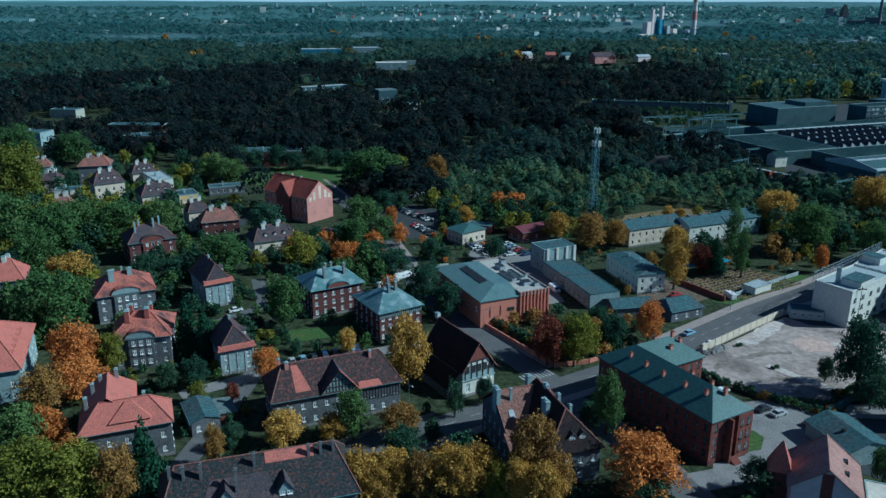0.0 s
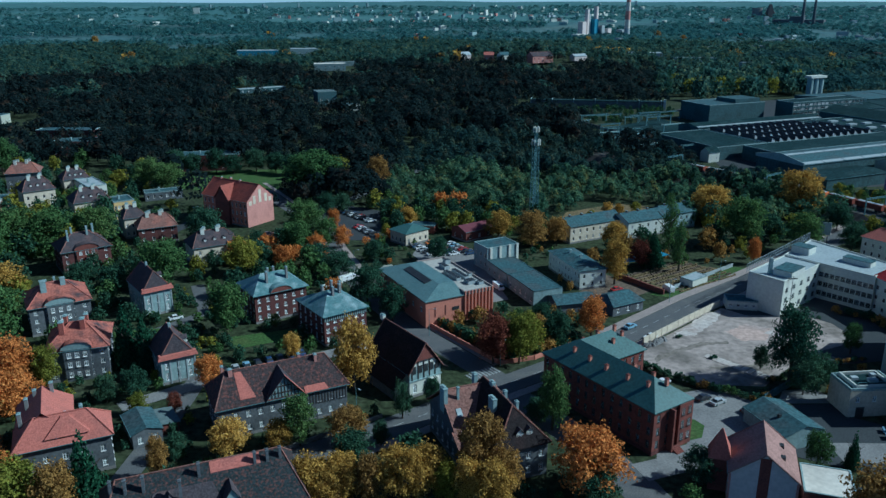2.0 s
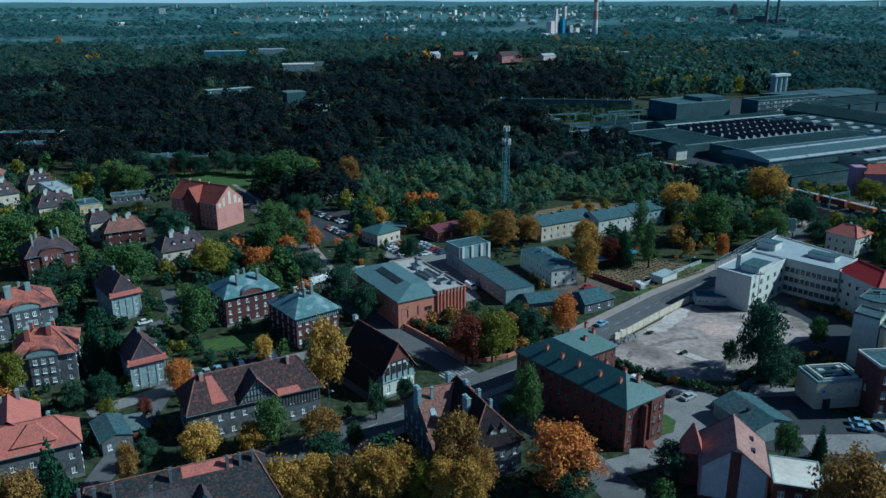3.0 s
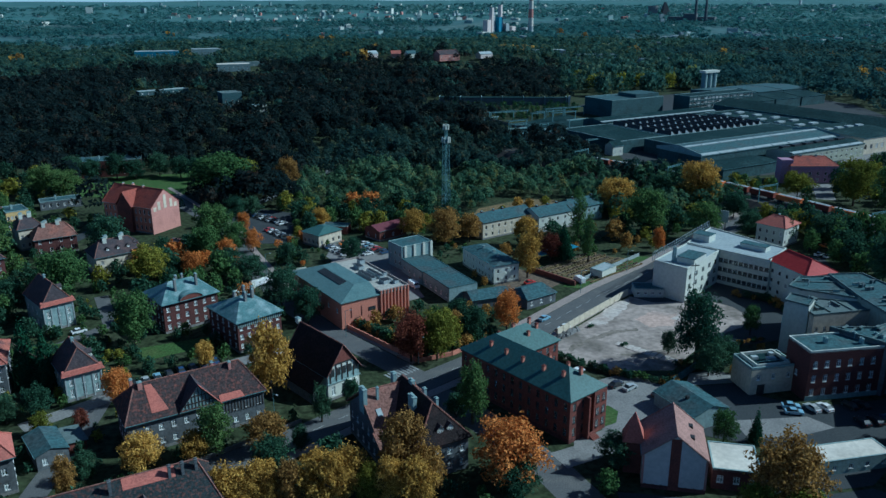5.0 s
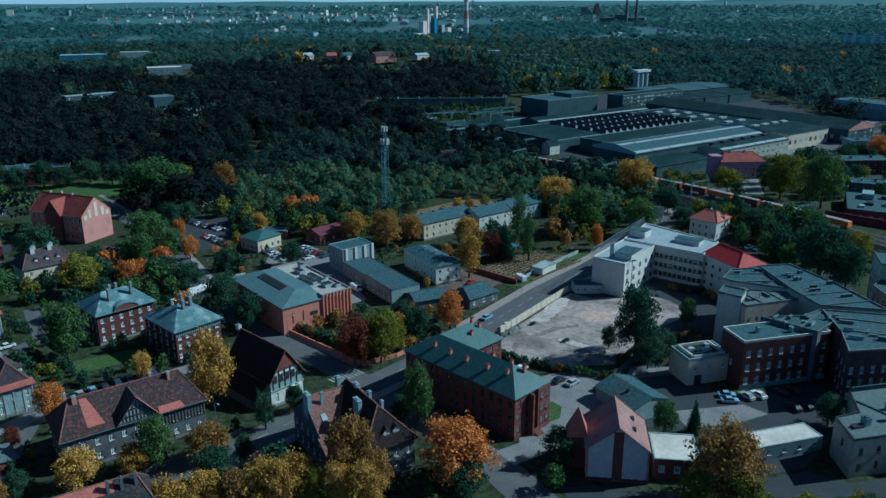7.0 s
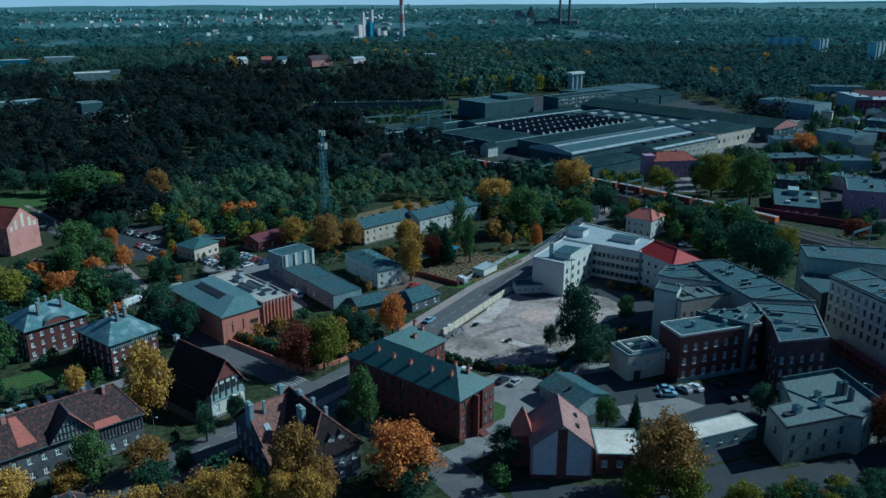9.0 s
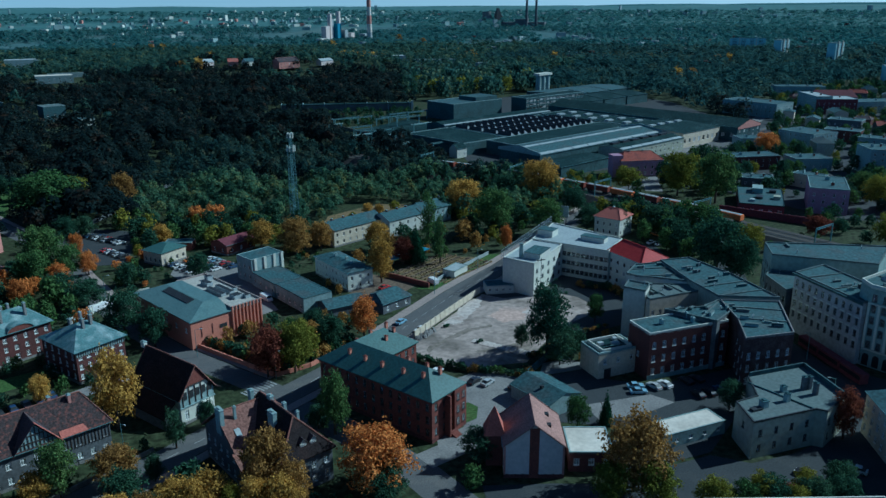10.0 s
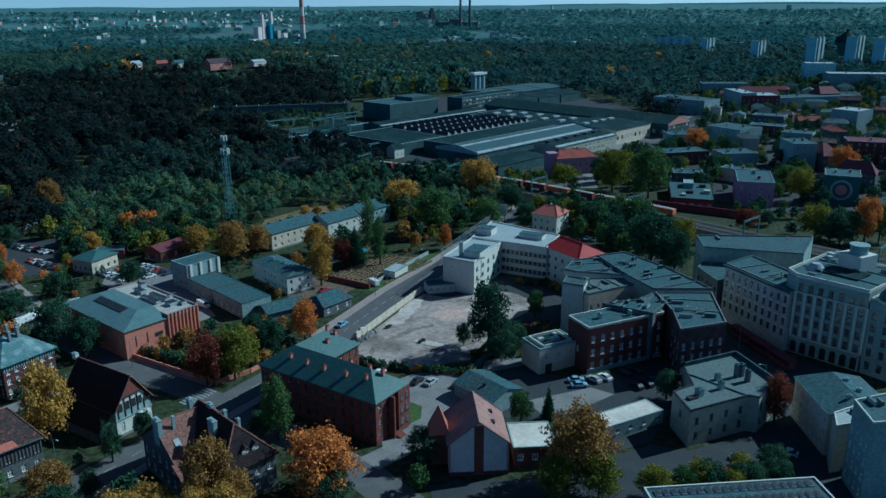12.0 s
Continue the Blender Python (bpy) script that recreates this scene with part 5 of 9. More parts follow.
# dark steep roofs with tall pale chimneys
def steep_roofs():
    ob = house("dark-roofed house with a steep long wing and tall pale chimneys", (13.3, 145.0, 18.0), 13.0, 16.0, 7.6, 6.0, "grey", "browntile",
               [(5, S2), (5, S2), (5, S2), (5, S2)], hips=(0.0, 0.0), over=0.6)
    roof = [c for c in ob.children if c.name.startswith("roof")][0]
    cr = swap(hip_roof(21.9, 13.0, 7.75, 7.0, (5.5, 2.2)), 13.0)
    cr.v = [(x + 4.3, y - 10.9, z) for x, y, z in cr.v]
    wing = part("wing_roof", cr, M["blacktile"], ob)
    caps = Geo()
    k = len(cr.v) - 2
    for p, q in ((k, k + 1), (4, k), (7, k), (5, k + 1), (6, k + 1)):
        caps.rod(Vector(cr.v[p]) + Vector((0, 0, 0.05)), Vector(cr.v[q]) + Vector((0, 0, 0.05)), 0.17, 5)
    part("ridge_tiles", caps, M["browntile"], wing)
    w = Geo()
    wall_ring(ob, w, rect_ring(4.9, -10.3, 16.7, 10.4), 0, 7.7, [(4, S2), (7, S2), None, (4, S2)])
    part("wing_wall", w, M["grey"], ob)
    for x, y, t, u, v in ((0.3, 6.5, 1.2, 0.9, 2.4), (3.4, 6.0, 0.8, 0.5, 0.6), (8.4, -1.0, 0.8, 0.9, 2.4), (11.0, 4.5, 1.4, 0.8, 1.6), (11.8, 0.0, 1.2, 0.7, 0.9), (12.0, -5.0, 1.2, 0.6, 0.8), (9.0, 9.5, 1.4, 0.8, 1.4)):
        chimney(roof, x, y, 9.5, 14.0 + t, u, v, "lightgrey")
    for x in (10.6, 12.9):
        dormer(ob, x, -9.3, 9.2, 1.5, 1.2, 3.0, 0.9, 0, "white", "darktile", 1)
    part("lower_roof", Geo().hull([(-0.5, -3.6, 5.4), (4.4, -3.6, 5.4), (4.4, 0.2, 7.6), (-0.5, 0.2, 7.6)], [(-0.5, -3.6, 5.6), (4.4, -3.6, 5.6), (4.4, 0.2, 7.85), (-0.5, 0.2, 7.85)]), M["browntile"], ob)
    part("lower_wall", Geo().box(0.2, -3.0, 0, 4.9, 0.6, 5.6), M["grey"], ob)
    part("skylight", Geo().hull([(2.0, 2.6, 9.65), (3.2, 2.6, 9.65), (3.2, 4.0, 10.7), (2.0, 4.0, 10.7)], [(2.0, 2.6, 9.85), (3.2, 2.6, 9.85), (3.2, 4.0, 10.9), (2.0, 4.0, 10.9)]), M["feltlight"], roof)
    return ob


steep_roofs()


# white gabled house with a red-brown stripe and a small turret
def striped_house():
    L, W, h = 13.2, 13.5, 7.4
    ob = house("white-rendered gabled house with a dark red stripe and turret", (64.8, 126.6, -23.0), L, W, h, 5.2, "whitepaint", "fadedtile",
               [None, (4, [1.3, 4.4], 1.0, 1.5), None, (3, [1.3, 4.4], 1.0, 1.5)], hips=(0, 0), axis="y", over=0.4, plinth=False)
    part("stripe", Geo().box(5.6, 0.3, 0, 7.6, 0.4, h + 4.3), M["brick"], ob, "dark red brick stripe up the gable")
    part("brick_base", Geo().box(0.3, 0.28, 0, 5.6, 0.4, 0.9).box(7.6, 0.28, 0, L - 0.3, 0.4, 0.9), M["darkbrick"], ob)
    for x in (0.28, L - 0.7):
        part("quoin", Geo().box(x, 0.27, 0.9, x + 0.42, 0.4, h), M["pinkwall"], ob)
    roof = [c for c in ob.children if c.name.startswith("roof")][0]
    for y in (4, 8.5):
        part("roof_hatch", Geo().box(9.4, y, 9.6, 10.4, y + 1.2, 10.4), M["darkmetal"], roof)
    t = part("turret", Geo().box(-3.2, 5.0, 0, 0.45, 9.0, 7.4), M["brick"], ob)
    part("spire", Geo().hull([(-3.7, 4.5, 7.4), (0.9, 4.5, 7.4), (0.9, 9.5, 7.4), (-3.7, 9.5, 7.4)], [(-1.5, 6.9, 13.2), (-1.3, 6.9, 13.2), (-1.3, 7.1, 13.2), (-1.5, 7.1, 13.2)]), M["tile"], t, "pointed red tiled spire")
    for k in range(8):
        part("tooth_course", Geo().box(0.9 + k * 1.6, 0.22, 0.9, 1.3 + k * 1.6, 0.3, 1.1), M["darkbrick"], ob)
    return ob


striped_house()
flat_block("low brick annexe with a white flat roof", (79.0, 123.6, -23), rect_ring(0, 0, 9.5, 10.5), 4.6, "darkbrick", "whiteroof", [(3, [1.6], 1.2, 1.6), None, None, None], 0.15, name="annexe", category="annexe")
flat_block("long low shed with a white sheet roof", (96.5, 122.6, 1.0), rect_ring(0, 0, 23.6, 6.2), 3.4, "lightgrey", "whiteroof", [(6, [1.2], 1.0, 1.0), None, None, None], 0.1, name="shed", category="shed")
ws = house("grey workshop with a dark green roof and a skylight band", (86.0, 144.0, 14.0), 11.0, 14.5, 3.6, 1.8, "lightgrey", "felt", [None, (3, [1.2])], hips=(0, 0), axis="y", over=0.3, name="workshop", category="shed", plinth=False)
for k in range(6):      # glazed strip on the slope to the court
    y = 0.8 + k * 2.2
    part("skylight", Geo().hull([(7.6, y, 4.45), (10.2, y, 3.6), (10.2, y + 2.0, 3.6), (7.6, y + 2.0, 4.45)], [(7.6, y, 4.75), (10.2, y, 3.92), (10.2, y + 2.0, 3.92), (7.6, y + 2.0, 4.75)]), M["feltlight"], ws)
part("roof_vent", Geo().box(3.0, 6.0, 4.4, 3.7, 6.7, 5.5), M["darkmetal"], ws)
# gatehouse
gh = flat_block("cream gatehouse with a railed roof terrace", (108.2, 157.5, 1.0), rect_ring(0, 0, 12.5, 8.5), 7.0, "cream", "felt", [(3, [3.9], 1.0, 1.5), (1, [3.6]), None, None], 0.5)
tf = part("terrace_floor", Geo().box(2.0, 1.0, 7.0, 10.5, 7.6, 7.25), M["darkfelt"], gh)
for x0, y0, x1, y1 in ((1.6, 0.6, 10.9, 0.95), (1.6, 7.65, 10.9, 8.0), (1.6, 0.96, 1.95, 7.64), (10.55, 0.96, 10.9, 7.64)):
    part("terrace_wall", Geo().box(x0, y0, 7.0, x1, y1, 7.95), M["white"], tf)
for x in (2.0, 4.2, 6.3, 8.4, 10.5):
    part("rail_post", Geo().rod((x, 0.75, 7.95), (x, 0.75, 8.7), 0.05, 5), M["steel"], tf)
part("rail", Geo().rod((1.8, 0.75, 8.68), (10.7, 0.75, 8.68), 0.05, 5), M["steel"], tf)
for x, y, w, d in ((3.0, 4.5, 1.6, 1.2), (6.5, 3.0, 2.2, 1.4), (8.6, 5.6, 1.2, 1.2)):
    part("roof_unit", Geo().box(x, y, 7.25, x + w, y + d, 8.0), M["feltlight"], tf)
part("gateway", Geo().tube(3.0, 0.5, 0, 2.6, 1.2, 1.2, 10), M["darkmetal"], gh)
# brick tenement
bt = flat_block("four-storey dark red brick tenement with white windows", (119.8, 152.0, -1.5), rect_ring(0, 0, 25.0, 9.5), 13.0, "darkbrick", "felt",
                [(8, [1.4, 5.0, 8.8], 1.15, 1.9), (2, [1.4, 5.0, 8.8]), None, (1, [5.0])], 0.5, coping="white", name="tenement", category="tenement")
part("plinth", Geo().box(-0.05, -0.05, 0, 25.05, 0.0, 1.3), M["lightgrey"], bt)
for x, y in ((7, 5), (15.5, 3), (16, 6.5), (21, 5)):
    chimney(bt, x, y, 12.9, 14.4, 0.6, 1.2, "lightgrey")

# ---- tenements round the courtyard ----
def tenement(label, ring, h, wall, roof="felt", wins=(), rim=0.4, vents=3, seed=1, coping="midfelt", win=(1.0, 1.6), group="courtyard tenements", dark=False):
    ob = flat_block(label, (0, 0, 0), ring, h, wall, roof, wins, rim, win, "tenement", "tenement", group, coping, dark=dark)
    rng = random.Random(seed)
    n = len(ring)
    cx, cy = sum(p[0] for p in ring) / n, sum(p[1] for p in ring) / n
    edges = [((Vector(q) - Vector(p)).length, math.degrees(math.atan2(q[1] - p[1], q[0] - p[0]))) for p, q in zip(ring, ring[1:] + ring[:1])]
    turn = max(edges)[1]
    for k in range(vents):
        p = ring[rng.randrange(n)]
        f = rng.uniform(0.1, 0.72)
        x, y = cx + (p[0] - cx) * f, cy + (p[1] - cy) * f
        if rng.random() < 0.7:      # low brick vent stacks in a line across the roof
            a, tall = rng.uniform(1.4, 3.6), rng.uniform(0.5, 1.2)
            st = part("roof_vent", Geo().box(-a / 2, -0.28, 0, a / 2, 0.28, tall), M[rng.choice(["lightgrey", "grey", "felt"])], ob, at=pose(x, y, h - 0.05, 0, 0, turn + 90))
            part("cap", Geo().box(-a / 2 - 0.06, -0.34, tall, a / 2 + 0.06, 0.34, tall + 0.1), M["midfelt"], st)
        else:
            part("vent_pipe", Geo().tube(0, 0, 0, rng.uniform(0.6, 1.1), 0.16, 0.16, 8).tube(0, 0, 1.1, 1.25, 0.24, 0.2, 8), M["feltlight"], ob, at=pose(x, y, h - 0.05))
    if vents > 4:      # low fire walls divide the roof
        for f in (0.33, 0.7):
            k = [e[0] for e in edges].index(max(edges)[0])
            p = Vector(ring[k]).lerp(Vector(ring[(k + 1) % n]), f)
            d = Vector((-math.sin(radians(turn)), math.cos(radians(turn))))
            far = 2.0
            while far < 40 and in_ring(ring, p.x + d.x * (far + 0.8), p.y + d.y * (far + 0.8)):
                far += 0.5
            part("fire_wall", Geo().box(0.4, -0.18, 0, far - 0.2, 0.18, 0.3), M["midfelt"], ob, at=pose(p.x, p.y, h, 0, 0, turn + 90))
    return ob


def in_ring(ring, x, y):
    hit = False
    for (xa, ya), (xb, yb) in zip(ring, ring[1:] + ring[:1]):
        if (ya > y) != (yb > y) and x < (xb - xa) * (y - ya) / (yb - ya) + xa:
            hit = not hit
    return hit


F4, F5 = [1.5, 4.9, 8.3, 11.4], [1.5, 4.9, 8.2, 11.5, 14.6]
tenement("pale street tenement row under patched felt roofs", [(151, 163), (166, 155), (167.5, 176), (166.5, 194.5), (156, 196), (152, 176)], 15.2, "palewall", "felt",
         [None, (8, F4[:3]), (8, F4), (4, F4), (4, F4), None], vents=14, seed=3)
tenement("tall narrow white tenement end with a blank wall", [(130.6, 179.6), (134.4, 174.2), (139.2, 178.6), (135.4, 184)], 15.2, "white", "felt", [None, None, None, None], vents=1, seed=5)
bw = tenement("cream courtyard wing with balconies and a felt roof", [(134.5, 171.9), (152.6, 172.2), (152.2, 178), (141, 184), (135.6, 184.4), (139.4, 178.5), (134.6, 174)], 13.4, "cream", "midfelt",
              [(7, F4[:3]), None, None, None, None, None, None], vents=7, seed=15)
for z in (4.6, 8.0):
    bc = part("balcony", Geo().box(136.2, 170.7, z - 0.2, 138.8, 171.88, z), M["concrete"], bw)
    part("balcony_rail", Geo().box(136.2, 170.7, z, 138.8, 170.78, z + 1.0), M["darkmetal"], bc)
tenement("low white courtyard wing of a tenement", [(139.5, 191), (141, 187.6), (152.2, 178), (157, 195.5), (147, 197)], 14.6, "white", "felt", [None, None, None, None, (3, F4)], vents=5, seed=6)
tenement("courtyard wing with a grey felt roof", [(132.5, 163), (140, 150.5), (151, 156), (150.8, 162.8), (143.4, 160.4)], 14.0, "grey", "felt", [(4, F4[:3]), None, None, None, None], vents=7, seed=7)
tenement("dark corner tenement at the end of the street", [(138.5, 138.4), (152.5, 136.4), (165.6, 154.6), (151.2, 162.4), (145.6, 149)], 14.2, "sootbrick", "felt",
         [(5, F4[:3], 1.0, 1.9), (6, F4[:3], 1.0, 1.9), None, None, (3, F4[:3])], vents=11, seed=8, coping="concrete")
# white houses here toned down: cloud shade put into wall and roof colours
tw = tenement("white-rendered house with a pale felt roof and chimneys", [(117.6, 112.4), (134.5, 111.6), (136, 109.8), (145.5, 113.5), (149, 129.2), (132.2, 130.2), (127, 121.5), (120.6, 121.2)], 9.0, "palewall", "midfelt",
              [(4, [1.6, 5.2], 1.0, 1.7), None, (3, [1.6, 5.2], 1.0, 1.7), (3, [1.6, 5.2]), (4, [1.6, 5.2]), None, None, (1, [5.2])], rim=0.25, vents=0, coping="darkmetal", dark=True)
for x, y, z, w, d, mt in ((139.3, 119.9, 12.2, 0.9, 1.0, "grey"), (140.6, 119.6, 12.2, 0.9, 1.0, "grey"), (139.7, 116.9, 12.0, 0.7, 1.2, "grey"), (134.2, 120.9, 10.4, 1.2, 1.0, "lightgrey"), (131.3, 117.0, 11.0, 1.1, 1.1, "lightgrey"), (124.6, 117.0, 10.6, 1.4, 1.6, "lightgrey")):
    chimney(tw, x, y, 8.9, z, w, d, mt, "felt")
part("roof_hatch", Geo().box(120.8, 115.9, 9.0, 123.4, 117.2, 9.5), M["darkmetal"], tw)
part("roof_step", Geo().hull([(129.6, 127.2, 9.0), (129.9, 127.0, 9.0), (134.2, 112.0, 9.0), (133.9, 112.0, 9.0)], [(129.6, 127.2, 9.3), (129.9, 127.0, 9.3), (134.2, 112.0, 9.3), (133.9, 112.0, 9.3)]), M["felt"], tw)
for a, b in (((132.4, 129.8), (148.6, 128.9)), ((148.6, 128.9), (145.2, 113.8))):
    d_ = (Vector(b) - Vector(a)).normalized() * 0.2
    part("fire_wall", Geo().prism([(a[0] + d_.y, a[1] - d_.x), (b[0] + d_.y, b[1] - d_.x), (b[0] - d_.y, b[1] + d_.x), (a[0] - d_.y, a[1] + d_.x)][::-1], 9.0, 10.1), M["slatewall"], tw)
house("pale rendered house with a grey felt roof and chimneys", (149.5, 112.0, -118.0), 18.0, 15.5, 10.2, 2.2, "cream", "felt", [(6, [1.4, 4.4, 7.4]), (4, S3), None, (4, [1.4, 4.4, 7.4])], hips=(2, 4), over=0.3,
      chimneys=[(6, 9, 0.4), (11, 9.5, 0.4), (14, 6, 0.4)], plinth=False)
tenement("tall white tenement with a felt roof", [(132.6, 81.0), (150, 74), (156, 86), (137.5, 88.6)], 18.0, "lightgrey", "felt", [None, None, None, (4, F4)], vents=2, seed=9, coping="white")
tenement("white side wing of a tenement", [(136.8, 91), (152, 88), (156, 95), (141.2, 95)], 11.0, "cream", "feltlight", [None, None, None, (1, [7.5])], vents=1, seed=12, coping="white")


# tall white town houses along the street
def town_row():
    a = tenement("grey-white tenement row with ornate window bands", [(177.6, 138.0), (190.5, 138.8), (193.5, 165.8), (180.2, 164.0)], 18.0, "rosegrey", "felt",
                 [None, None, (3, F5), (10, [4.6, 7.9, 11.2, 14.4], 1.1, 1.9)], vents=10, seed=21, group="town houses", dark=True)
    for k in range(10):      # pale hoods over the windows of each storey
        t = (k + 0.5) / 10
        for z in (6.7, 10.0, 13.3):
            part("window_hood", Geo().box(-0.85, -0.28, 0, 0.85, 0.0, 0.22), M["white"], a, at=pose(180.2 - 2.6 * t, 164.0 - 26.0 * t, z, 0, 0, -95.7))
    c = Geo()
    c.hull([(177.0, 137.6, 17.4), (177.6, 138.0, 17.4), (180.2, 164.0, 17.4), (179.6, 164.4, 17.4)], [(176.8, 137.6, 18.1), (177.6, 138.0, 18.1), (180.2, 164.0, 18.1), (179.4, 164.4, 18.1)])
    part("cornice", c, M["slatewall"], a)
    b = tenement("tall white palace-like office house with arched ground floor", [(184.6, 119.6), (208, 124), (204, 147), (181.0, 142.2), (179.2, 137.6)], 22.5, "stonegrey", "felt",
                 [None, None, None, (4, F5), (7, [5.4, 9.0, 12.4, 15.6, 18.6], 1.3, 2.1)], rim=0.8, vents=6, seed=22, coping="white", group="town houses", dark=True)
    for z in (4.9, 18.0, 22.4):
        k = Geo().hull([(184.3, 119.0, z), (184.6, 119.6, z), (179.2, 137.6, z), (178.6, 137.3, z)], [(184.2, 119.0, z + 0.35), (184.6, 119.6, z + 0.35), (179.2, 137.6, z + 0.35), (178.5, 137.3, z + 0.35)])
        part("cornice", k, M["white"], b)
    for k in range(8):
        t = k / 7.0
        x, y = 184.5 - 5.3 * t, 119.4 + 18.0 * t
        part("pilaster", Geo().box(-0.12, -0.3, 5.3, 0.12, 0.3, 18.0), M["white"], b, at=pose(x - 0.1, y, 0, 0, 0, 16))
    arch = [(-0.85, 0.4), (0.85, 0.4)] + [(0.85 * math.cos(math.pi * k / 8), 3.0 + 0.85 * math.sin(math.pi * k / 8)) for k in range(9)]
    for k in range(7):      # tall arched shop openings with stone surrounds
        t = (k + 0.5) / 7
        at = pose(179.2 + 5.4 * t, 137.6 - 18.0 * t, 0, 0, 0, -73.3)
        ring_ = part("arch_surround", Geo().hull([(x * 1.25, -0.14, z * 1.04) for x, z in arch], [(x * 1.25, 0.02, z * 1.04) for x, z in arch]), M["stonegrey"], b, at=at)
        part("arched_opening", Geo().hull([(x, -0.18, z) for x, z in arch], [(x, -0.15, z) for x, z in arch]), M["darkroom"], ring_)
    tb = part("roof_tower", Geo().box(196, 131, 22.4, 203, 138, 27.0), M["white"], b)
    part("tower_drum", Geo().tube(199.5, 134.5, 27.0, 29.2, 2.4, 2.4, 16).tube(199.5, 134.5, 29.2, 29.6, 2.7, 2.7, 16), M["lightgrey"], tb)
    part("roof_hood", Geo().tube(189, 139.5, 22.5, 24.2, 2.6, 1.2, 14), M["feltlight"], b)
    for x, y, w in ((205.5, 141, 1.6), (204, 144, 1.2), (201, 143.5, 2.0), (198, 142, 1.4), (206, 136, 1.2)):
        part("roof_unit", Geo().box(x, y, 22.4, x + w, y + w, 23.9), M["feltlight"], b)
    # raised slab whose dark colour stands for the shade in a roof valley
    part("dark_court", Geo().hull([(190, 127, 22.52), (197.5, 128.5, 22.52), (194.5, 140.0, 22.52), (187, 138.5, 22.52)], [(190, 127, 23.0), (197.5, 128.5, 23.0), (194.5, 140, 23.0), (187, 138.5, 23.0)]), M["darkfelt"], b)
    d = tenement("corner house with a green dome above bay windows", [(186.5, 110), (204, 112), (207.8, 123.6), (184.8, 119.2)], 21.0, "stonegrey", "felt",
                 [None, None, None, (3, [1.6, 5.4, 9.0, 12.4, 15.6], 1.3, 2.1)], vents=2, seed=23, coping="white", group="town houses", dark=True)
    cup = Geo()
    prev = 3.4
    for k in range(6):
        z0, z1 = 21.4 + k * 0.7, 21.4 + (k + 1) * 0.7
        r1 = 3.4 * math.cos(math.pi / 2 * (k + 1) / 6.4)
        cup.tube(188.2, 115.5, z0, z1, prev, r1, 18)
        prev = r1
    dm = part("dome", cup, M["verdigris"], d, "green copper dome")
    part("dome_drum", Geo().tube(188.2, 115.5, 20.8, 21.4, 3.6, 3.6, 18), M["white"], dm)
    tenement("large grey hall wall with a felt roof", [(189.3, 182.4), (212, 161.5), (231.5, 173.6), (197, 193.6)], 17.0, "stonegrey", "felt", [None, None, None, (4, [2, 5, 8, 11], 1.2, 1.8)], vents=3, seed=24, group="town houses", dark=True)
    tenement("narrow grey street house", [(179.0, 165.2), (193.4, 166.4), (198.4, 173.3), (189.2, 181.8), (183.5, 178.5)], 12.0, "grey", "felt", [None, None, None, None, (5, [2, 5, 8], 1.1, 1.9)], vents=2, seed=25, group="town houses", dark=True)


town_row()
# tram
tr = thing("tram", "dark red tram on the town street", "tram", pose(171.8, 140.3, 0.06, 0, 0, 78.5))
for k in range(3):
    b = part("tram_body", Geo().box(-13 + k * 8.8, -1.2, 0.5, -4.6 + k * 8.8, 1.2, 3.3), M["wine"], tr)
    part("window_band", Geo().box(-12.7 + k * 8.8, -1.23, 1.6, -4.9 + k * 8.8, 1.23, 2.7), M["darkroom"], b)
    part("bogie", Geo().box(-11 + k * 8.8, -0.9, 0.0, -6.6 + k * 8.8, 0.9, 0.5), M["darkmetal"], tr)

# flat-roofed hall nearest to the camera, with rows of roof lights
hl = flat_block("grey hall roof with rows of glazed skylights", (86.5, 88.5, -21.5), rect_ring(0, -14, 33, 6.2), 9.5, "lightgrey", "felt", [], 0.3, name="hall", category="hall", coping="white")
for r in range(3):
    for k in range(19):
        s = part("skylight", Geo().hull([(-0.55, -0.9, 0), (0.55, -0.9, 0), (0.55, 0.9, 0), (-0.55, 0.9, 0)], [(-0.45, -0.8, 0.3), (0.45, -0.8, 0.3), (0.45, 0.8, 0.5), (-0.45, 0.8, 0.5)]), M["feltlight"], hl, at=pose(2 + k * 1.6, 4.2 - r * 3.2, 9.5))
        part("pane", Geo().hull([(-0.38, -0.7, 0.34), (0.38, -0.7, 0.34), (0.38, 0.7, 0.52), (-0.38, 0.7, 0.52)], [(-0.38, -0.7, 0.38), (0.38, -0.7, 0.38), (0.38, 0.7, 0.56), (-0.38, 0.7, 0.56)]), M["darkmetal"], s)


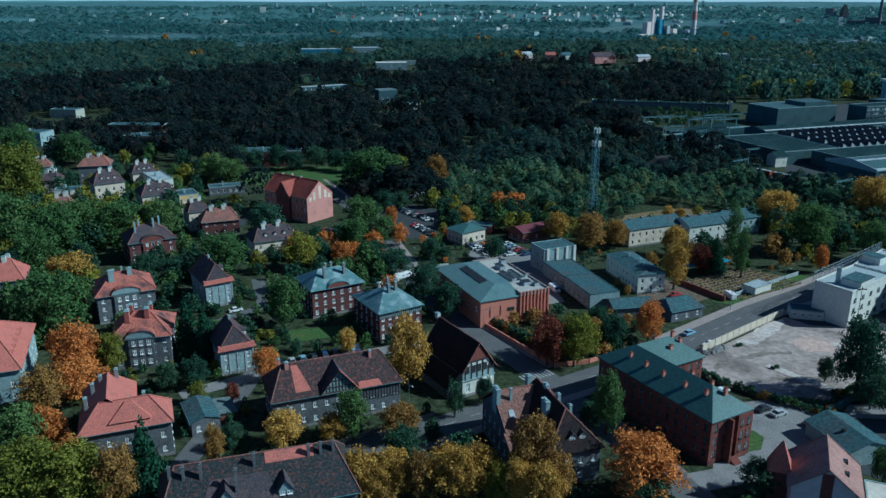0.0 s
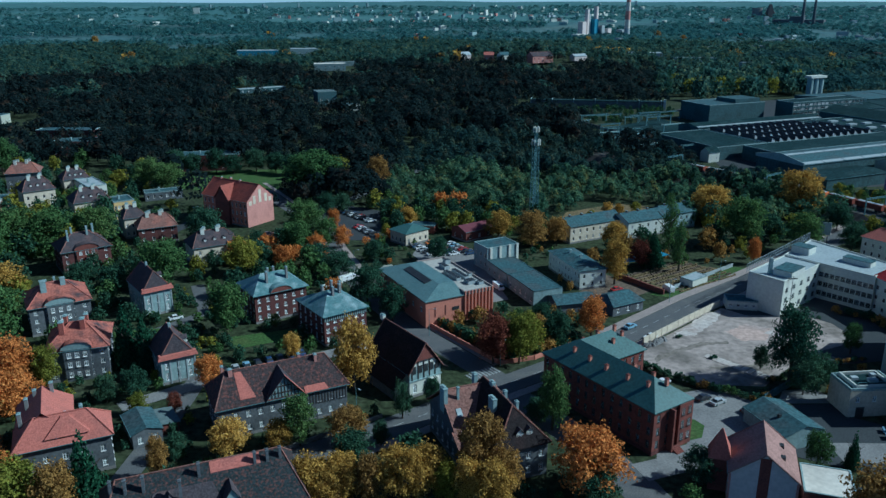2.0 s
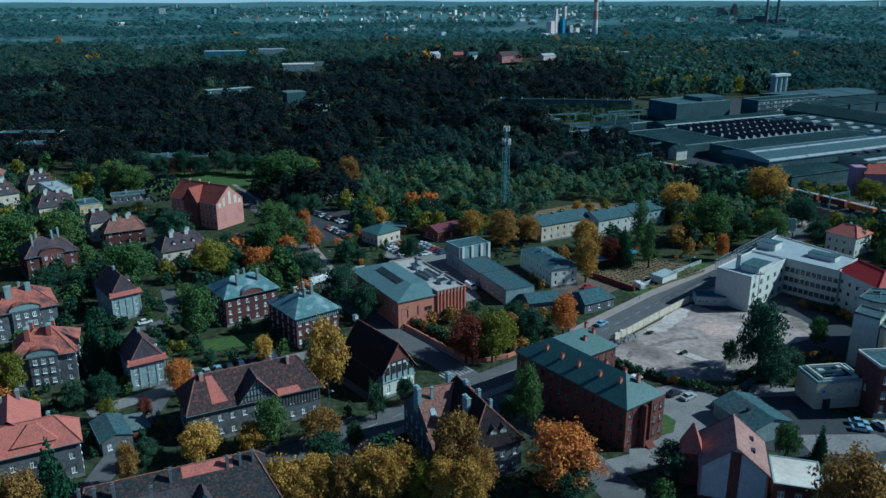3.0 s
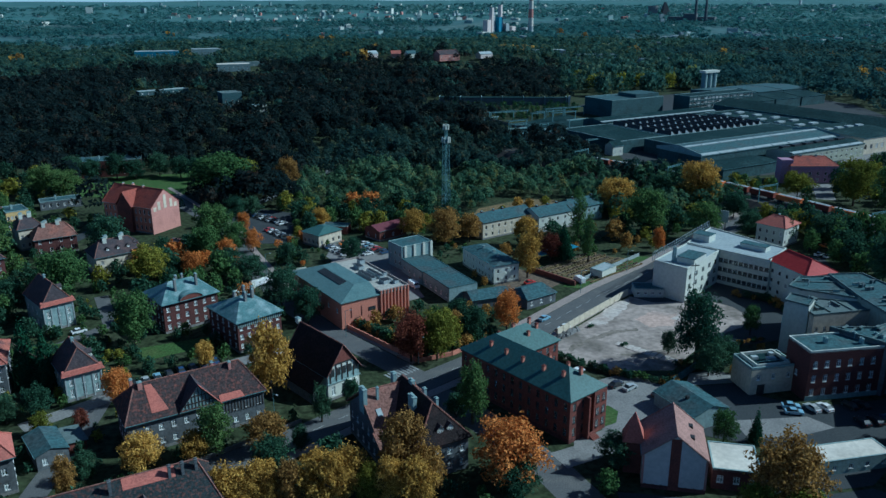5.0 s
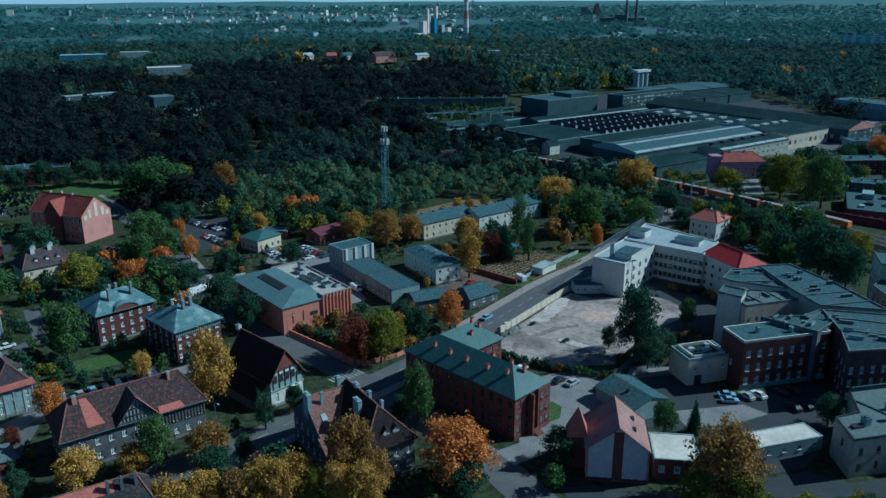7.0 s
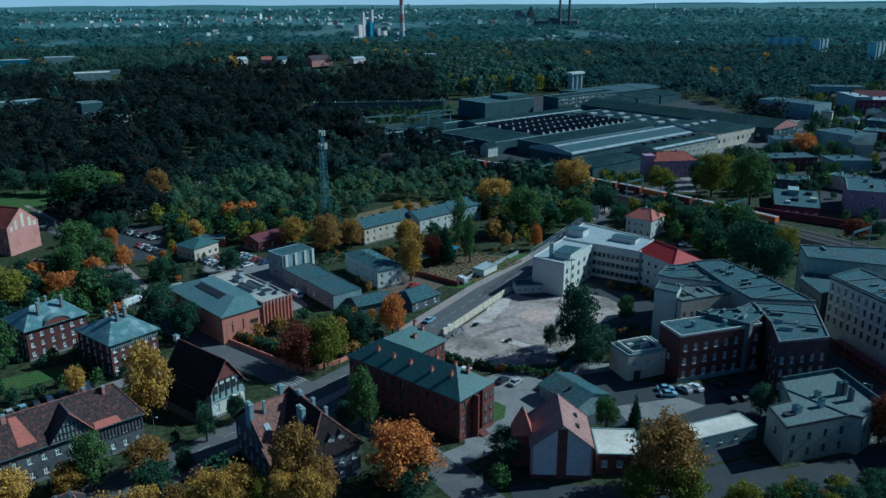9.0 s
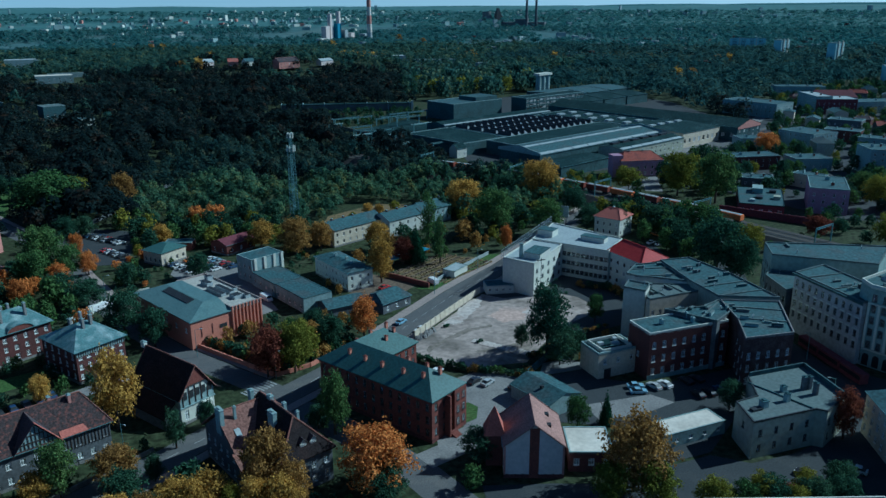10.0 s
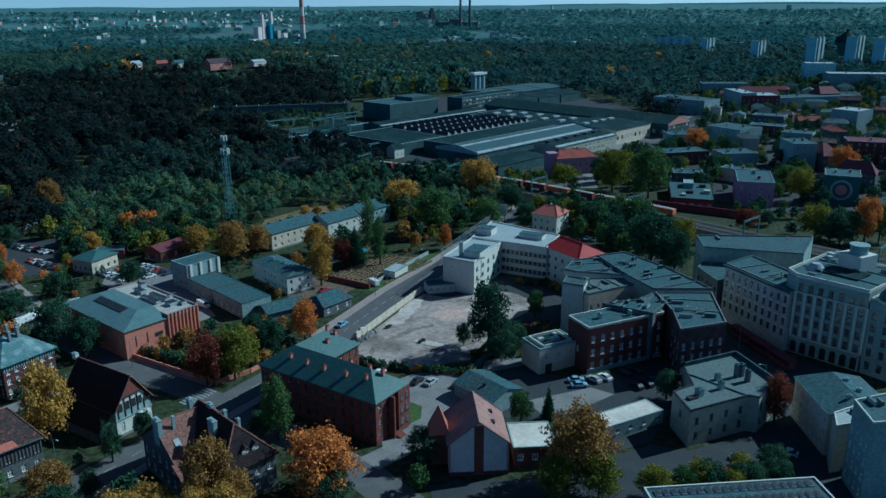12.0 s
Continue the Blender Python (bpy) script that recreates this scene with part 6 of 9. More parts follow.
# ---- white office building along the main road ----
def office():
    ob = thing("office_building", "white three-storey office building with flat roofs", "building", pose(0, 0, 0))
    S = [1.4, 4.6, 7.8]
    g = Geo()
    wall_ring(ob, g, [(115.4, 228.2), (122, 218), (142, 233.6), (135, 243.5)], 0, 11.6, [None, (5, S, 1.9, 1.4), None, (6, S, 1.9, 1.4)], dark=True)
    wall_ring(ob, g, [(135.0, 243.6), (142.1, 233.7), (152.4, 219.6), (165.5, 230.5), (153, 259.5)], 0, 11.8, [None, (10, S, 1.5, 1.5), None, None, (5, S, 1.5, 1.5)], dark=True)
    part("wall", g, M["white"], ob)
    r, c = Geo(), Geo()
    flat_roof(r, c, [(115.4, 228.2), (122, 218), (142, 233.6), (135, 243.5)], 11.6, 0.4)
    flat_roof(r, c, [(135.0, 243.6), (142.1, 233.7), (152.4, 219.6), (165.5, 230.5), (153, 259.5)], 11.8, 0.4)
    part("roof", r, M["feltlight"], ob)
    for k in range(0, len(c.f), 6):
        pg = Geo()
        n = k // 6
        pg.v, pg.f = c.v[8 * n:8 * n + 8], [tuple(i - 8 * n for i in f) for f in c.f[k:k + 6]]
        part("parapet", pg, M["white"], ob)
    for x, y, w, d, hh, rot in ((127.5, 226, 9, 6, 2.0, 38), (143, 246, 6, 5, 2.6, -55), (155, 233, 9, 4, 1.8, -55)):
        u = part("roof_house", Geo().box(-w / 2, -d / 2, 0, w / 2, d / 2, hh), M["white"], ob, at=pose(x, y, 11.6, 0, 0, rot))
        part("roof_house_top", Geo().box(-w / 2 - 0.1, -d / 2 - 0.1, hh, w / 2 + 0.1, d / 2 + 0.1, hh + 0.15), M["felt"], u)
    chimney(ob, 121.5, 226.5, 11.5, 16.5, 1.0, 1.0, "lightgrey")
    part("pole_sign", Geo().tube(125.6, 219.6, 0, 13.0, 0.12, 0.1, 6).box(124.2, 219.5, 12.0, 127.0, 219.7, 12.3), M["darkmetal"], ob)
    # open steel fence along the roof edge by the road
    f, q = Vector((114.6, 228.0)), Vector((152.8, 260.2))
    rail = Geo()
    n = 26
    for k in range(n + 1):
        p = f.lerp(q, k / n)
        rail.box(p.x - 0.06, p.y - 0.06, 11.5, p.x + 0.06, p.y + 0.06, 14.6)
    for z in (12.4, 13.4, 14.5):
        rail.rod((f.x, f.y, z), (q.x, q.y, z), 0.05, 4)
    for k in range(110):
        p = f.lerp(q, k / 110)
        rail.rod((p.x, p.y, 12.0), (p.x, p.y, 14.5), 0.025, 3)
    tagged(part("roof_railing", rail, M["feltlight"], ob), "", "", "", "stuff")
    red = house("white office wing with a crimson sheet-metal roof", (152.8, 221.4, -83.0), 17.5, 12.5, 11.6, 3.4, "white", "crimson", [(5, S, 1.3, 1.5), (3, S), None, None], hips=(1.5, 5.0), over=0.35, name="office_wing", category="building", plinth=False)
    return ob


office()
flat_block("low white gate lodge with a black felt roof", (108.3, 226.0, -14), rect_ring(0, 0, 9.5, 6.0), 3.0, "white", "felt", [(4, [1.0], 1.0, 1.0)], 0.1, name="gate_lodge", category="lodge")
house("white house with a bright red hipped roof", (181.5, 274.5, -60), 12.5, 13.0, 8.0, 3.2, "white", "tile", [(4, S2), (4, S2), None, (4, S2)], hips=4, over=0.5, chimneys=[(6, 7, 0.5)])
bb = thing("billboard", "pale blank billboard on posts", "billboard", pose(168, 281, 0, 0, 0, -40))
part("panel", Geo().box(-4.5, -0.15, 7.5, 4.5, 0.15, 12.5), M["feltlight"], bb)
for x in (-3.5, 3.5):
    part("post", Geo().tube(x, 0.3, 0, 12, 0.2, 0.2, 6), M["darkmetal"], bb)

# ---- sheds and workshops by the brick hall ----
pl = flat_block("grey workshop tower with a flat felt roof and pale pilasters", (32.6, 276.7, -66), rect_ring(0, 0, 9.5, 13.5), 8.8, "lightgrey", "felt", [(3, [1.4, 4.8]), None], 0.2, name="workshop", category="workshop")
for y in (1.5, 5.5, 9.5, 12.8):
    part("pilaster", Geo().box(9.5, y - 0.5, 0, 9.9, y + 0.5, 9.1), M["white"], pl)
flat_block("long low shed with a blue-grey felt roof", (36.2, 266.8, -72.4), rect_ring(0.0, 0, 16.3, 11.0), 4.9, "lightgrey", "felt", [(4, [1.4], 1.2, 1.2)], 0.12, coping="felt", name="shed", category="shed", group="low sheds")
flat_block("long low shed with a blue-green felt roof and pale end wall", (41.4, 251.0, -72.4), rect_ring(0, 0, 18.6, 10.6), 5.1, "lightgrey", "felt", [(5, [1.2], 1.4, 1.4), None], 0.12, coping="felt", name="shed", category="shed", group="low sheds")
wb = house("white two-storey house with a shallow grey roof", (59.2, 270.3, -76.0), 24.8, 10.6, 6.8, 1.3, "white", "felt", [(10, [1.2, 4.0], 0.9, 1.4), (3, [1.2, 4.0], 0.9, 1.4), None, (3, [1.2, 4.0])], hips=(3, 3), over=0.35, chimneys=[(8, 5, 0.8), (14, 6, 0.8), (19, 5, 0.8)])
for i, (at, L) in enumerate((((74.2, 298.4, 23.5), 27.5), ((99.5, 303.0, 23.0), 22.0), ((119.5, 313.5, 23.0), 17.0))):
    house("long grey-white housing block with a dark sheet roof", at, L, 12.5, 7.2, 2.6, "cream" if i == 0 else "white" if i == 1 else "lightgrey", "felt", [(8 if i == 0 else 5, [1.2, 4.2], 0.9, 1.5), (3, [1.2, 4.2]), None, (3, [1.2, 4.2])],
          hips=(0, 0), over=0.35, group="housing blocks", chimneys=[(4, 6.3, 0.5), (10, 6.3, 0.5), (15, 6.3, 0.5)], chim="darkbrick", name="housing_block", category="housing block")
house("pavilion with a blue-grey hipped roof and brick annexe", (1.0, 309.0, -52), 11.0, 13.0, 5.2, 2.0, "cream", "verdigris", [(4, [1.2]), (4, [1.2])], hips=4, over=0.5, name="pavilion", category="pavilion")
house("low brick shed with a red roof", (26.8, 313.0, -58), 10.5, 15.0, 4.2, 1.8, "brick", "wine", [(2, [1.2]), (3, [1.2])], hips=(0, 0), axis="y", over=0.4, name="shed", category="shed")
flat_block("brick garage row with a flat roof", (10.0, 322.0, -20), rect_ring(0, 0, 11, 6), 3.2, "brick", "felt", [], 0.1, name="garage", category="garage")
flat_block("white van-height store with a pale roof beside the road", (104.5, 245.0, 35), rect_ring(0, 0, 9, 5), 2.8, "white", "feltlight", [], 0.1, name="store", category="shed")
house("dark blue-roofed low garage", (70.0, 222.0, 24), 13.0, 11.0, 3.4, 2.2, "grey", "felt", [(3, [1.0])], hips=2.0, over=0.4, name="garage", category="garage", plinth=False)
house("low timber garage with a blue-green roof", (53.0, 226.0, 10), 14.0, 9.0, 3.0, 1.6, "grey", "felt", [], hips=(0, 0), over=0.4, name="garage", category="garage", plinth=False)
gs = house("garden shed with a blue-grey felt roof and a lean-to", (-57.0, 156.0, 28), 7.0, 11.5, 3.3, 1.2, "grey", "felt", [(2, [1.0])], hips=(0, 0), axis="y", over=0.3, name="garden_shed", category="shed", plinth=False)
part("lean_to", Geo().box(7.0, 3.0, 0, 11.0, 10.5, 2.5), M["brick"], gs, "low brick lean-to")
part("lean_to_roof", Geo().hull([(6.8, 2.6, 2.9), (11.4, 2.6, 2.4), (11.4, 10.9, 2.4), (6.8, 10.9, 2.9)], [(6.8, 2.6, 3.05), (11.4, 2.6, 2.55), (11.4, 10.9, 2.55), (6.8, 10.9, 3.05)]), M["midfelt"], gs)
cp = thing("canopy", "blue-edged open canopy over allotment stalls", "canopy", pose(84, 264, 0, 0, 0, 22))
part("canopy_roof", Geo().box(0, 0, 2.9, 24, 4.0, 3.1), M["bluecanopy"], cp)
for k in range(7):
    part("post", Geo().tube(0.5 + k * 3.8, 3.7, 0, 2.9, 0.08, 0.08, 6), M["steel"], cp)
for r in range(12):
    bed = Geo()
    rng = random.Random(40 + r)
    for k in range(40):
        x = k * 0.75 + rng.uniform(-0.2, 0.2)
        bed.box(x, -0.35, 0, x + 0.6, 0.35, rng.uniform(0.2, 0.7))
    ob = tagged(new("vine_bed", bed.mesh("vine_bed", M["straw" if r % 2 else "hedge_soil"])), "low straw-brown row of dry plants on the plot", "plant row", "plot rows", "stuff")
    ob.matrix_basis = pose(86 + r * 1.2, 259 - r * 1.55, 0.02, 0, 0, 30)
plate("plot", [(83, 259), (94.5, 240.5), (126, 262), (112, 272)], 0.05, M["straw"], "dry straw-coloured garden plot", "plot")
plate("plot", [(72, 320), (84, 310), (124, 324), (134, 352), (112, 362), (84, 348)], 0.05, M["straw"], "dry clearing below the young wood", "clearing")
brk = Geo().hull([(81.5, 258.5, 0), (92.5, 240, 0), (93, 240.3, 0), (82, 258.8, 0)], [(81.5, 258.5, 1.8), (92.5, 240, 1.8), (93, 240.3, 1.8), (82, 258.8, 1.8)])
tagged(new("plot_wall", brk.mesh("plot_wall", M["brick"])), "low red brick wall edging the plot", "wall")


# ---- school: red brick with pale gable ----
def school():
    ob = house("red-brick school with a dark red roof and pink gable end", (-82.6, 351.0, -37.5), 28.5, 16.0, 11.2, 6.6, "museum", "redtile", [(11, [1.4, 4.8, 8.2], 1.0, 2.0), None, None, (3, [1.4, 4.8, 8.2])],
               hips=(0, 0), over=0.4, chimneys=[(5, 8, 0.6), (10, 9, 0.8), (17, 8, 0.6)], chim="pinkwall", name="school", category="school")
    L, W, h = 28.5, 16.0, 11.2
    gw = Geo().hull([(L - 0.4, 0.2, 0), (L - 0.4, W - 0.2, 0), (L - 0.4, W - 0.2, h), (L - 0.4, W / 2, h + 6.5), (L - 0.4, 0.2, h)],
                    [(L + 0.1, 0.2, 0), (L + 0.1, W - 0.2, 0), (L + 0.1, W - 0.2, h), (L + 0.1, W / 2, h + 6.8), (L + 0.1, 0.2, h)])
    gb = part("gable_wall", gw, M["pinkwall"], ob, "pale pink brick gable wall")
    for y, z0, z1 in ((2.2, 9.5, 11.4), (4.6, 9.8, 13.4), (8.0, 10.0, 15.8), (11.4, 9.8, 13.4), (13.8, 9.5, 11.4)):
        part("blind_arch", Geo().box(L + 0.1, y - 0.75, z0, L + 0.2, y + 0.75, z1), M["cream"], gb)
    cr = swap(hip_roof(12, 9, h + 0.1, 6.0, (0, 0)), 9)
    cr.v = [(x + 9.5, y - 1.2, z) for x, y, z in cr.v]
    part("cross_roof", cr, M["redtile"], ob)
    part("cross_gable", Geo().hull([(9.9, -0.9, 0), (18.1, -0.9, 0), (18.1, -0.9, h), (14.0, -0.9, h + 5.6), (9.9, -0.9, h)], [(9.9, 0.4, 0), (18.1, 0.4, 0), (18.1, 0.4, h), (14.0, 0.4, h + 5.6), (9.9, 0.4, h)]), M["brick"], ob)
    part("roof_light", Geo().hull([(18.5, 2.6, 12.98), (22.5, 2.6, 12.98), (23.5, 8.2, 16.65), (19.5, 8.2, 16.65)], [(18.5, 2.6, 13.1), (22.5, 2.6, 13.1), (23.5, 8.2, 16.8), (19.5, 8.2, 16.8)]), M["tile"], ob, "bright patch of new roof tiles")
    return ob


school()

# ---- cluster of older houses beyond the tree row ----
CL = [
    ((-194, 408, 14), 16.5, 14, 10, 4.5, "grey", "oldtile"), ((-170, 372, 35), 15, 13, 8.5, 5.5, "cream", "darktile"), ((-138, 348, 32), 16.5, 15, 8.5, 5.0, "cream", "darktile"),
    ((-160, 395, 32), 13, 12, 9, 4.5, "cream", "darktile"), ((-204, 388, 8), 9, 9, 7, 4, "cream", "darktile"), ((-172, 331, 20), 10, 12, 7, 5, "grey", "oldtile"),
    ((-150, 232, 20), 16, 14, 8.5, 5.5, "grey", "tile"), ((-100, 311, 22), 16, 12, 6.5, 4.5, "darkbrick", "oldtile"), ((-71, 280, 28), 18, 13, 7.5, 4.5, "cream", "darktile"), ((-108, 320, 30), 10, 12, 8.5, 4, "cream", "darktile"),
    ((-214, 372, 14), 8, 9, 6, 4, "grey", "tile"), ((-226, 420, 16), 11, 10, 7, 4, "lightgrey", "oldtile"), ((-178, 352, 20), 9, 8, 5, 3, "brick", "oldtile"), ((-215, 335, 20), 14, 12, 8, 5, "grey", "tile"),
]
for i, (at, L, W, h, rs, wl_, rf_) in enumerate(CL):
    mansard = rf_ == "darktile"
    ob = house({"oldtile": "old house under a worn reddish tile roof", "darktile": "cream old house under a dark tile roof with small dormers", "tile": "old house under a red tile roof"}[rf_], at, L, W, h, rs, wl_, rf_ if rf_ != "oldtile" else "browntile",
               [(4, S2), (3, S2), None, (3, S2)], hips=W * 0.3, chimneys=[(L * f, W * g, 1.2, 1.3, 0.9) for f, g in ((0.3, 0.42), (0.36, 0.58), (0.62, 0.45), (0.68, 0.6))], group="old quarter houses", chim="white")
    if mansard and L > 12:
        for k in range(3):
            dormer(ob, L * (0.3 + 0.2 * k), W * 0.17, h + rs * 0.36, 1.0, 0.7, 1.8, 0.35, 0, "white", "darktile", 1)
            dormer(ob, L - W * 0.12, W * (0.3 + 0.2 * k), h + rs * 0.42, 1.0, 0.7, 1.6, 0.35, 90, "white", "darktile", 1)
for at, ring, h, wl_ in (((-143, 380, 35), rect_ring(0, 0, 9, 22), 9, "white"), ((-193, 378, 12), rect_ring(0, 0, 12, 7), 4.5, "cream"), ((-122, 352, 30), rect_ring(0, 0, 9, 12), 8, "yellow"),
                         ((-292, 528, -12), rect_ring(0, 0, 22, 14), 9, "lightgrey"), ((-328, 656, -10), rect_ring(0, 0, 24, 12), 7, "palewall"), ((-240, 560, -5), rect_ring(0, 0, 40, 12), 9, "darkbrick"),
                         ((-122, 455, 6), rect_ring(0, 0, 38, 14), 9, "darkbrick"), ((-210, 510, 6), rect_ring(0, 0, 25, 14), 9, "darkbrick"), ((-118, 385, 20), rect_ring(0, 0, 18, 8), 4, "grey")):
    b = flat_block("flat-roofed older block among trees", at, ring, h, wl_, "feltlight" if wl_ == "white" else "felt", [(6, S2 if h > 7 else [1.2]), (3, S2 if h > 7 else [1.2]), None, None], 0.3, group="old quarter blocks")
    chimney(b, ring[1][0] * 0.4, ring[2][1] * 0.5, h, h + 1.6, 0.8, 1.6, "lightgrey")

# ---- lattice radio mast ----
def mast():
    ob = thing("radio_mast", "tall grey steel lattice radio mast with antennas", "mast", pose(66.2, 335.5, 0, 0, 0, 20))
    H, N = 40.6, 35.1
    half = lambda z: 1.45 - 0.45 * z / N if z <= N else 0.48
    for sx, sy in ((-1, -1), (1, -1), (1, 1), (-1, 1)):
        part("leg", Geo().rod((sx * half(0), sy * half(0), 0), (sx * half(N), sy * half(N), N), 0.13, 6), M["steel"], ob)
        part("upper_leg", Geo().rod((sx * 0.48, sy * 0.48, N - 0.5), (sx * 0.48, sy * 0.48, H + 1.4), 0.12, 6), M["steel"], ob)
    g = Geo()
    for k in range(20):
        z0, z1 = (N * k / 16, N * (k + 1) / 16) if k < 16 else (N + 0.01 + (H - N) * (k - 16) / 4, N + 0.01 + (H - N) * (k - 15) / 4)
        a, b = half(z0), half(z1)
        c0, c1 = [(-a, -a), (a, -a), (a, a), (-a, a)], [(-b, -b), (b, -b), (b, b), (-b, b)]
        for i in range(4):
            j = (i + 1) % 4
            g.rod((*c0[i], z0), (*c1[j], z1), 0.04, 4).rod((*c0[j], z0), (*c1[i], z1), 0.04, 4).rod((*c1[i], z1), (*c1[j], z1), 0.045, 4)
    tagged(part("bracing", g, M["steel"], ob), "", "", "", "stuff")
    # antenna rings: a wide one at the shoulder, a tight one on top
    for z, r, m, w, up in ((34.7, 1.75, 7, 0.24, 2.0), (H - 0.1, 1.15, 5, 0.26, 1.7)):
        pf = part("platform", Geo().tube(0, 0, z, z + 0.15, r, r, 14).tube(0, 0, z + 1.1, z + 1.18, r, r, 14), M["steel"], ob)
        for k in range(m):
            t = 2 * math.pi * (k + 0.3) / m
            x, y = r * math.cos(t), r * math.sin(t)
            part("antenna", Geo().box(x - w, y - w, z - 0.5, x + w, y + w, z + up), M["white"], pf)
    part("ladder", Geo().box(-0.2, -0.05, 0, -0.15, 0.0, H).box(0.15, -0.05, 0, 0.2, 0, H), M["steel"], ob)
    part("equipment_cabinet", Geo().box(2.2, -1, 0, 4.0, 0.4, 1.9), M["feltlight"], ob)
    part("footing", Geo().box(-2.2, -2.2, 0, 2.2, 2.2, 0.3), M["concrete"], ob)


mast()

# ---- railway embankment with a goods train ----
RAIL = [(115, 498), (163, 421), (196, 368), (216, 321), (231, 278), (241, 244), (251, 206), (264, 163), (287, 105)]
def embankment():
    g = Geo()
    prof = [(-13, 0), (-6.5, 4.2), (6.5, 4.2), (13, 0)]
    rows = []
    for i, p in enumerate(RAIL):
        a, b = Vector(RAIL[max(0, i - 1)]), Vector(RAIL[min(len(RAIL) - 1, i + 1)])
        d = (b - a).normalized()
        rows.append([(p[0] - d.y * q, p[1] + d.x * q, z - 0.02) for q, z in prof])
    for r, s in zip(rows, rows[1:]):
        for k in range(3):
            g.poly(r[k], s[k], s[k + 1], r[k + 1])
    slab("embankment", g, M["ballast"], "gravel railway embankment with weeds", "embankment")
    for off in (-4.0, -2.5, 1.5, 3.0):
        rl = Geo()
        pts = shifted(RAIL, off)
        for a, b in zip(pts, pts[1:]):
            rl.rod((*a, 4.3), (*b, 4.3), 0.08, 4)
        tagged(new("rail", rl.mesh("rail", M["steel"])), "worn steel rail on ballast", "rail", "rails", "structure")
    # retaining wall and bridge girders over the road
    strip("bridge_deck", [(216, 313), (227, 287)], 12.5, 4.25, M["darkmetal"], "dark steel railway bridge over the road", "bridge", 1.4)
embankment()


def along(s):
    """A place on the railway and its heading, s metres from its far end."""
    for a, b in zip(RAIL, RAIL[1:]):
        a, b = Vector(a), Vector(b)
        if s <= (b - a).length:
            p = a.lerp(b, s / (b - a).length)
            return p, math.degrees(math.atan2(b.y - a.y, b.x - a.x))
        s -= (b - a).length
    return b, 0


def wagon(material, label):
    ob = thing("goods_wagon", label, "wagon", group="goods train")
    side = [(-6.4, -1.45)]      # outline of the ribbed side
    for k in range(9):
        x = -6.2 + k * 1.55
        side += [(x - 0.07, -1.45), (x - 0.07, -1.53), (x + 0.07, -1.53), (x + 0.07, -1.45)]
    side.append((6.4, -1.45))
    body = Geo().prism(side + [(-x, -y) for x, y in side], 1.2, 3.6)
    b = part("body", body, M[material], ob)
    part("load", Geo().hull([(-6.2, -1.3, 3.5), (6.2, -1.3, 3.5), (6.2, 1.3, 3.5), (-6.2, 1.3, 3.5)], [(-5.6, -0.7, 3.8), (5.6, -0.7, 3.8), (5.6, 0.7, 3.8), (-5.6, 0.7, 3.8)]), M["feltlight"], b)
    for x in (-4.4, 4.4):
        bg = part("bogie", Geo().box(x - 1.3, -1.0, 0.4, x + 1.3, 1.0, 1.2), M["darkmetal"], ob)
        for dx in (-0.9, 0.9):
            w = Geo().rod((x + dx, -0.85, 0.46), (x + dx, 0.85, 0.46), 0.46, 10)
            part("wheelset", w, M["darkmetal"], bg)
    return ob


wg = [wagon("orange", "orange open goods wagon of a train"), wagon("rust", "rusty red open goods wagon of a train")]
s0 = 101.6
for k in range(13):
    p, hd = along(s0 + k * 14.2)
    m = pose(p.x + 2.2 * math.sin(radians(hd)) * -1, p.y + 2.2 * math.cos(radians(hd)), 4.32, 0, 0, hd)
    src = wg[0 if k in (1, 5, 8, 10, 12) else 1]
    if k in (0, 1):
        wg[1 - k].matrix_basis = m
    else:
        copy_thing(src, m)
for k, s in enumerate((90, 150, 205, 260, 315, 365)):
    p, hd = along(s)
    g = thing("catenary_gantry", "grey steel catenary gantry across the tracks", "gantry", pose(p.x, p.y, 4.1, 0, 0, hd), "gantries")
    for y in (-6.2, 6.2):
        part("post", Geo().box(-0.2, y - 0.2, 0, 0.2, y + 0.2, 7.6), M["steel"], g)
    b = Geo().box(-0.15, -6.4, 7.3, 0.15, 6.4, 7.5).box(-0.15, -6.4, 6.7, 0.15, 6.4, 6.85)
    for j in range(12):
        b.rod((0, -6.2 + j, 6.8), (0, -5.7 + j, 7.4), 0.05, 4)
    part("beam", b, M["steel"], g)


# ---- factory halls ----
# the factory's cloud shade is painted through slatewall and darkfelt
FX = pose(221.5, 404.5, 0, 0, 0, 19.6)
def fac(label, x, y, L, W, h, roof="darkfelt", wall="slatewall", rs=0.0, name="factory_hall", wins=()):
    p = FX @ Vector((x, y, 0))
    if rs:
        return house(label, (p.x, p.y, 19.6), L, W, h, rs, wall, roof, wins, hips=(0, 0), over=0.3, name=name, category="factory hall", group="factory halls", plinth=False)
    return flat_block(label, (p.x, p.y, 19.6), rect_ring(0, 0, L, W), h, wall, roof, wins, 0.3, name=name, category="factory hall", group="factory halls")


def roof_strip(ob, x0, y0, z0, x1, y1, z1, w, material, nm="light_band"):
    part(nm, Geo().hull([(x0, y0, z0), (x1, y0, z0), (x1, y1, z1), (x0, y1, z1)], [(x0, y0, z0 + 0.25), (x1, y0, z0 + 0.25), (x1, y1, z1 + 0.25), (x0, y1, z1 + 0.25)]), M[material], ob)


h1 = fac("long factory hall with pale roof light bands", 3, -5, 126, 34, 9, "felt", "slatewall", 3.0)
for k in range(8):
    x = 1 + k * 15.4
    roof_strip(h1, x, 0.3, 9.25, x + 14.6, 3.0, 9.78, 1, "feltlight")
    roof_strip(h1, x, 14.2, 11.72, x + 14.6, 16.2, 12.05, 1, "feltlight")
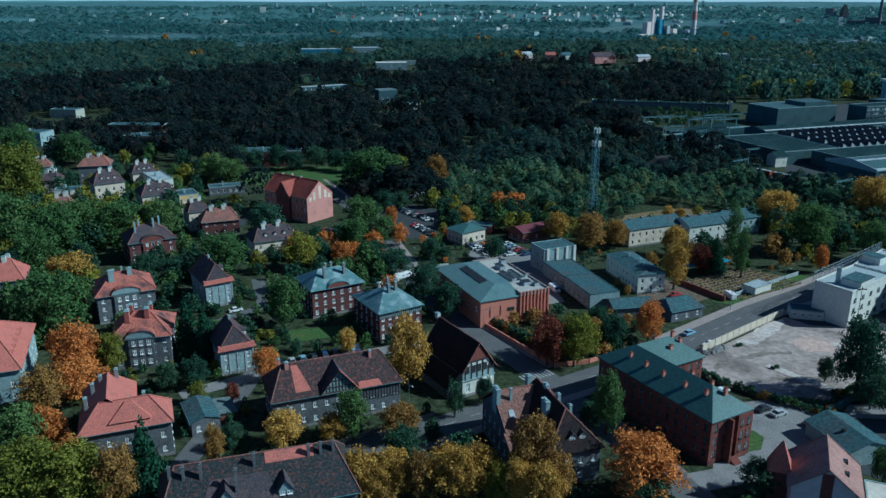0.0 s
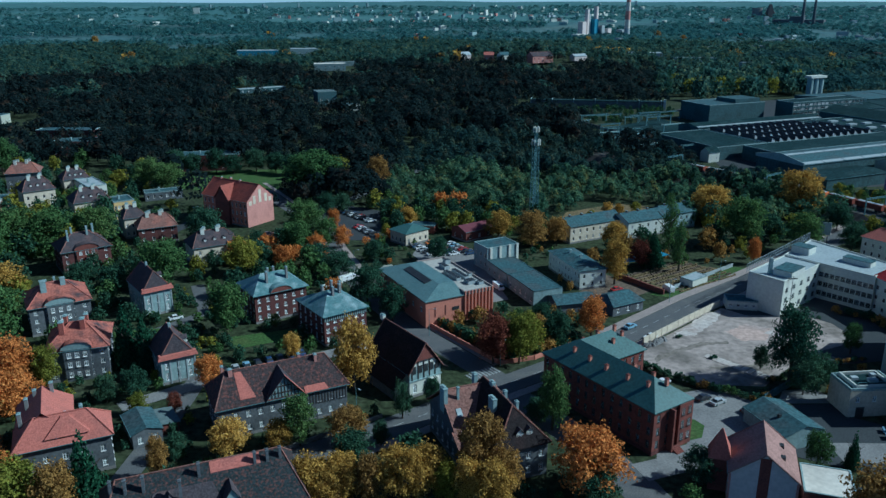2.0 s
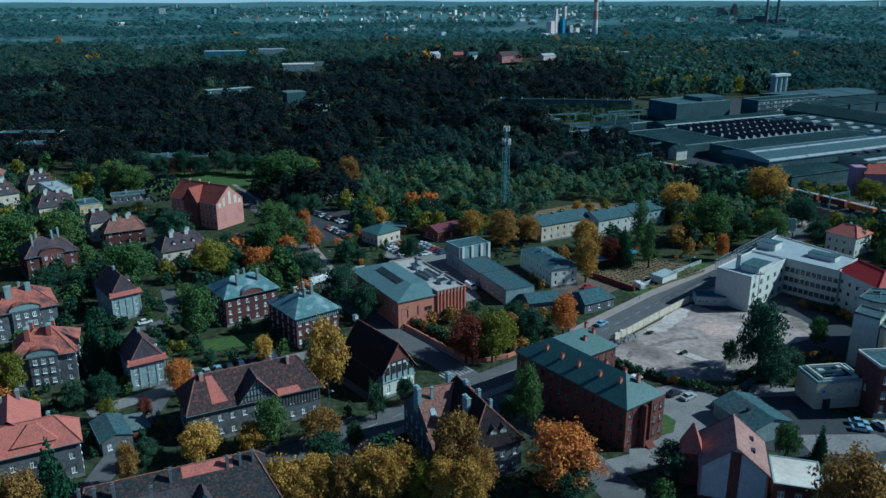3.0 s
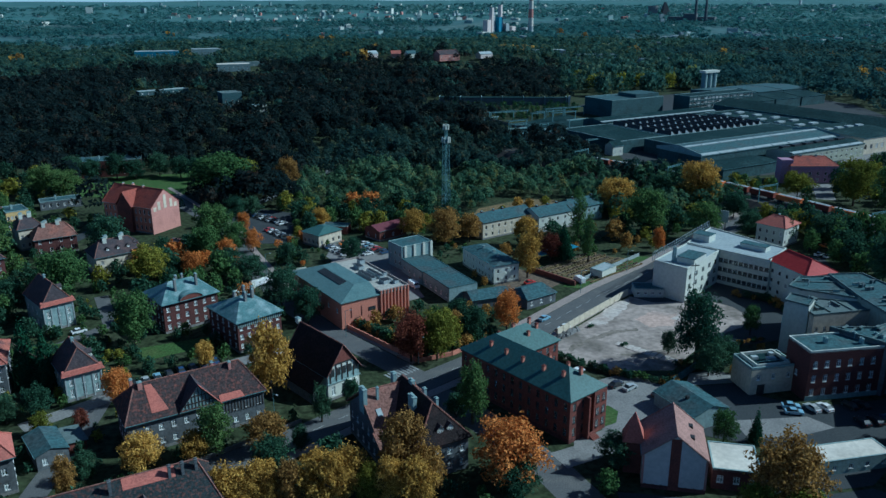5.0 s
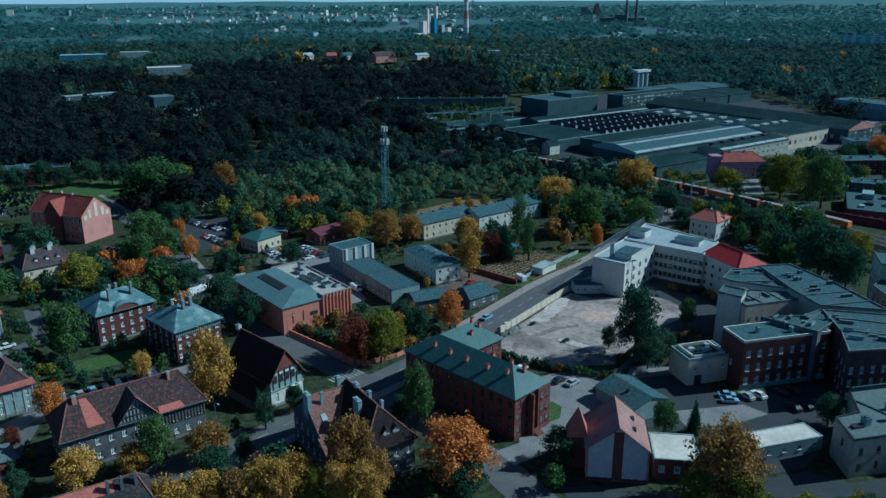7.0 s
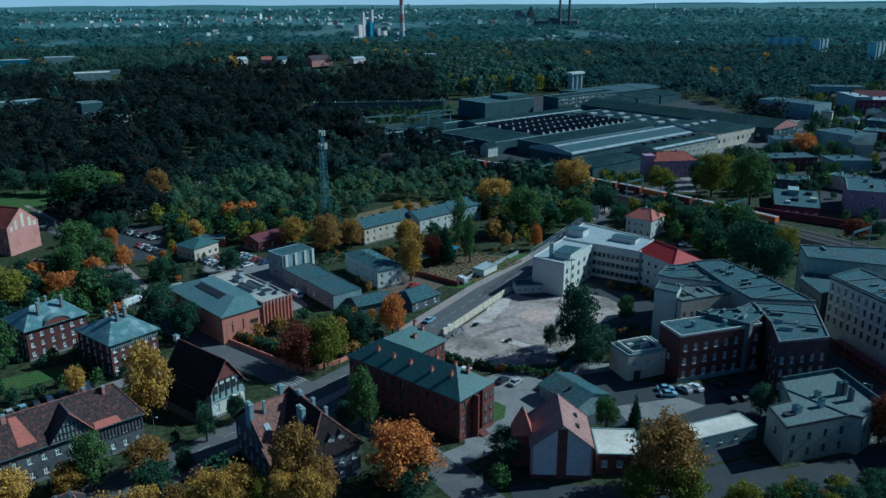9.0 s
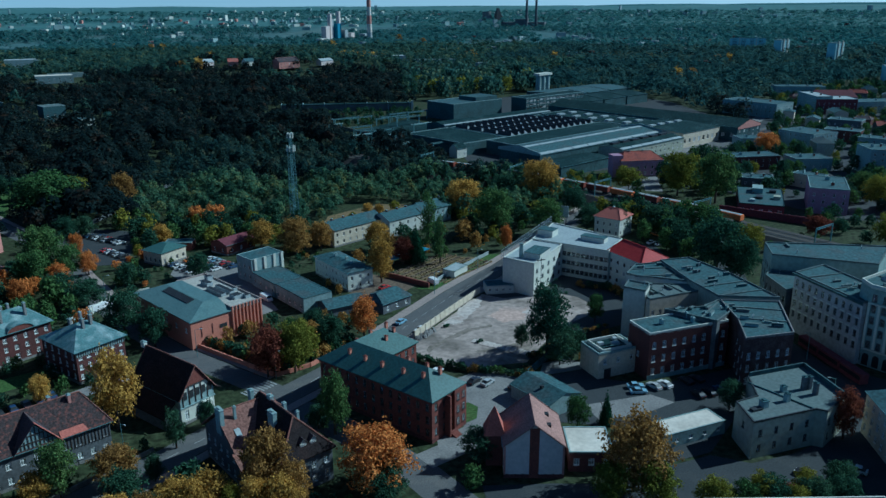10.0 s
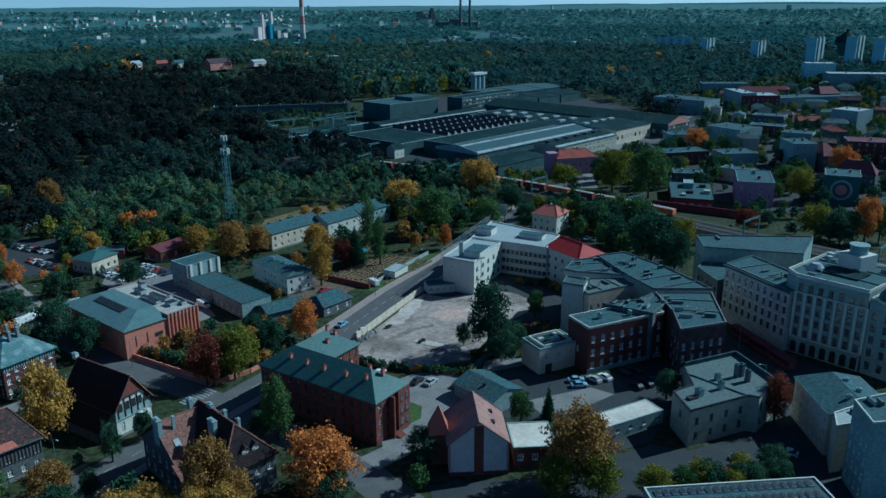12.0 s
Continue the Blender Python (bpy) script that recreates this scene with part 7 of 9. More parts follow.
for y0, y1, z1 in ((-0.3, 17, 13.2), (17, 34.3, 13.2)):      # stepped end walls stand over the roof
    for x in (-0.25, 125.85):
        part("end_parapet", Geo().hull([(x, y0, 8.6), (x + 0.4, y0, 8.6), (x + 0.4, y1, 8.6), (x, y1, 8.6)], [(x, y0, 10.2 if y0 < 1 else z1), (x + 0.4, y0, 10.2 if y0 < 1 else z1), (x + 0.4, y1, z1 if y0 < 1 else 10.2), (x, y1, z1 if y0 < 1 else 10.2)]), M["lightgrey"], h1)
h2 = fac("low factory hall with a dark felt roof", -4, -27, 46, 20.5, 6.0, "darkfelt", "slatewall", 1.0)
h3 = fac("factory hall with a white eaves band", 56, -25, 70, 18.5, 8, "darkfelt", "palewall", 2.0, wins=[(14, [2.0, 5.0], 1.6, 1.4)])
for k in range(6):
    roof_strip(h3, 1 + k * 11.3, 0.2, 8.3, 11.6 + k * 11.3, 2.8, 8.8, 1, "feltlight")
    part("roof_box", Geo().box(3 + k * 10.5, 9, 9.6, 10 + k * 10.5, 12, 11.2), M["darkmetal"], h3)
h4 = fac("wide factory hall under a dark roof", 20, 31, 122, 26, 8.5, "darkfelt", "slatewall")
fac("grey factory block by the sidings", 2, 60, 40, 58, 8.0, "darkfelt", "slatewall")
saw = fac("sawtooth factory hall with rows of glazed teeth", 44, 58, 98, 60, 8.0, "darkfelt", "slatewall")
tooth = Geo().hull([(-2.6, -6.2, 0), (2.6, -6.2, 0), (2.6, 6.2, 0), (-2.6, 6.2, 0)], [(-2.2, -6.0, 2.6), (-1.8, -6.0, 2.6), (-1.8, 6.0, 2.6), (-2.2, 6.0, 2.6)]).mesh("sawtooth", M["darkmetal"])
side = Geo().hull([(-2.6, -6.34, 0.1), (0.9, -6.34, 0.1), (-1.9, -6.1, 2.5)], [(-2.6, -6.22, 0.1), (0.9, -6.22, 0.1), (-1.9, -6.02, 2.5)]).mesh("tooth_end", M["feltlight"])
for r in range(4):
    for k in range(14 - (2 if r == 3 else 0)):
        tt = part("sawtooth", tooth, None, saw, at=pose(5 + k * 6.7, 8 + r * 14.4, 8.0))
        part("tooth_end", side, None, tt)
h5 = fac("long dark factory hall behind the sawtooth roof", 40, 119, 118, 22, 9, "darkfelt", "slatewall", 2.0)
roof_strip(h5, 0, 1.0, 9.3, 118, 2.6, 9.6, 1, "feltlight")
h6 = fac("low factory building with ventilated roof", 144, 32, 34, 86, 8.5, "darkfelt", "slatewall")
for k in range(10):
    part("roof_light", Geo().box(4 + (k % 2) * 15, 6 + (k // 2) * 16, 8.5, 11 + (k % 2) * 15, 9.5 + (k // 2) * 16, 9.6), M["feltlight"], h6)
p7 = FX @ Vector((180, -34, 0))
h7 = house("dark gabled factory hall with a pale pink gable end", (p7.x, p7.y, 19.6), 34, 176, 10, 4.5, "slatewall", "darkfelt", [(5, [2, 6], 2.2, 2.0), None, None, (24, [3.0], 2.6, 2.4)], hips=(0, 0), axis="y", over=0.4, name="factory_hall",
           category="factory hall", group="factory halls", plinth=False)
part("gable_front", Geo().hull([(0.6, 0.1, 8.6), (33.4, 0.1, 8.6), (33.4, 0.1, 10.0), (17, 0.1, 14.2), (0.6, 0.1, 10.0)], [(0.6, 0.38, 8.6), (33.4, 0.38, 8.6), (33.4, 0.38, 10.0), (17, 0.38, 14.2), (0.6, 0.38, 10.0)]), M["pinkwall"], h7)
h8 = fac("yellowish brick factory hall with tall windows", 129, -22, 48, 50, 10, "darkfelt", "cream", 1.5, wins=[(8, [3.0], 2.6, 3.0), (6, [3.0], 2.6, 3.0)])
for k in range(4):
    part("roof_light", Geo().box(4 + k * 11, 28, 11.0, 10 + k * 11, 31, 12.3), M["feltlight"], h8)
of = fac("grey-white factory office block", 104, 180, 58, 34, 14, "felt", "slatewall", wins=[None, (4, [2, 5.5, 9])])
part("upper_block", Geo().box(30, 4, 14, 56, 26, 17), M["slatewall"], of)
plate("yard", [(196, 432), (230, 384), (330, 392), (440, 420), (470, 520), (508, 640), (500, 770), (440, 772), (300, 720), (262, 690), (250, 600), (215, 520)], 0.02, M["asphalt"], "dark asphalt of the factory grounds")
of2 = fac("long grey factory office wing with window bands", 172, 160, 80, 18, 15, "darkfelt", "slatewall", wins=[(18, [2, 5.3, 8.6, 11.9], 3.2, 1.7), (4, [2, 5.3, 8.6, 11.9])])
for k in range(3):
    fac("far factory shed with a pale roof", 230 + k * 36, 146, 34, 40, 8, "darkfelt", "slatewall", 2.0)
for k in range(3):
    fac("far factory shed with a pale roof", 262 + k * 38, 192, 36, 50, 8, "felt", "slatewall", 1.5)
silo = thing("silo_tower", "three joined pale silos under a white cap", "silo", pose(424, 752, 0, 0, 0, 20))
for x in (-7, 0, 7):
    part("silo", Geo().tube(x, 0, 0, 21, 3.0, 3.0, 16), M["lightgrey"], silo)
part("cap", Geo().box(-10.6, -4, 21, 10.6, 4, 23.2), M["white"], silo)
lw = thing("long_shed", "long grey shed with a flat roof before the wood", "shed", pose(136, 722, 0, 0, 0, -15))
part("wall", Geo().box(0, 0, 0, 120, 9, 6.4), M["grey"], lw)
part("roof", Geo().box(-0.4, -0.4, 6.4, 120.4, 9.4, 6.8), M["darkfelt"], lw)
for k in range(7):
    part("fire_wall", Geo().box(k * 19.5, -0.6, 0, k * 19.5 + 0.5, 9.6, 7.6), M["lightgrey"], lw)
part("end_post", Geo().box(119, -1, 0, 121, 0, 9), M["white"], lw)
plate("yard", [(150, 520), (205, 470), (240, 560), (230, 640), (180, 600)], 0.05, M["darkfelt"], "dark yard of the railway sidings")
rng = random.Random(77)
for k in range(30):
    x, y = rng.uniform(150, 232), rng.uniform(462, 640)
    g = thing("pipe_rack", "grey steel pipe rack in the sidings", "pipe rack", pose(x, y, 0, 0, 0, 20), "pipe racks")
    L, hz = rng.uniform(10, 24), rng.choice((3.5, 5.0, 6.5))
    for q in (0, L):
        part("post", Geo().box(q - 0.3, -0.3, 0, q + 0.3, 0.3, hz + 1), M["steel"], g)
    part("pipe", Geo().rod((-2, 0.5, hz + 0.6), (L + 2, 0.5, hz + 0.6), 0.4, 8), M["slatewall" if k % 3 else "lightgrey"], g)
    part("beam", Geo().box(0, -0.4, hz, L, 0.4, hz + 0.3), M["steel"], g)
hut = house("small white gabled hut by the sidings", (196, 455, 20), 9, 8, 6, 3, "white", "darkfelt", [(2, [1.5])], hips=(0, 0), over=0.3, plinth=False)

# ---- pink villa and town blocks beyond the railway ----
pv = house("mauve-pink villa with a red tiled roof", (257.5, 364.5, -12), 26, 16, 9.5, 4.0, "mauve", "redtile", [(6, S2, 1.2, 1.8), (4, S2, 1.2, 1.8), None, (4, S2)], hips=5, over=0.5, chimneys=[(8, 8, 0.8), (16, 8, 0.8)])
part("tower", Geo().box(-4, 2, 0, 2, 9, 12.5), M["mauve"], pv)
TOWN = [((314.4, 287, -134), 30, 17, 12, "mauve", "felt"), ((334.8, 249.6, -52), 16, 18, 14, "verdigris", "felt"), ((328, 355, -13), 31, 14, 8, "darkbrick", "felt"), ((362, 340, -20), 22, 16, 7, "lightgrey", "felt"),
        ((304, 320, -40), 16, 12, 5, "grey", "felt"), ((330, 312, -70), 16, 9, 7, "cream", "felt"), ((418, 411, -84), 28, 24, 11, "lightgrey", "felt"),
        ((388.9, 313, -28), 14, 20, 15, "lightgrey", "felt"), ((430, 308, -45), 46, 18, 14, "darkbrick", "wine"), ((500, 560, -75), 52, 26, 12, "lightgrey", "felt"), ((586, 558, -115), 42, 14, 15, "lightgrey", "feltlight"),
        ((568, 519, -30), 34, 26, 13, "wine", "feltlight"), ((602, 506, -15), 84, 22, 10, "lightgrey", "felt"), ((551, 413, -82), 21, 22, 14, "lightgrey", "feltlight"), ((463, 414, -60), 24, 14, 8, "darkbrick", "felt"),
        ((838, 672, -40), 34, 26, 22, "panelblue", "feltlight"), ((800, 610, -40), 70, 26, 16, "lightgrey", "feltlight"), ((380, 405, -20), 22, 14, 8, "lightgrey", "felt"), ((640, 640, -30), 50, 20, 10, "lightgrey", "felt"), ((455, 378, -60), 20, 14, 8, "lightgrey", "felt"), ((500, 445, -60), 24, 16, 9, "grey", "felt")]
plate("town_street", [(334, 386), (342, 382), (404, 440), (486, 470), (546, 500), (541, 514), (486, 482), (398, 450), (336, 398)], 0.07, M["roadway"], "pale grey town street beside the factory")
plate("town_ground", [(300, 250), (330, 225), (470, 270), (720, 480), (880, 640), (840, 700), (560, 600), (520, 560), (440, 440), (380, 400), (330, 380), (285, 330)], 0.03, M["asphalt"], "dark asphalt streets and yards of the town")
for i, (at, L, W, h, wl_, rf_) in enumerate(TOWN):
    fl = [1.6 + 3.3 * k for k in range(int((h - 0.6) // 3.3))]
    b = flat_block({"mauve": "mauve-rendered town block with a felt roof", "darkbrick": "dark red brick town block with a felt roof", "wine": "wine-red market hall with a felt roof"}.get(wl_, "pale rendered town block with a felt roof"),
                   at, rect_ring(0, 0, L, W), h, wl_, rf_, [None if i == 1 else (max(2, int(L // 4)), fl), (max(2, int(W // 4)), fl), None, None], 0.3, name="town_block", category="town block", group="town blocks")
    chimney(b, L * 0.3, W * 0.5, h, h + 1.5, 0.8, 2.0, "lightgrey")
    chimney(b, L * 0.7, W * 0.6, h, h + 1.5, 0.8, 1.4, "brick")
    if i == 1:
        disc = part("round_mural", Geo().tube(0, 0, 0, 0.08, 5.0, 5.0, 28), M["feltlight"], b, "round pale painted disc on a green wall", pose(8.0, -0.03, 7.2, 90, 0, 0))
        part("mural_ring", Geo().tube(0, 0, 0.08, 0.12, 3.9, 3.9, 24), M["felt"], disc)
        part("mural_core", Geo().tube(0, 0, 0.12, 0.16, 2.6, 2.6, 20), M["pinkwall"], disc)
fw = flat_block("low flat-roofed works with a dark red wall along the tracks", (0, 0, 0), [(263, 277), (277, 263), (293, 280), (303, 291), (287, 305)], 5.0, "wine", "felt", [(5, [1.4], 1.6, 1.6), None, None, None, None], 0.3, name="works", category="works", coping="darkfelt")
for x, y, w, d, z, mt in ((288, 292, 9, 5, 2.6, "lightgrey"), (279, 281, 5, 3, 1.2, "darkmetal"), (285, 276, 4, 3, 1.6, "palewall"), (272, 278, 3, 2, 1.0, "feltlight"), (293, 287, 3, 3, 1.4, "darkmetal")):
    part("roof_house", Geo().box(-w / 2, -d / 2, 0, w / 2, d / 2, z), M[mt], fw, at=pose(x, y, 5.0, 0, 0, 46))
for at, L, W, h in (((399, 300, -28), 10, 24, 9), ((366, 268, -60), 20, 13, 9), ((590, 545, -30), 40, 16, 11), ((655, 505, -15), 22, 18, 11)):
    house("old town house under a wine-red roof", at, L, W, h, 6, "grey", "wine", [(6, [1.5, 5]), (4, [1.5, 5])], hips=4, over=0.4, group="red-roofed town houses", plinth=False)

# smaller town houses between the blocks
rng = random.Random(61)
spots = [(at[0] + L * 0.3, at[1] - W * 0.1) for at, L, W, h, wl_, rf_ in TOWN]
for k in range(400):
    x, y = rng.uniform(290, 800), rng.uniform(230, 640)
    if not in_ring([(310, 262), (345, 245), (470, 285), (720, 490), (800, 620), (640, 610), (540, 540), (460, 430), (390, 392), (320, 345)], x, y) or min(math.hypot(x - p, y - q) for p, q in spots) < 27:
        continue
    spots.append((x, y))
    c = rng.choice((("cream", "felt"), ("palewall", "midfelt"), ("darkbrick", "darktile"), ("grey", "redtile"), ("palewall", "felt"), ("pinkwall", "darktile")))
    L, W, h = rng.uniform(11, 20), rng.uniform(9, 13), rng.uniform(5, 10)
    house("small rendered town house under a low roof", (x, y, rng.choice((-28, -52, -62, -118, -140))), L, W, h, rng.uniform(1.2, 3.6), *c, [(3, [1.3, 4.3] if h > 7 else [1.3])], hips=rng.choice(((0, 0), (3, 3))), over=0.3,
          chimneys=[(L * 0.4, W * 0.5, 0.7)], group="small town houses", plinth=False, name="town_house")
    if len(spots) > len(TOWN) + 30:
        break

# ---- far landmarks ----
def slab_tower(at, L, W, h, label, wl_="lightgrey"):
    b = flat_block(label, at, rect_ring(0, 0, L, W), h, wl_, "felt", [], 0.6, name="tower_block", category="tower block", group="tower blocks")
    for k in range(int(h // 3)):
        for s in range(4):
            part("window_band", Geo().box(L * (0.08 + 0.24 * s), -0.12, 3 * k + 1.2, L * (0.20 + 0.24 * s), 0.02, 3 * k + 2.3), M["darkmetal"], b)
    for s in (0.27, 0.74):
        part("stair_core", Geo().box(L * s - 1.2, -1.2, 0, L * s + 1.2, 0.0, h + 2.5), M["white"], b)
    return b


for x, y, h in ((1034, 750, 46), (1012, 798, 43), (1042, 712, 45), (1066, 730, 45), (1101, 982, 30), (1105, 1104, 30)):
    slab_tower((x, y, 14), 26, 15, h, "pale panel apartment tower among trees, haze in its colour", "panelblue").location.z = rise(x, y)
slab_tower((1190, 1330, -40), 70, 14, 23, "long pale panel apartment slab", "panelblue").location.z = rise(1190, 1330)


def chimney_stack(x, y, h, r, bands, label):
    ob = thing("smokestack", label, "smokestack", pose(x, y, rise(x, y)))
    n = len(bands)
    for k, c in enumerate(bands):
        r0, r1 = r * (1 - 0.35 * k / n), r * (1 - 0.35 * (k + 1) / n)
        part("band", Geo().tube(0, 0, h * k / n, h * (k + 1) / n, r0, r1, 18), M[c], ob)
    return ob


chimney_stack(622, 2020, 105, 7.5, ["feltlight", "whiteroof", "pinkwall", "whiteroof", "pinkwall"], "red and white banded power-plant smokestack")
chimney_stack(1274, 2381, 105, 5.0, ["grey"] * 4, "tall dark grey smokestack")
chimney_stack(1301, 2366, 105, 5.0, ["grey"] * 4, "tall dark grey smokestack")
pp = thing("power_plant", "grey and white boiler houses of a power plant", "power plant", pose(500, 1990, rise(500, 1990), 0, 0, 34))
for x, y, w, d, h, c in ((0, 0, 14, 16, 40, "whitepaint"), (24, 6, 6, 10, 70, "whitepaint"), (33, 8, 5, 8, 58, "feltlight"), (44, 0, 14, 16, 46, "bluecanopy"), (62, 10, 6, 10, 76, "whitepaint"), (72, 0, 12, 14, 30, "feltlight"),
                         (-40, -20, 30, 20, 12, "white"), (140, -10, 26, 20, 18, "feltlight"), (96, 0, 14, 12, 22, "whitepaint")):
    part("boiler_house", Geo().box(x, y, 0, x + w, y + d, h), M[c], pp)
ct = thing("cooling_tower", "small concrete cooling tower far off", "cooling tower", pose(1361, 2870, rise(1361, 2870)))
part("shell", Geo().tube(0, 0, 0, 16, 22, 17, 24).tube(0, 0, 16, 32, 17, 18, 24), M["concrete"], ct)
hd_ = thing("headframe", "dark mine headframe far off", "headframe", pose(1400, 2852, rise(1400, 2852)))
part("tower", Geo().hull([(-14, -14, 0), (14, -14, 0), (14, 14, 0), (-14, 14, 0)], [(-4, -4, 45), (4, -4, 45), (4, 4, 45), (-4, 4, 45)]), M["darkmetal"], hd_)
part("brace", Geo().rod((26, 0, 0), (0, 0, 42), 2, 6), M["darkmetal"], hd_)
wt = thing("domed_tower", "dark domed water tower beyond the tower blocks", "tower", pose(1124.4, 834.2, rise(1124.4, 834.2)))
part("shaft", Geo().tube(0, 0, 0, 34, 11, 12, 20), M["slatewall"], wt)
dg = Geo()
for k in range(5):
    dg.tube(0, 0, 34 + 3.2 * k, 34 + 3.2 * (k + 1), 17 * math.cos(0.3 * k), 17 * math.cos(0.3 * (k + 1)), 20)
part("dome", dg, M["darkfelt"], wt)
part("lantern", Geo().tube(0, 0, 50, 54, 3, 2.4, 12), M["darkmetal"], wt)
hh = thing("works_block", "long dark works buildings far off", "works", pose(1246, 2514, rise(1246, 2514), 0, 0, -38))
part("block", Geo().box(0, 0, 0, 150, 40, 14).box(50, 0, 14, 90, 36, 24), M["grey"], hh)

# sheds seen across the woods
for at, L, W, h, wl_, rf_, rs in (((106, 1100, 26), 20, 12, 8, "whitepaint", "feltlight", 4), ((200, 1056, 24), 34, 16, 9, "pinkwall", "darktile", 5), ((162, 1085, 26), 15, 11, 7, "white", "felt", 4), ((262, 1078, 26), 22, 12, 6, "whitepaint", "feltlight", 3), ((140, 1098, -5), 14, 11, 7, "pinkwall", "tile", 4)):
    house("small gabled works house seen across the woods", at, L, W, h, rs, wl_, rf_, [(max(2, int(L // 6)), [1.5, 5.0] if h > 7 else [1.5], 1.6, 1.6), (2, [1.5])], hips=(0, 0), over=0.4, group="works houses", name="works_house", plinth=False).location.z = rise(at[0], at[1])
for at, L, W, h, wl_, rf_ in (((-40, 1285, 0), 40, 26, 8, "white", "feltlight"), ((-250, 1415, 5), 70, 30, 10, "bluecanopy", "feltlight"), ((-160, 1430, 5), 50, 30, 12, "lightgrey", "feltlight"),
                              ((-345, 1380, 5), 40, 20, 8, "lightgrey", "feltlight"), ((-90, 1070, 5), 42, 24, 9, "lightgrey", "whiteroof"), ((-80, 1130, 5), 50, 16, 6, "lightgrey", "midfelt"), ((-150, 850, 30), 52, 10, 4.5, "felt", "feltlight"),
                              ((-60, 742, 20), 18, 16, 13, "felt", "midfelt"), ((-32, 705, 10), 12, 10, 6, "white", "felt"), ((420, 1130, -10), 60, 24, 6, "lightgrey", "midfelt"), ((500, 1080, -10), 50, 20, 6, "lightgrey", "midfelt"), ((372, 1190, -10), 50, 26, 8, "feltlight", "feltlight")):
    flat_block("pale works shed seen across the woods", (*at[:2], at[2]), rect_ring(0, 0, L, W), h, wl_, rf_, [(max(2, int(L // 6)), [1.5, 5.0] if h > 8 else [1.5], 1.6, 1.6)], 0.3, name="works_shed", category="shed", group="works sheds", sill=False).location.z = rise(at[0], at[1])


# far towns: small houses and blocks, far too many to count
def far_town(name, label, centre, spread, count, seed, tall=0.15):
    rng = random.Random(seed)
    g = Geo()
    for k in range(count):
        x, y = rng.gauss(centre[0], spread[0]), rng.gauss(centre[1], spread[1])
        if math.hypot(x, y) > 4100 or math.hypot(x, y) < 1000:
            continue
        L, W = rng.uniform(8, 26), rng.uniform(7, 12)
        h = rng.uniform(15, 24) if rng.random() < tall else rng.uniform(5, 11)
        a = rng.uniform(0, math.pi)
        c, s = math.cos(a), math.sin(a)
        z = rise(x, y)
        ring = [(x + c * p - s * q, y + s * p + c * q) for p, q in ((-L / 2, -W / 2), (L / 2, -W / 2), (L / 2, W / 2), (-L / 2, W / 2))]
        g.prism(ring, z - 2, z + h)
    return g


for nm, lab, ce, sp, n, sd, tl, mt in (("far_town", "pale far-off town of small blocks", (420, 3150), (620, 420), 150, 1, 0.08, "white"), ("far_town", "grey far-off town of small blocks", (300, 3000), (700, 500), 90, 2, 0.05, "lightgrey"),
                                       ("far_town", "red-roofed far-off town", (350, 3100), (650, 500), 24, 3, 0.0, "pinkwall"), ("far_town", "pale far-off suburb", (-900, 4100), (800, 300), 60, 4, 0.1, "lightgrey"),
                                       ("far_town", "grey far-off suburb by the hills", (2300, 2900), (700, 400), 110, 5, 0.05, "feltlight"), ("far_town", "pale far-off suburb by the hills", (3300, 2600), (600, 500), 50, 6, 0.1, "lightgrey"),
                                       ("far_town", "grey houses among the far woods", (1150, 1500), (320, 260), 60, 7, 0.0, "feltlight"), ("far_town", "brown-roofed houses among the far woods", (1300, 1300), (300, 260), 60, 8, 0.0, "oldtile")):
    tagged(new(nm, far_town(nm, lab, ce, sp, n, sd, tl).mesh(nm, M[mt])), lab, "town", "", "stuff")

# hills on the horizon; haze put into their blue-green colour and a weak glow
def hills():
    m = bpy.data.materials.new("hazy_hills")
    m.use_nodes = True
    b = m.node_tree.nodes["Principled BSDF"]
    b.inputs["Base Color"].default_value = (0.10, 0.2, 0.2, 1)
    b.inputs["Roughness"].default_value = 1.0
    # emission imitates the haze in front of the hills
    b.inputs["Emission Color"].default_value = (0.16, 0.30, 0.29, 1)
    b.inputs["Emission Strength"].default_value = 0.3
    g = Geo()
    n = 220
    for k in range(n + 1):
        a = radians(-75 + 175 * k / n)
        z = 80 + 9 * noise.noise((a * 5, 0.3, 1.0)) + 3 * noise.noise((a * 30, 0.3, 1.0)) + 10 * max(0, math.sin((a - 0.55) * 2.2))
        g.v += [(4930 * math.sin(a), 4930 * math.cos(a), 20), (4930 * math.sin(a), 4930 * math.cos(a), z), (4985 * math.sin(a), 4985 * math.cos(a), 20)]
    for k in range(n):
        g.f += [(3 * k, 3 * k + 3, 3 * k + 4, 3 * k + 1), (3 * k + 1, 3 * k + 4, 3 * k + 5, 3 * k + 2)]
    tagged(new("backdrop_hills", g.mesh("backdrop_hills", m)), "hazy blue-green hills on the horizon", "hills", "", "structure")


hills()

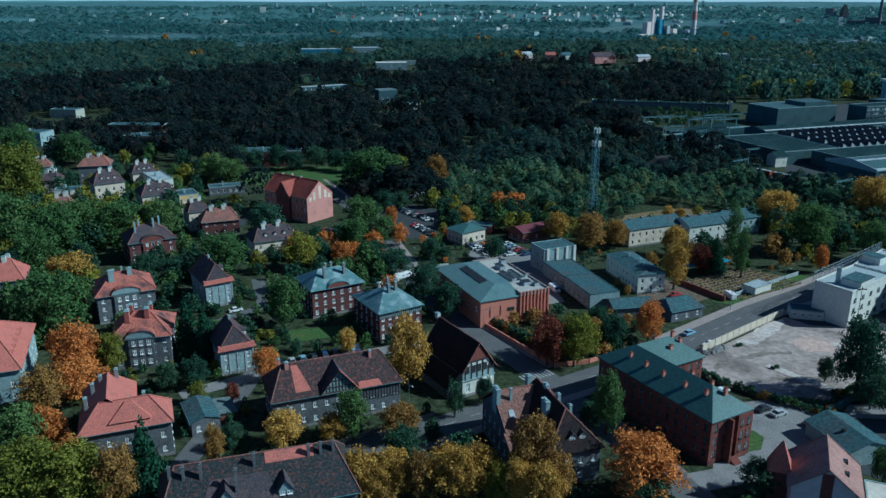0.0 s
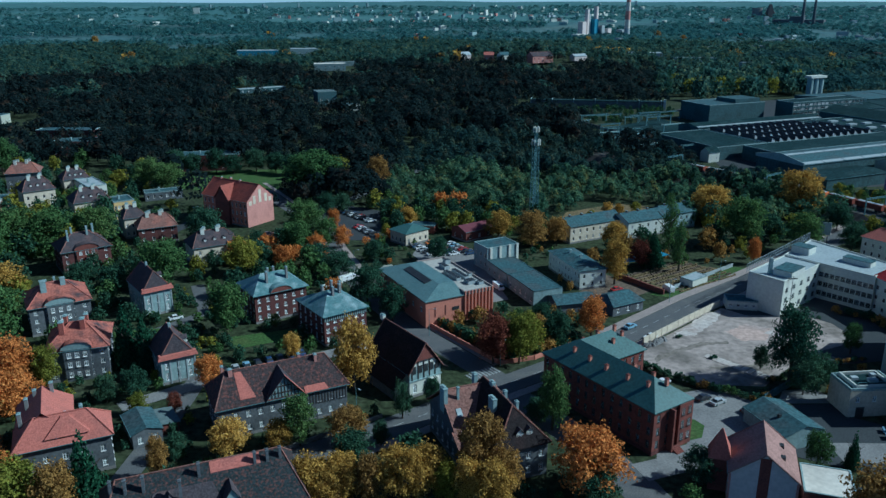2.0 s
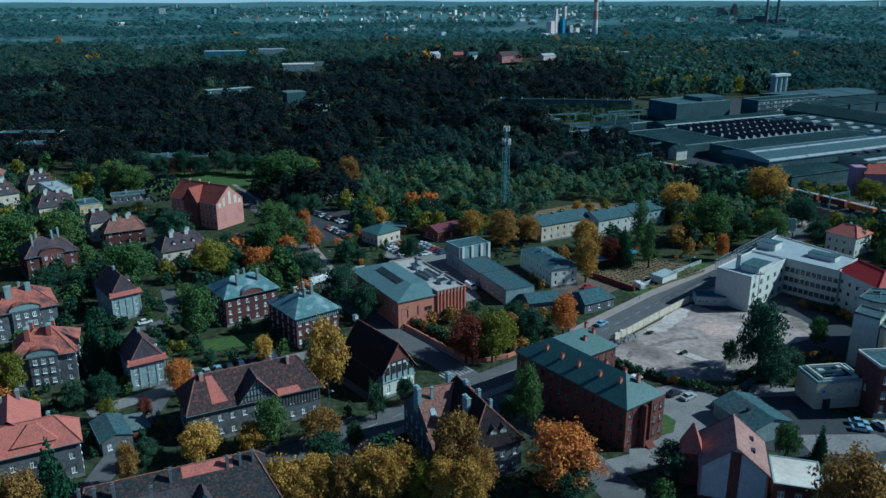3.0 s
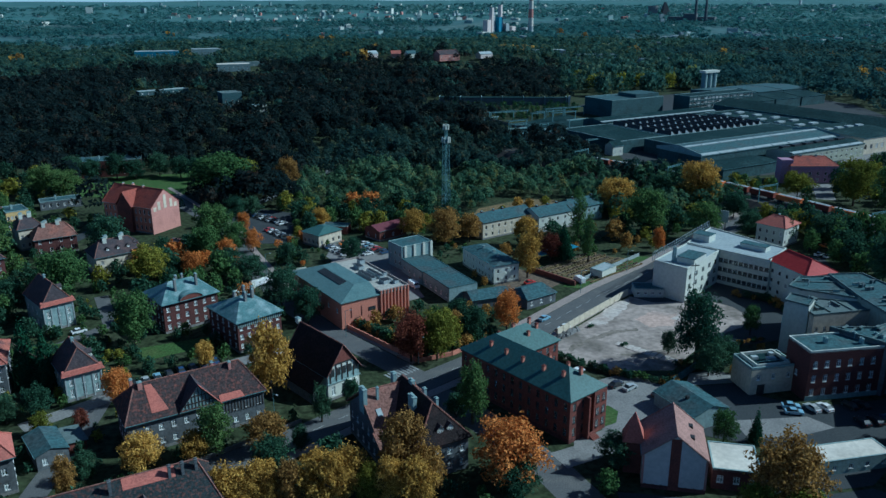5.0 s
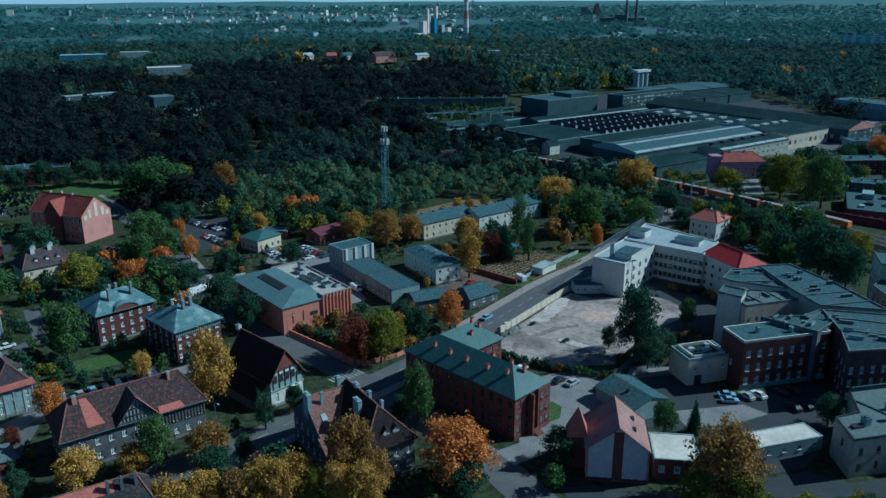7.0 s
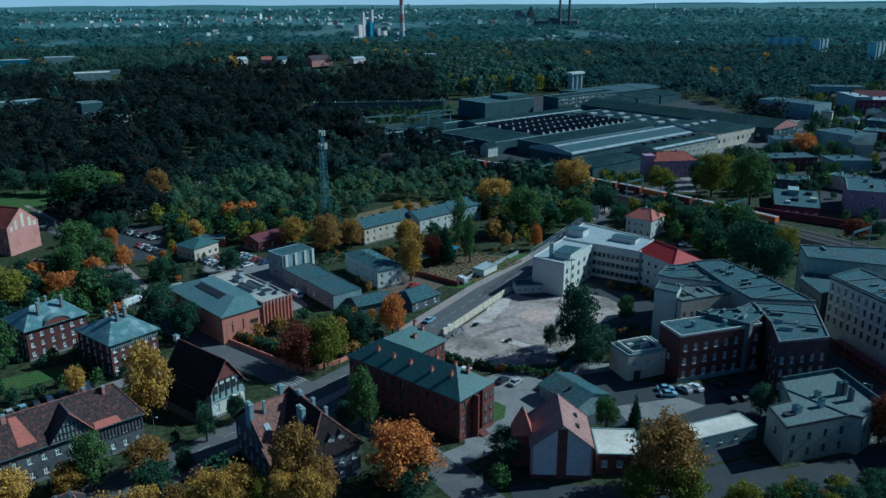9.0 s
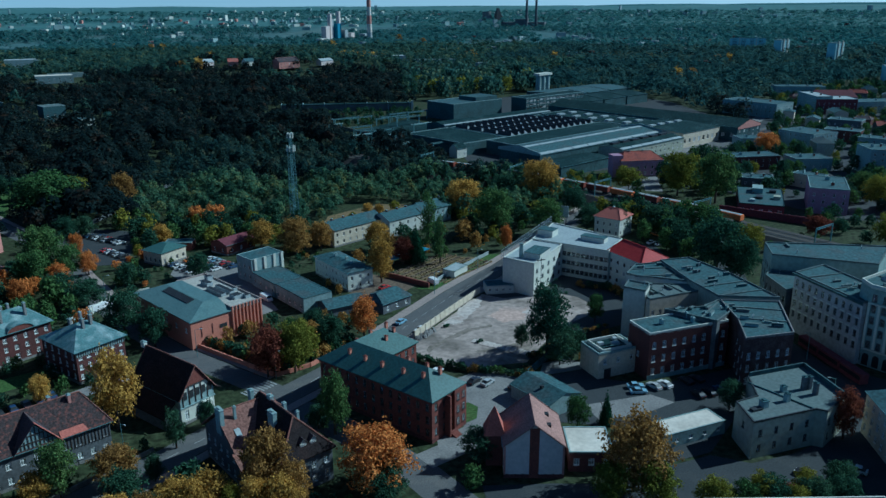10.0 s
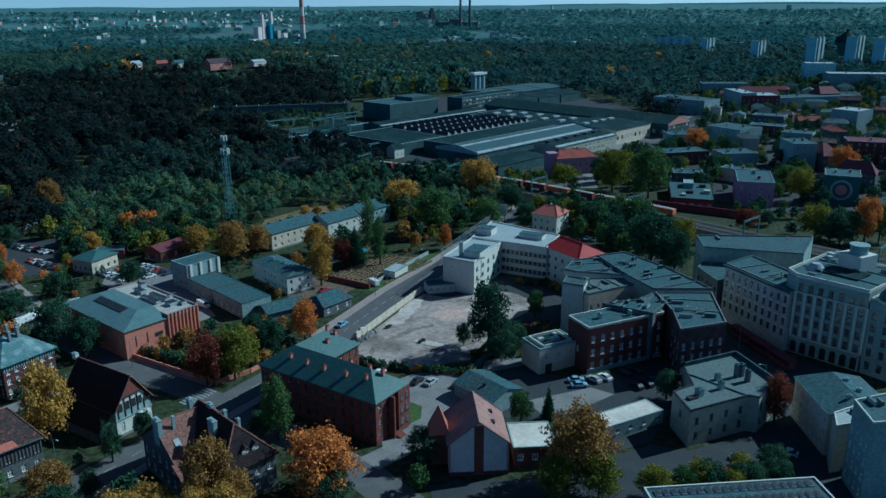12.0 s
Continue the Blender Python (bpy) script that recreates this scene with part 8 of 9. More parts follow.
# ---- walls and fences ----
def wall_run(name, pts, h, t, material, label, category="wall"):
    g = Geo()
    for a, b in zip(pts, pts[1:]):
        a, b = Vector(a), Vector(b)
        d = (b - a).normalized()
        n = Vector((-d.y, d.x)) * t / 2
        k = max(1, int((b - a).length / 3))
        for i in range(k):
            p, q = a.lerp(b, i / k), a.lerp(b, (i + 1) / k)
            g.prism([(p.x - n.x, p.y - n.y), (q.x - n.x, q.y - n.y), (q.x + n.x, q.y + n.y), (p.x + n.x, p.y + n.y)], 0, h)
            g.prism([(p.x - n.x * 1.6, p.y - n.y * 1.6), (p.x + d.x * 0.3 - n.x * 1.6, p.y + d.y * 0.3 - n.y * 1.6), (p.x + d.x * 0.3 + n.x * 1.6, p.y + d.y * 0.3 + n.y * 1.6), (p.x + n.x * 1.6, p.y + n.y * 1.6)], 0, h + 0.12)
    return tagged(new(name, g.mesh(name, material)), label, category, "", "structure")


wall_run("lot_wall", [(73, 201.5), (90, 215.2), (107, 228.5)], 2.2, 0.3, M["cream"], "pale concrete panel wall along the road")
wall_run("street_wall", [(29.6, 192.4), (20.7, 206.5), (11, 222)], 1.4, 0.35, M["museum"], "low brick wall along the side street")
wall_run("street_wall", [(30, 192), (40, 194.5), (54, 203.5)], 1.2, 0.35, M["museum"], "low brick wall along the main road")
wall_run("hall_wall", [(-22, 252), (-10, 268), (2, 272)], 2.4, 0.3, M["white"], "whitewashed wall behind the brick hall")
wall_run("court_wall", [(91.8, 166.0), (98, 170.4), (105.6, 175.8)], 2.2, 0.25, M["felt"], "blue-green panel fence of the courtyard")
wall_run("garden_wall", [(-60, 131), (-20, 155.6), (-2, 166)], 1.0, 0.3, M["concrete"], "low garden wall along the road")
wall_run("lot_fence", [(98, 245), (112, 255), (128, 266)], 1.5, 0.12, M["feltlight"], "pale panel fence beside the verge")
wall_run("park_wall", [(-30, 347), (-18, 376), (6, 420), (24, 450)], 2.0, 0.3, M["grey"], "long grey concrete wall below the wood")
wall_run("retaining_wall", [(257, 283), (268, 264), (284, 238)], 3.4, 0.4, M["wine"], "dark red retaining wall beside the railway tracks")
wall_run("track_wall", [(150, 640), (175, 560), (200, 500)], 2.2, 0.3, M["concrete"], "concrete wall along the sidings")

# ---- trees ----
def crown_mesh(name, material, kind, seed, leaves, size):
    """A crown of unit radius and unit height from many small leaf clumps on lobes, with gaps; z from 0 to 1."""
    rng = np.random.default_rng(seed)
    if kind == "conifer":
        lobes = [(0.0, 0.0, z, (1.02 - z) * 0.95 + 0.05, 0.09) for z in np.linspace(0.05, 0.97, 13)]
    elif kind == "poplar":
        lobes = [(rng.normal(0, 0.15), rng.normal(0, 0.15), z, 0.85 * math.sin(math.pi * (0.12 + 0.80 * z)) ** 0.6, 0.12) for z in np.linspace(0.1, 0.92, 12)]
    else:
        # boughs of unequal reach, each a chain of shrinking tufts, so that the outline stays ragged
        lobes = [(rng.normal(0, 0.12), rng.normal(0, 0.12), z, 0.42, 0.15) for z in (0.22, 0.4, 0.58, 0.72)]
        boughs = 23
        for k in range(boughs):
            a, u = k * 2.4 + rng.uniform(-0.4, 0.4), -0.8 + 1.75 * (k + rng.uniform(0, 1)) / boughs
            reach = math.sqrt(max(0.05, 1 - u * u)) * rng.uniform(0.66, 0.88)
            for f, w in ((0.55, 0.32), (0.8, 0.27), (1.0, 0.2)):
                ww = w * rng.uniform(0.75, 1.25)
                lobes.append((reach * f * math.cos(a) + rng.normal(0, 0.05), reach * f * math.sin(a) + rng.normal(0, 0.05), 0.44 + 0.42 * u * (0.6 + 0.4 * f) + rng.normal(0, 0.025), ww, ww * rng.uniform(0.45, 0.75)))
    v = []
    weights = np.array([l[3] ** 2 for l in lobes])
    picks = rng.choice(len(lobes), leaves, p=weights / weights.sum())
    for i in picks:
        cx, cy, cz, rr, rz = lobes[i]
        n = rng.normal(size=3)
        n /= np.linalg.norm(n)
        if n[2] < -0.3:
            n[2] *= -0.6
        q = rng.uniform(0.6, 1.0) if rng.random() < 0.85 else rng.uniform(1.0, 1.28)
        c = np.array([cx + n[0] * rr * q, cy + n[1] * rr * q, cz + n[2] * rz * q])
        nn = n + rng.normal(scale=0.5, size=3)
        nn /= np.linalg.norm(nn)
        t = np.cross(nn, rng.normal(size=3))
        t /= np.linalg.norm(t)
        b = np.cross(nn, t)
        s = size * rng.uniform(0.6, 1.35)
        sq = np.array([1, 1, 0.5 if kind != "poplar" else 0.25])
        v += [c + (-t * s - b * s * 0.7) * sq, c + (t * s * 0.9 - b * s * 0.8) * sq, c + (t * s * 0.15 + b * s) * sq + n * s * 0.3 * sq]
    k = len(v) // 3
    me = bpy.data.meshes.new(name)
    me.from_pydata([tuple(p) for p in v], [], [(3 * i, 3 * i + 1, 3 * i + 2) for i in range(k)])
    me.materials.append(material)
    return me


def trunk_mesh(seed, bare):
    """Tapered trunk of unit height with limbs; bare: height where the crown begins."""
    rng = random.Random(seed)
    g = Geo()
    g.tube(0, 0, 0, bare + 0.1, 0.022, 0.016, 7).tube(0, 0, bare + 0.1, 0.8, 0.016, 0.004, 6)
    for k in range(6):
        a, z = rng.uniform(0, 6.28), rng.uniform(bare, 0.55)
        g.rod((0, 0, z), (0.2 * math.cos(a), 0.2 * math.sin(a), z + 0.2), 0.006, 4)
    return g.mesh("trunk", M["bark"])


TREE = {}
LABELS = dict(green="broadleaf tree in full green leaf", dark="dark green bushy tree", yellow="tree in golden yellow autumn leaf", orange="tree in bright orange autumn leaf",
              brown="tree with thinning brown autumn leaves", red="tree in dark russet autumn leaf", olive="tree turning from green to yellow", conifer="dark green pointed conifer tree", poplar="tall narrow green poplar")
for i, kind in enumerate(LABELS):
    TREE[kind] = [(trunk_mesh(10 + i * 3 + j, 0.16), crown_mesh("crown", LEAF["green" if kind == "poplar" else kind], kind, 100 + i * 7 + j, 6400 if kind not in ("conifer", "poplar") else 3600, 0.037 if kind not in ("conifer", "poplar") else 0.058))
                  for j in range(3)]


def plant(kind, x, y, h, r, rng):
    tm, cm = rng.choice(TREE[kind])
    ob = thing("tree" if kind not in ("conifer", "poplar") else kind, LABELS[kind], "tree", pose(x, y, 0, 0, 0, rng.uniform(0, 360)), "")
    low = 0.03 if kind in ("conifer", "dark") else 0.07
    part("trunk", tm, None, ob, at=Matrix.Diagonal((h, h, h, 1)))
    part("crown", cm, None, ob, at=Matrix.Translation((0, 0, h * low)) @ Matrix.Diagonal((r * 1.05, r * 1.05, h * (1 - low), 1)))
    return ob


JOINED = {}


def plant_joined(kind, x, y, h, r, rng):
    """Keeps the place of a tree or bush that is joined with its like."""
    JOINED.setdefault(kind, []).append((x, y, h, r, rng.uniform(0, 6.28)))


def plant_trees(kind, spots):
    rng = random.Random(len(spots) * 31 + len(kind))
    for x, y, h, r in spots:
        plant(kind, x, y, h * 1.12, r * 1.06, rng)


plant_trees("olive", [(280.6, 210, 13.8, 7.8), (-202, 364, 28.7, 13.8), (-87.3, 187.4, 11.7, 3.9), (-80.3, 131.2, 13.5, 7.7), (-70.7, 130.5, 13.1, 7.5), (-60.3, 171.9, 5.7, 2.6), (-52.1, 272.6, 13.1, 7.1), (-25.2, 407.6, 15.9, 9), (35.4, 192.4, 14.4, 4.9), (80.7, 110.2, 9.1, 4), (88.3, 106.2, 9.2, 4.8), (97.6, 100.5, 7.5, 3.9), (112.2, 93.9, 5.9, 2.7), (222, 225.2, 12, 5.7), (259.7, 317.1, 21.9, 10.3), (328.1, 256.3, 16.3, 6.8), (243.6, 336.8, 11.8, 8)])
plant_trees("green", [(-163.1, 282.3, 25.5, 12.1), (-148.8, 287.1, 20.6, 10.9), (-144, 303.1, 18.4, 9.5), (-131.4, 306.8, 17.2, 9.5), (-116.3, 311.3, 16.2, 8.9), (-145.4, 264.7, 16.9, 8.2), (-112.5, 208.3, 21.1, 10.9), (-219.3, 460.5, 19.3, 10.5), (-267.1, 488.1, 19.2, 12.2), (-90.6, 146.6, 12.5, 6.3), (-20.4, 155.4, 12, 4.2), (-47.7, 218.8, 16.4, 6.2), (-77.7, 262.8, 16.1, 9.3), (-123.4, 414.2, 15.5, 8.3), (-111.3, 405.1, 15, 8.7), (-35.9, 393.7, 21.7, 16), (-34.3, 318.5, 15.7, 8.6), (-35.3, 294.4, 13.2, 6.2), (-24.7, 301.2, 12.4, 6.4), (143.2, 292.8, 18.8, 9.7)])
plant_trees("green", [(37.2, 157.5, 14.8, 3.7), (103.2, 98.3, 6.8, 3.2), (90, 138, 8.5, 3), (128.8, 190.8, 9.1, 2.9), (219.3, 249.3, 15.4, 7.4), (266.6, 297, 25, 10), (162.5, 280.4, 15.1, 7.3), (340.7, 277, 13.3, 5.8), (298.7, 193.7, 14.4, 5.3)])
plant_trees("yellow", [(-35.3, 152.3, 8.5, 4.7), (-24.7, 154.2, 7.1, 3.6), (-124.5, 246.9, 13.7, 8.4), (-9.1, 179.7, 19.1, 5.7), (-26.7, 199.9, 7.6, 2.7), (9.4, 330, 8.5, 4.4), (46.5, 308, 11.9, 5.6), (89.4, 288, 11.6, 5.4), (79, 251.4, 16.4, 4.8), (144.3, 327.4, 16.1, 10.1), (189, 334.4, 20.7, 10.2), (-15.8, 131.9, 11.4, 4.8), (-9.8, 132.9, 11.3, 4.2), (0.7, 132.4, 12, 4.8), (6.5, 133.8, 11.4, 4.9), (19.5, 128.6, 10.8, 4.5)])
plant_trees("dark", [(-150.7, 258.5, 11.7, 5.6), (-69.9, 178.9, 7.5, 3.1), (-63.3, 180.6, 7.9, 3.7), (-46.4, 151.3, 6.6, 2.6), (-8.2, 145.1, 8.8, 4.4), (-2.3, 153.6, 6.1, 2.1), (-72.7, 308.7, 15.5, 8.1), (-104.1, 261.4, 9.8, 5.3), (-94.1, 259.9, 8.7, 5.2), (-26, 276.3, 9.4, 6.3), (-4.7, 283.6, 8.2, 4.3), (-6.6, 239.8, 13, 6.3), (1.4, 225.1, 11.9, 4.5), (-17.1, 267.3, 9.2, 5.7), (19.5, 282.4, 9, 4.7), (48.3, 204.6, 9.9, 4.3), (47.1, 218.8, 6.6, 3.8), (34.2, 161.3, 5.9, 3), (40, 129.7, 8, 4.9), (103.7, 176.5, 20.3, 6.4)])
plant_trees("dark", [(103.5, 169.1, 9.9, 4.7), (-105.3, 257.8, 8.1, 4.2), (-48.1, 283.4, 8.3, 4.4), (2.8, 165.4, 9.4, 2.4), (10.5, 172.3, 6.5, 2.3), (109.2, 97.3, 6.8, 4.2), (128.8, 131.3, 7.8, 3.3), (63.1, 134.5, 7.9, 4), (128.3, 97.9, 5.3, 2.7), (124.5, 92.8, 5.3, 2.3), (194.1, 212, 21.1, 9.5), (197.6, 203.6, 16, 6.4), (281.1, 198.5, 14.6, 8.2), (192.6, 271.1, 10.5, 4.5), (207.5, 264.8, 12.3, 7.5), (193.6, 310.1, 11.2, 6.5), (183.3, 281.5, 10.5, 5), (99.3, 183.6, 6.8, 2.3), (109.2, 173.3, 9, 4.2)])
plant_trees("dark", [(173.2, 344.5, 12.9, 7.4)])
plant_trees("orange", [(-95.3, 184.3, 15.2, 6.8), (-89.4, 173.4, 10.9, 6.5), (-86.1, 150.7, 10.3, 3.9), (-45.9, 184.1, 9.1, 3.5), (-37.9, 274.4, 9.4, 3.6), (-22.4, 325.9, 9.7, 2.9), (-17.7, 301.3, 9.1, 3.6), (-27, 293.2, 7.9, 4), (137.2, 268.8, 10.1, 2.7), (59.3, 207.6, 12.7, 4.4), (39.5, 133.4, 13.6, 8.0), (-76.9, 142.2, 8.4, 4), (290.6, 194.6, 19.4, 5.7), (384.4, 386.2, 14.3, 8), (401.1, 288.9, 16, 8)])
plant_trees("brown", [(-95.2, 166.1, 11.8, 5.8), (-62.7, 129.6, 13.2, 4.6), (-48.3, 144.5, 9.6, 2.3), (-9.8, 155.2, 8.8, 4.9), (-3.6, 404.6, 16, 6.6), (57.2, 291.4, 15.9, 6.7), (68.4, 296.9, 11.8, 5), (18, 135.3, 17.2, 5.3), (87.8, 112.6, 16.5, 7.5)])
plant_trees("conifer", [(-59.1, 134.8, 15.1, 4.7), (-70.9, 199.4, 16.1, 4), (-65.3, 196.9, 14.2, 3.6), (98.3, 268.4, 12.9, 3.9), (97, 136.8, 7.9, 1.7)])
plant_trees("red", [(92.9, 267.7, 10.4, 3.9), (28.2, 192.6, 13.6, 5.2), (-51.8, 172.3, 5.2, 2), (143.1, 110.8, 12.1, 3.5), (264.9, 232.8, 9.2, 5.8)])
plant_trees("yellow", [(-12.6, 130.4, 9.6, 3.0), (3.6, 130.9, 13.0, 2.6), (14.4, 130.0, 10.8, 3.0)])
plant_trees("brown", [(-20.2, 130.2, 8.6, 3.2), (-4.8, 131.2, 11.6, 2.9)])
plant_trees("olive", [(10.4, 131.4, 9.4, 3.1)])
plant_trees("brown", [(-18.0, 133.5, 9.0, 3.2), (22.5, 131.5, 11.0, 3.4)])
plant_trees("poplar", [(107.8, 278.8, 22.4, 3.1), (106.3, 263.1, 17.2, 2.4)])
plant_trees("olive", [(108.0, 99.0, 6.6, 3.6), (119.0, 98.5, 5.2, 3.0)])
plant_trees("dark", [(117.0, 94.0, 6.2, 3.8), (122.5, 92.5, 6.0, 3.6), (126.5, 97.0, 5.4, 3.4)])
plant_trees("red", [(113.5, 97.5, 4.2, 2.0)])

plant_trees("red", [(30.5, 198.5, 10.5, 5.0)])
plant_trees("olive", [(38.5, 198.5, 11.5, 5.2), (57.0, 172.0, 7.0, 2.6)])

plant_trees("dark", [(-118, 448, 14, 6.5), (-108, 446, 12, 6), (-96, 449, 14, 6.5), (-86, 447, 11, 5.5), (-74, 452, 13, 6), (-62, 446, 12, 6), (-52, 440, 12, 6), (-20, 356, 9, 4.5), (-27, 352, 10, 5), (-34, 340, 9, 4.5)])
plant_trees("yellow", [(101, 340, 6.5, 2.6), (106, 338, 6.0, 2.6)])
plant_trees("olive", [(116, 345, 5.0, 2.6), (92, 334, 4.5, 2.4)])
# garden trees and bushes between the houses, kept off buildings and roads
BLOCKED = []
for ob in list(scene.objects):
    if ob.type == "MESH" and ob.name.split(".")[0] in ("wall", "wing_wall", "road", "pavement", "yard", "cross_wall", "lawn"):
        mw = ob.matrix_basis if ob.parent is None else ob.parent.matrix_basis @ ob.matrix_basis
        if ob.name.startswith(("road", "pavement")):
            for p in ob.data.polygons:
                q = [mw @ ob.data.vertices[i].co for i in p.vertices]
                BLOCKED.append([(c.x, c.y) for c in q])
        elif ob.name.startswith(("yard", "lawn")):
            BLOCKED.append([(c.co.x, c.co.y) for c in ob.data.vertices][:len(ob.data.polygons[0].vertices)])
        else:
            q = [mw @ c.co for c in ob.data.vertices]
            inv = mw.inverted()
            xs, ys = [c.co.x for c in ob.data.vertices], [c.co.y for c in ob.data.vertices]
            box = [(min(xs) - 1, min(ys) - 1), (max(xs) + 1, min(ys) - 1), (max(xs) + 1, max(ys) + 1), (min(xs) - 1, max(ys) + 1)]
            BLOCKED.append([tuple((mw @ Vector((a, b, 0)))[:2]) for a, b in box])
BLOCKED.append([(-112, 376), (-84, 372), (-52, 392), (-50, 462), (-116, 462)])      # open park lawn
BOXES = [(min(p[0] for p in r), min(p[1] for p in r), max(p[0] for p in r), max(p[1] for p in r)) for r in BLOCKED]


def inside(ring, x, y):
    hit = False
    for (xa, ya), (xb, yb) in zip(ring, ring[1:] + ring[:1]):
        if (ya > y) != (yb > y) and x < (xb - xa) * (y - ya) / (yb - ya) + xa:
            hit = not hit
    return hit


def free(x, y, m=1.0):
    return not any(b[0] - m < x < b[2] + m and b[1] - m < y < b[3] + m and inside(r, x, y) for b, r in zip(BOXES, BLOCKED))


def scatter(ring, step, kinds, hs, seed, keep=1.0, single=False):
    rng = random.Random(seed)
    x0, x1 = min(p[0] for p in ring), max(p[0] for p in ring)
    y0, y1 = min(p[1] for p in ring), max(p[1] for p in ring)
    y = y0
    while y < y1:
        x = x0
        while x < x1:
            px, py = x + rng.uniform(-0.45, 0.45) * step, y + rng.uniform(-0.45, 0.45) * step
            k, h = rng.choice(kinds), rng.uniform(*hs)
            if rng.random() < keep and inside(ring, px, py) and free(px, py, 1.5):
                (plant if single else plant_joined)(k, px, py, h, h * rng.uniform(0.34, 0.5), rng)
            x += step
        y += step


G, D_, O_, Y_, C_ = "green", "dark", "orange", "olive", "conifer"
scatter([(-100, 205), (-60, 195), (-46, 220), (-60, 300), (-110, 300)], 11, [G, D_, D_, D_, Y_], (5, 10), 1, 0.6)
scatter([(-50, 240), (-20, 232), (-12, 260), (-40, 320), (-62, 300)], 9, [G, D_, D_, O_], (7, 12), 2, 0.75)
scatter([(-160, 180), (-112, 205), (-118, 262), (-190, 300), (-230, 280)], 10, [G, G, Y_, D_], (9, 15), 3, 0.9)
scatter([(-190, 285), (-118, 290), (-105, 340), (-130, 345), (-215, 330)], 10, [G, G, D_, Y_], (9, 14), 4, 0.85)
scatter([(-240, 330), (-120, 340), (-100, 430), (-130, 470), (-280, 480)], 13, [G, D_, D_, Y_], (7, 13), 5, 0.6)
scatter([(-60, 205), (-46, 196), (-40, 200), (-50, 214)], 6, [D_, G], (3, 5), 6, 0.7)
scatter([(-55, 130), (-20, 152), (6, 168), (2, 172), (-40, 148), (-60, 140)], 6, [D_, G, D_], (2.5, 5), 7, 0.8)
scatter([(31, 195), (52, 206), (62, 216), (40, 232), (16, 222)], 6, [D_, G, D_, "brown"], (3.5, 7), 8, 0.8)
scatter([(-30, 300), (6, 318), (30, 330), (66, 318), (74, 300), (58, 296), (40, 312), (8, 330), (-20, 350), (-6, 372), (40, 352)], 7.5, [D_, G, D_, D_, Y_], (6, 11), 42, 0.8)
scatter([(-34, 338), (-30, 380), (-4, 362), (0, 352), (-22, 372)], 6, [D_, G, D_], (7, 11), 43, 0.7)
scatter([(-5, 330), (60, 300), (72, 312), (70, 345), (10, 370)], 9, [D_, G, D_, Y_, O_], (7, 12), 9, 0.85)
scatter([(60, 290), (75, 280), (130, 300), (150, 300), (128, 270), (84, 268)], 9, [D_, D_, "brown", G], (6, 11), 10, 0.6)
scatter([(-38, 135), (-16, 145), (4, 152), (10, 140), (-10, 128), (-20, 126)], 6, ["yellow", D_, "brown"], (6, 11), 11, 0.6)
scatter([(150, 300), (200, 320), (225, 300), (200, 285), (160, 285)], 9, [D_, G, D_, Y_], (7, 13), 12, 0.8)
scatter([(180, 240), (205, 220), (225, 250), (235, 275), (215, 290)], 8, [D_, D_, G], (9, 15), 13, 0.85)
scatter([(205, 215), (250, 200), (270, 130), (250, 110), (225, 190)], 11, [D_, G, "brown"], (5, 10), 14, 0.5)
scatter([(268, 200), (300, 190), (330, 240), (290, 270)], 10, [D_, G, D_], (5, 9), 15, 0.5)
scatter([(98, 100), (120, 92), (130, 100), (108, 112)], 5, [G, Y_, D_, "brown"], (3, 6), 16, 0.8)
scatter([(280, 330), (450, 460), (640, 640), (840, 700), (880, 640), (700, 440), (480, 270), (340, 220)], 11, [G, D_, D_, D_, D_, G, Y_, D_, G, D_, D_, G], (6, 12), 17, 0.72)
scatter([(-130, 150), (-50, 120), (-20, 140), (-45, 160), (-40, 200), (-60, 260), (-130, 260)], 5.0, [D_, D_, G, D_, Y_], (1.5, 4), 19, 0.75)
scatter([(-60, 200), (-10, 200), (-5, 240), (-30, 300), (-90, 330), (-110, 290)], 5.5, [D_, D_, G, D_], (2, 5), 20, 0.7)
scatter([(-230, 290), (-110, 290), (-80, 330), (-70, 380), (-130, 440), (-250, 420)], 7.5, [D_, D_, G, G, Y_], (3, 8), 21, 0.7)
scatter([(-50, 115), (10, 120), (60, 140), (28, 150), (10, 142), (-10, 150)], 5.0, [D_, D_, G], (2, 5), 22, 0.6)
scatter([(40, 200), (70, 228), (60, 262), (75, 282), (128, 268), (150, 292), (100, 300), (40, 292)], 6.0, [D_, D_, "brown", G], (1.5, 4.5), 23, 0.6)
scatter([(0, 255), (30, 310), (-10, 345), (-45, 340), (-40, 290)], 6.0, [D_, D_, G, O_], (2, 6), 24, 0.6)
scatter([(-110, 90), (-60, 100), (-52, 128), (-90, 140), (-130, 150)], 7, [Y_, G, D_, "brown"], (6, 12), 25, 0.8)
scatter([(140, 262), (190, 285), (230, 300), (200, 380), (130, 330)], 7, [D_, G, D_, Y_], (3, 8), 26, 0.7)
scatter([(98, 176), (135, 186), (132, 176), (112, 166)], 4.5, [D_, D_, "brown"], (1.5, 4), 27, 0.7)
scatter([(232, 330), (258, 312), (290, 352), (345, 398), (330, 408), (262, 372), (240, 350)], 7.5, [G, Y_, D_, G], (8, 14), 28, 0.5)
scatter([(262, 305), (285, 300), (330, 375), (370, 410), (350, 405), (300, 368)], 8, [G, D_, D_, Y_], (8, 13), 29, 0.8)
scatter([(196, 380), (214, 335), (240, 345), (236, 372), (222, 392)], 7, [D_, G, Y_], (5, 9), 30, 0.8)
scatter([(262, 165), (275, 165), (258, 240), (250, 262), (240, 270)], 7, [D_, G], (2, 5), 33, 0.6)
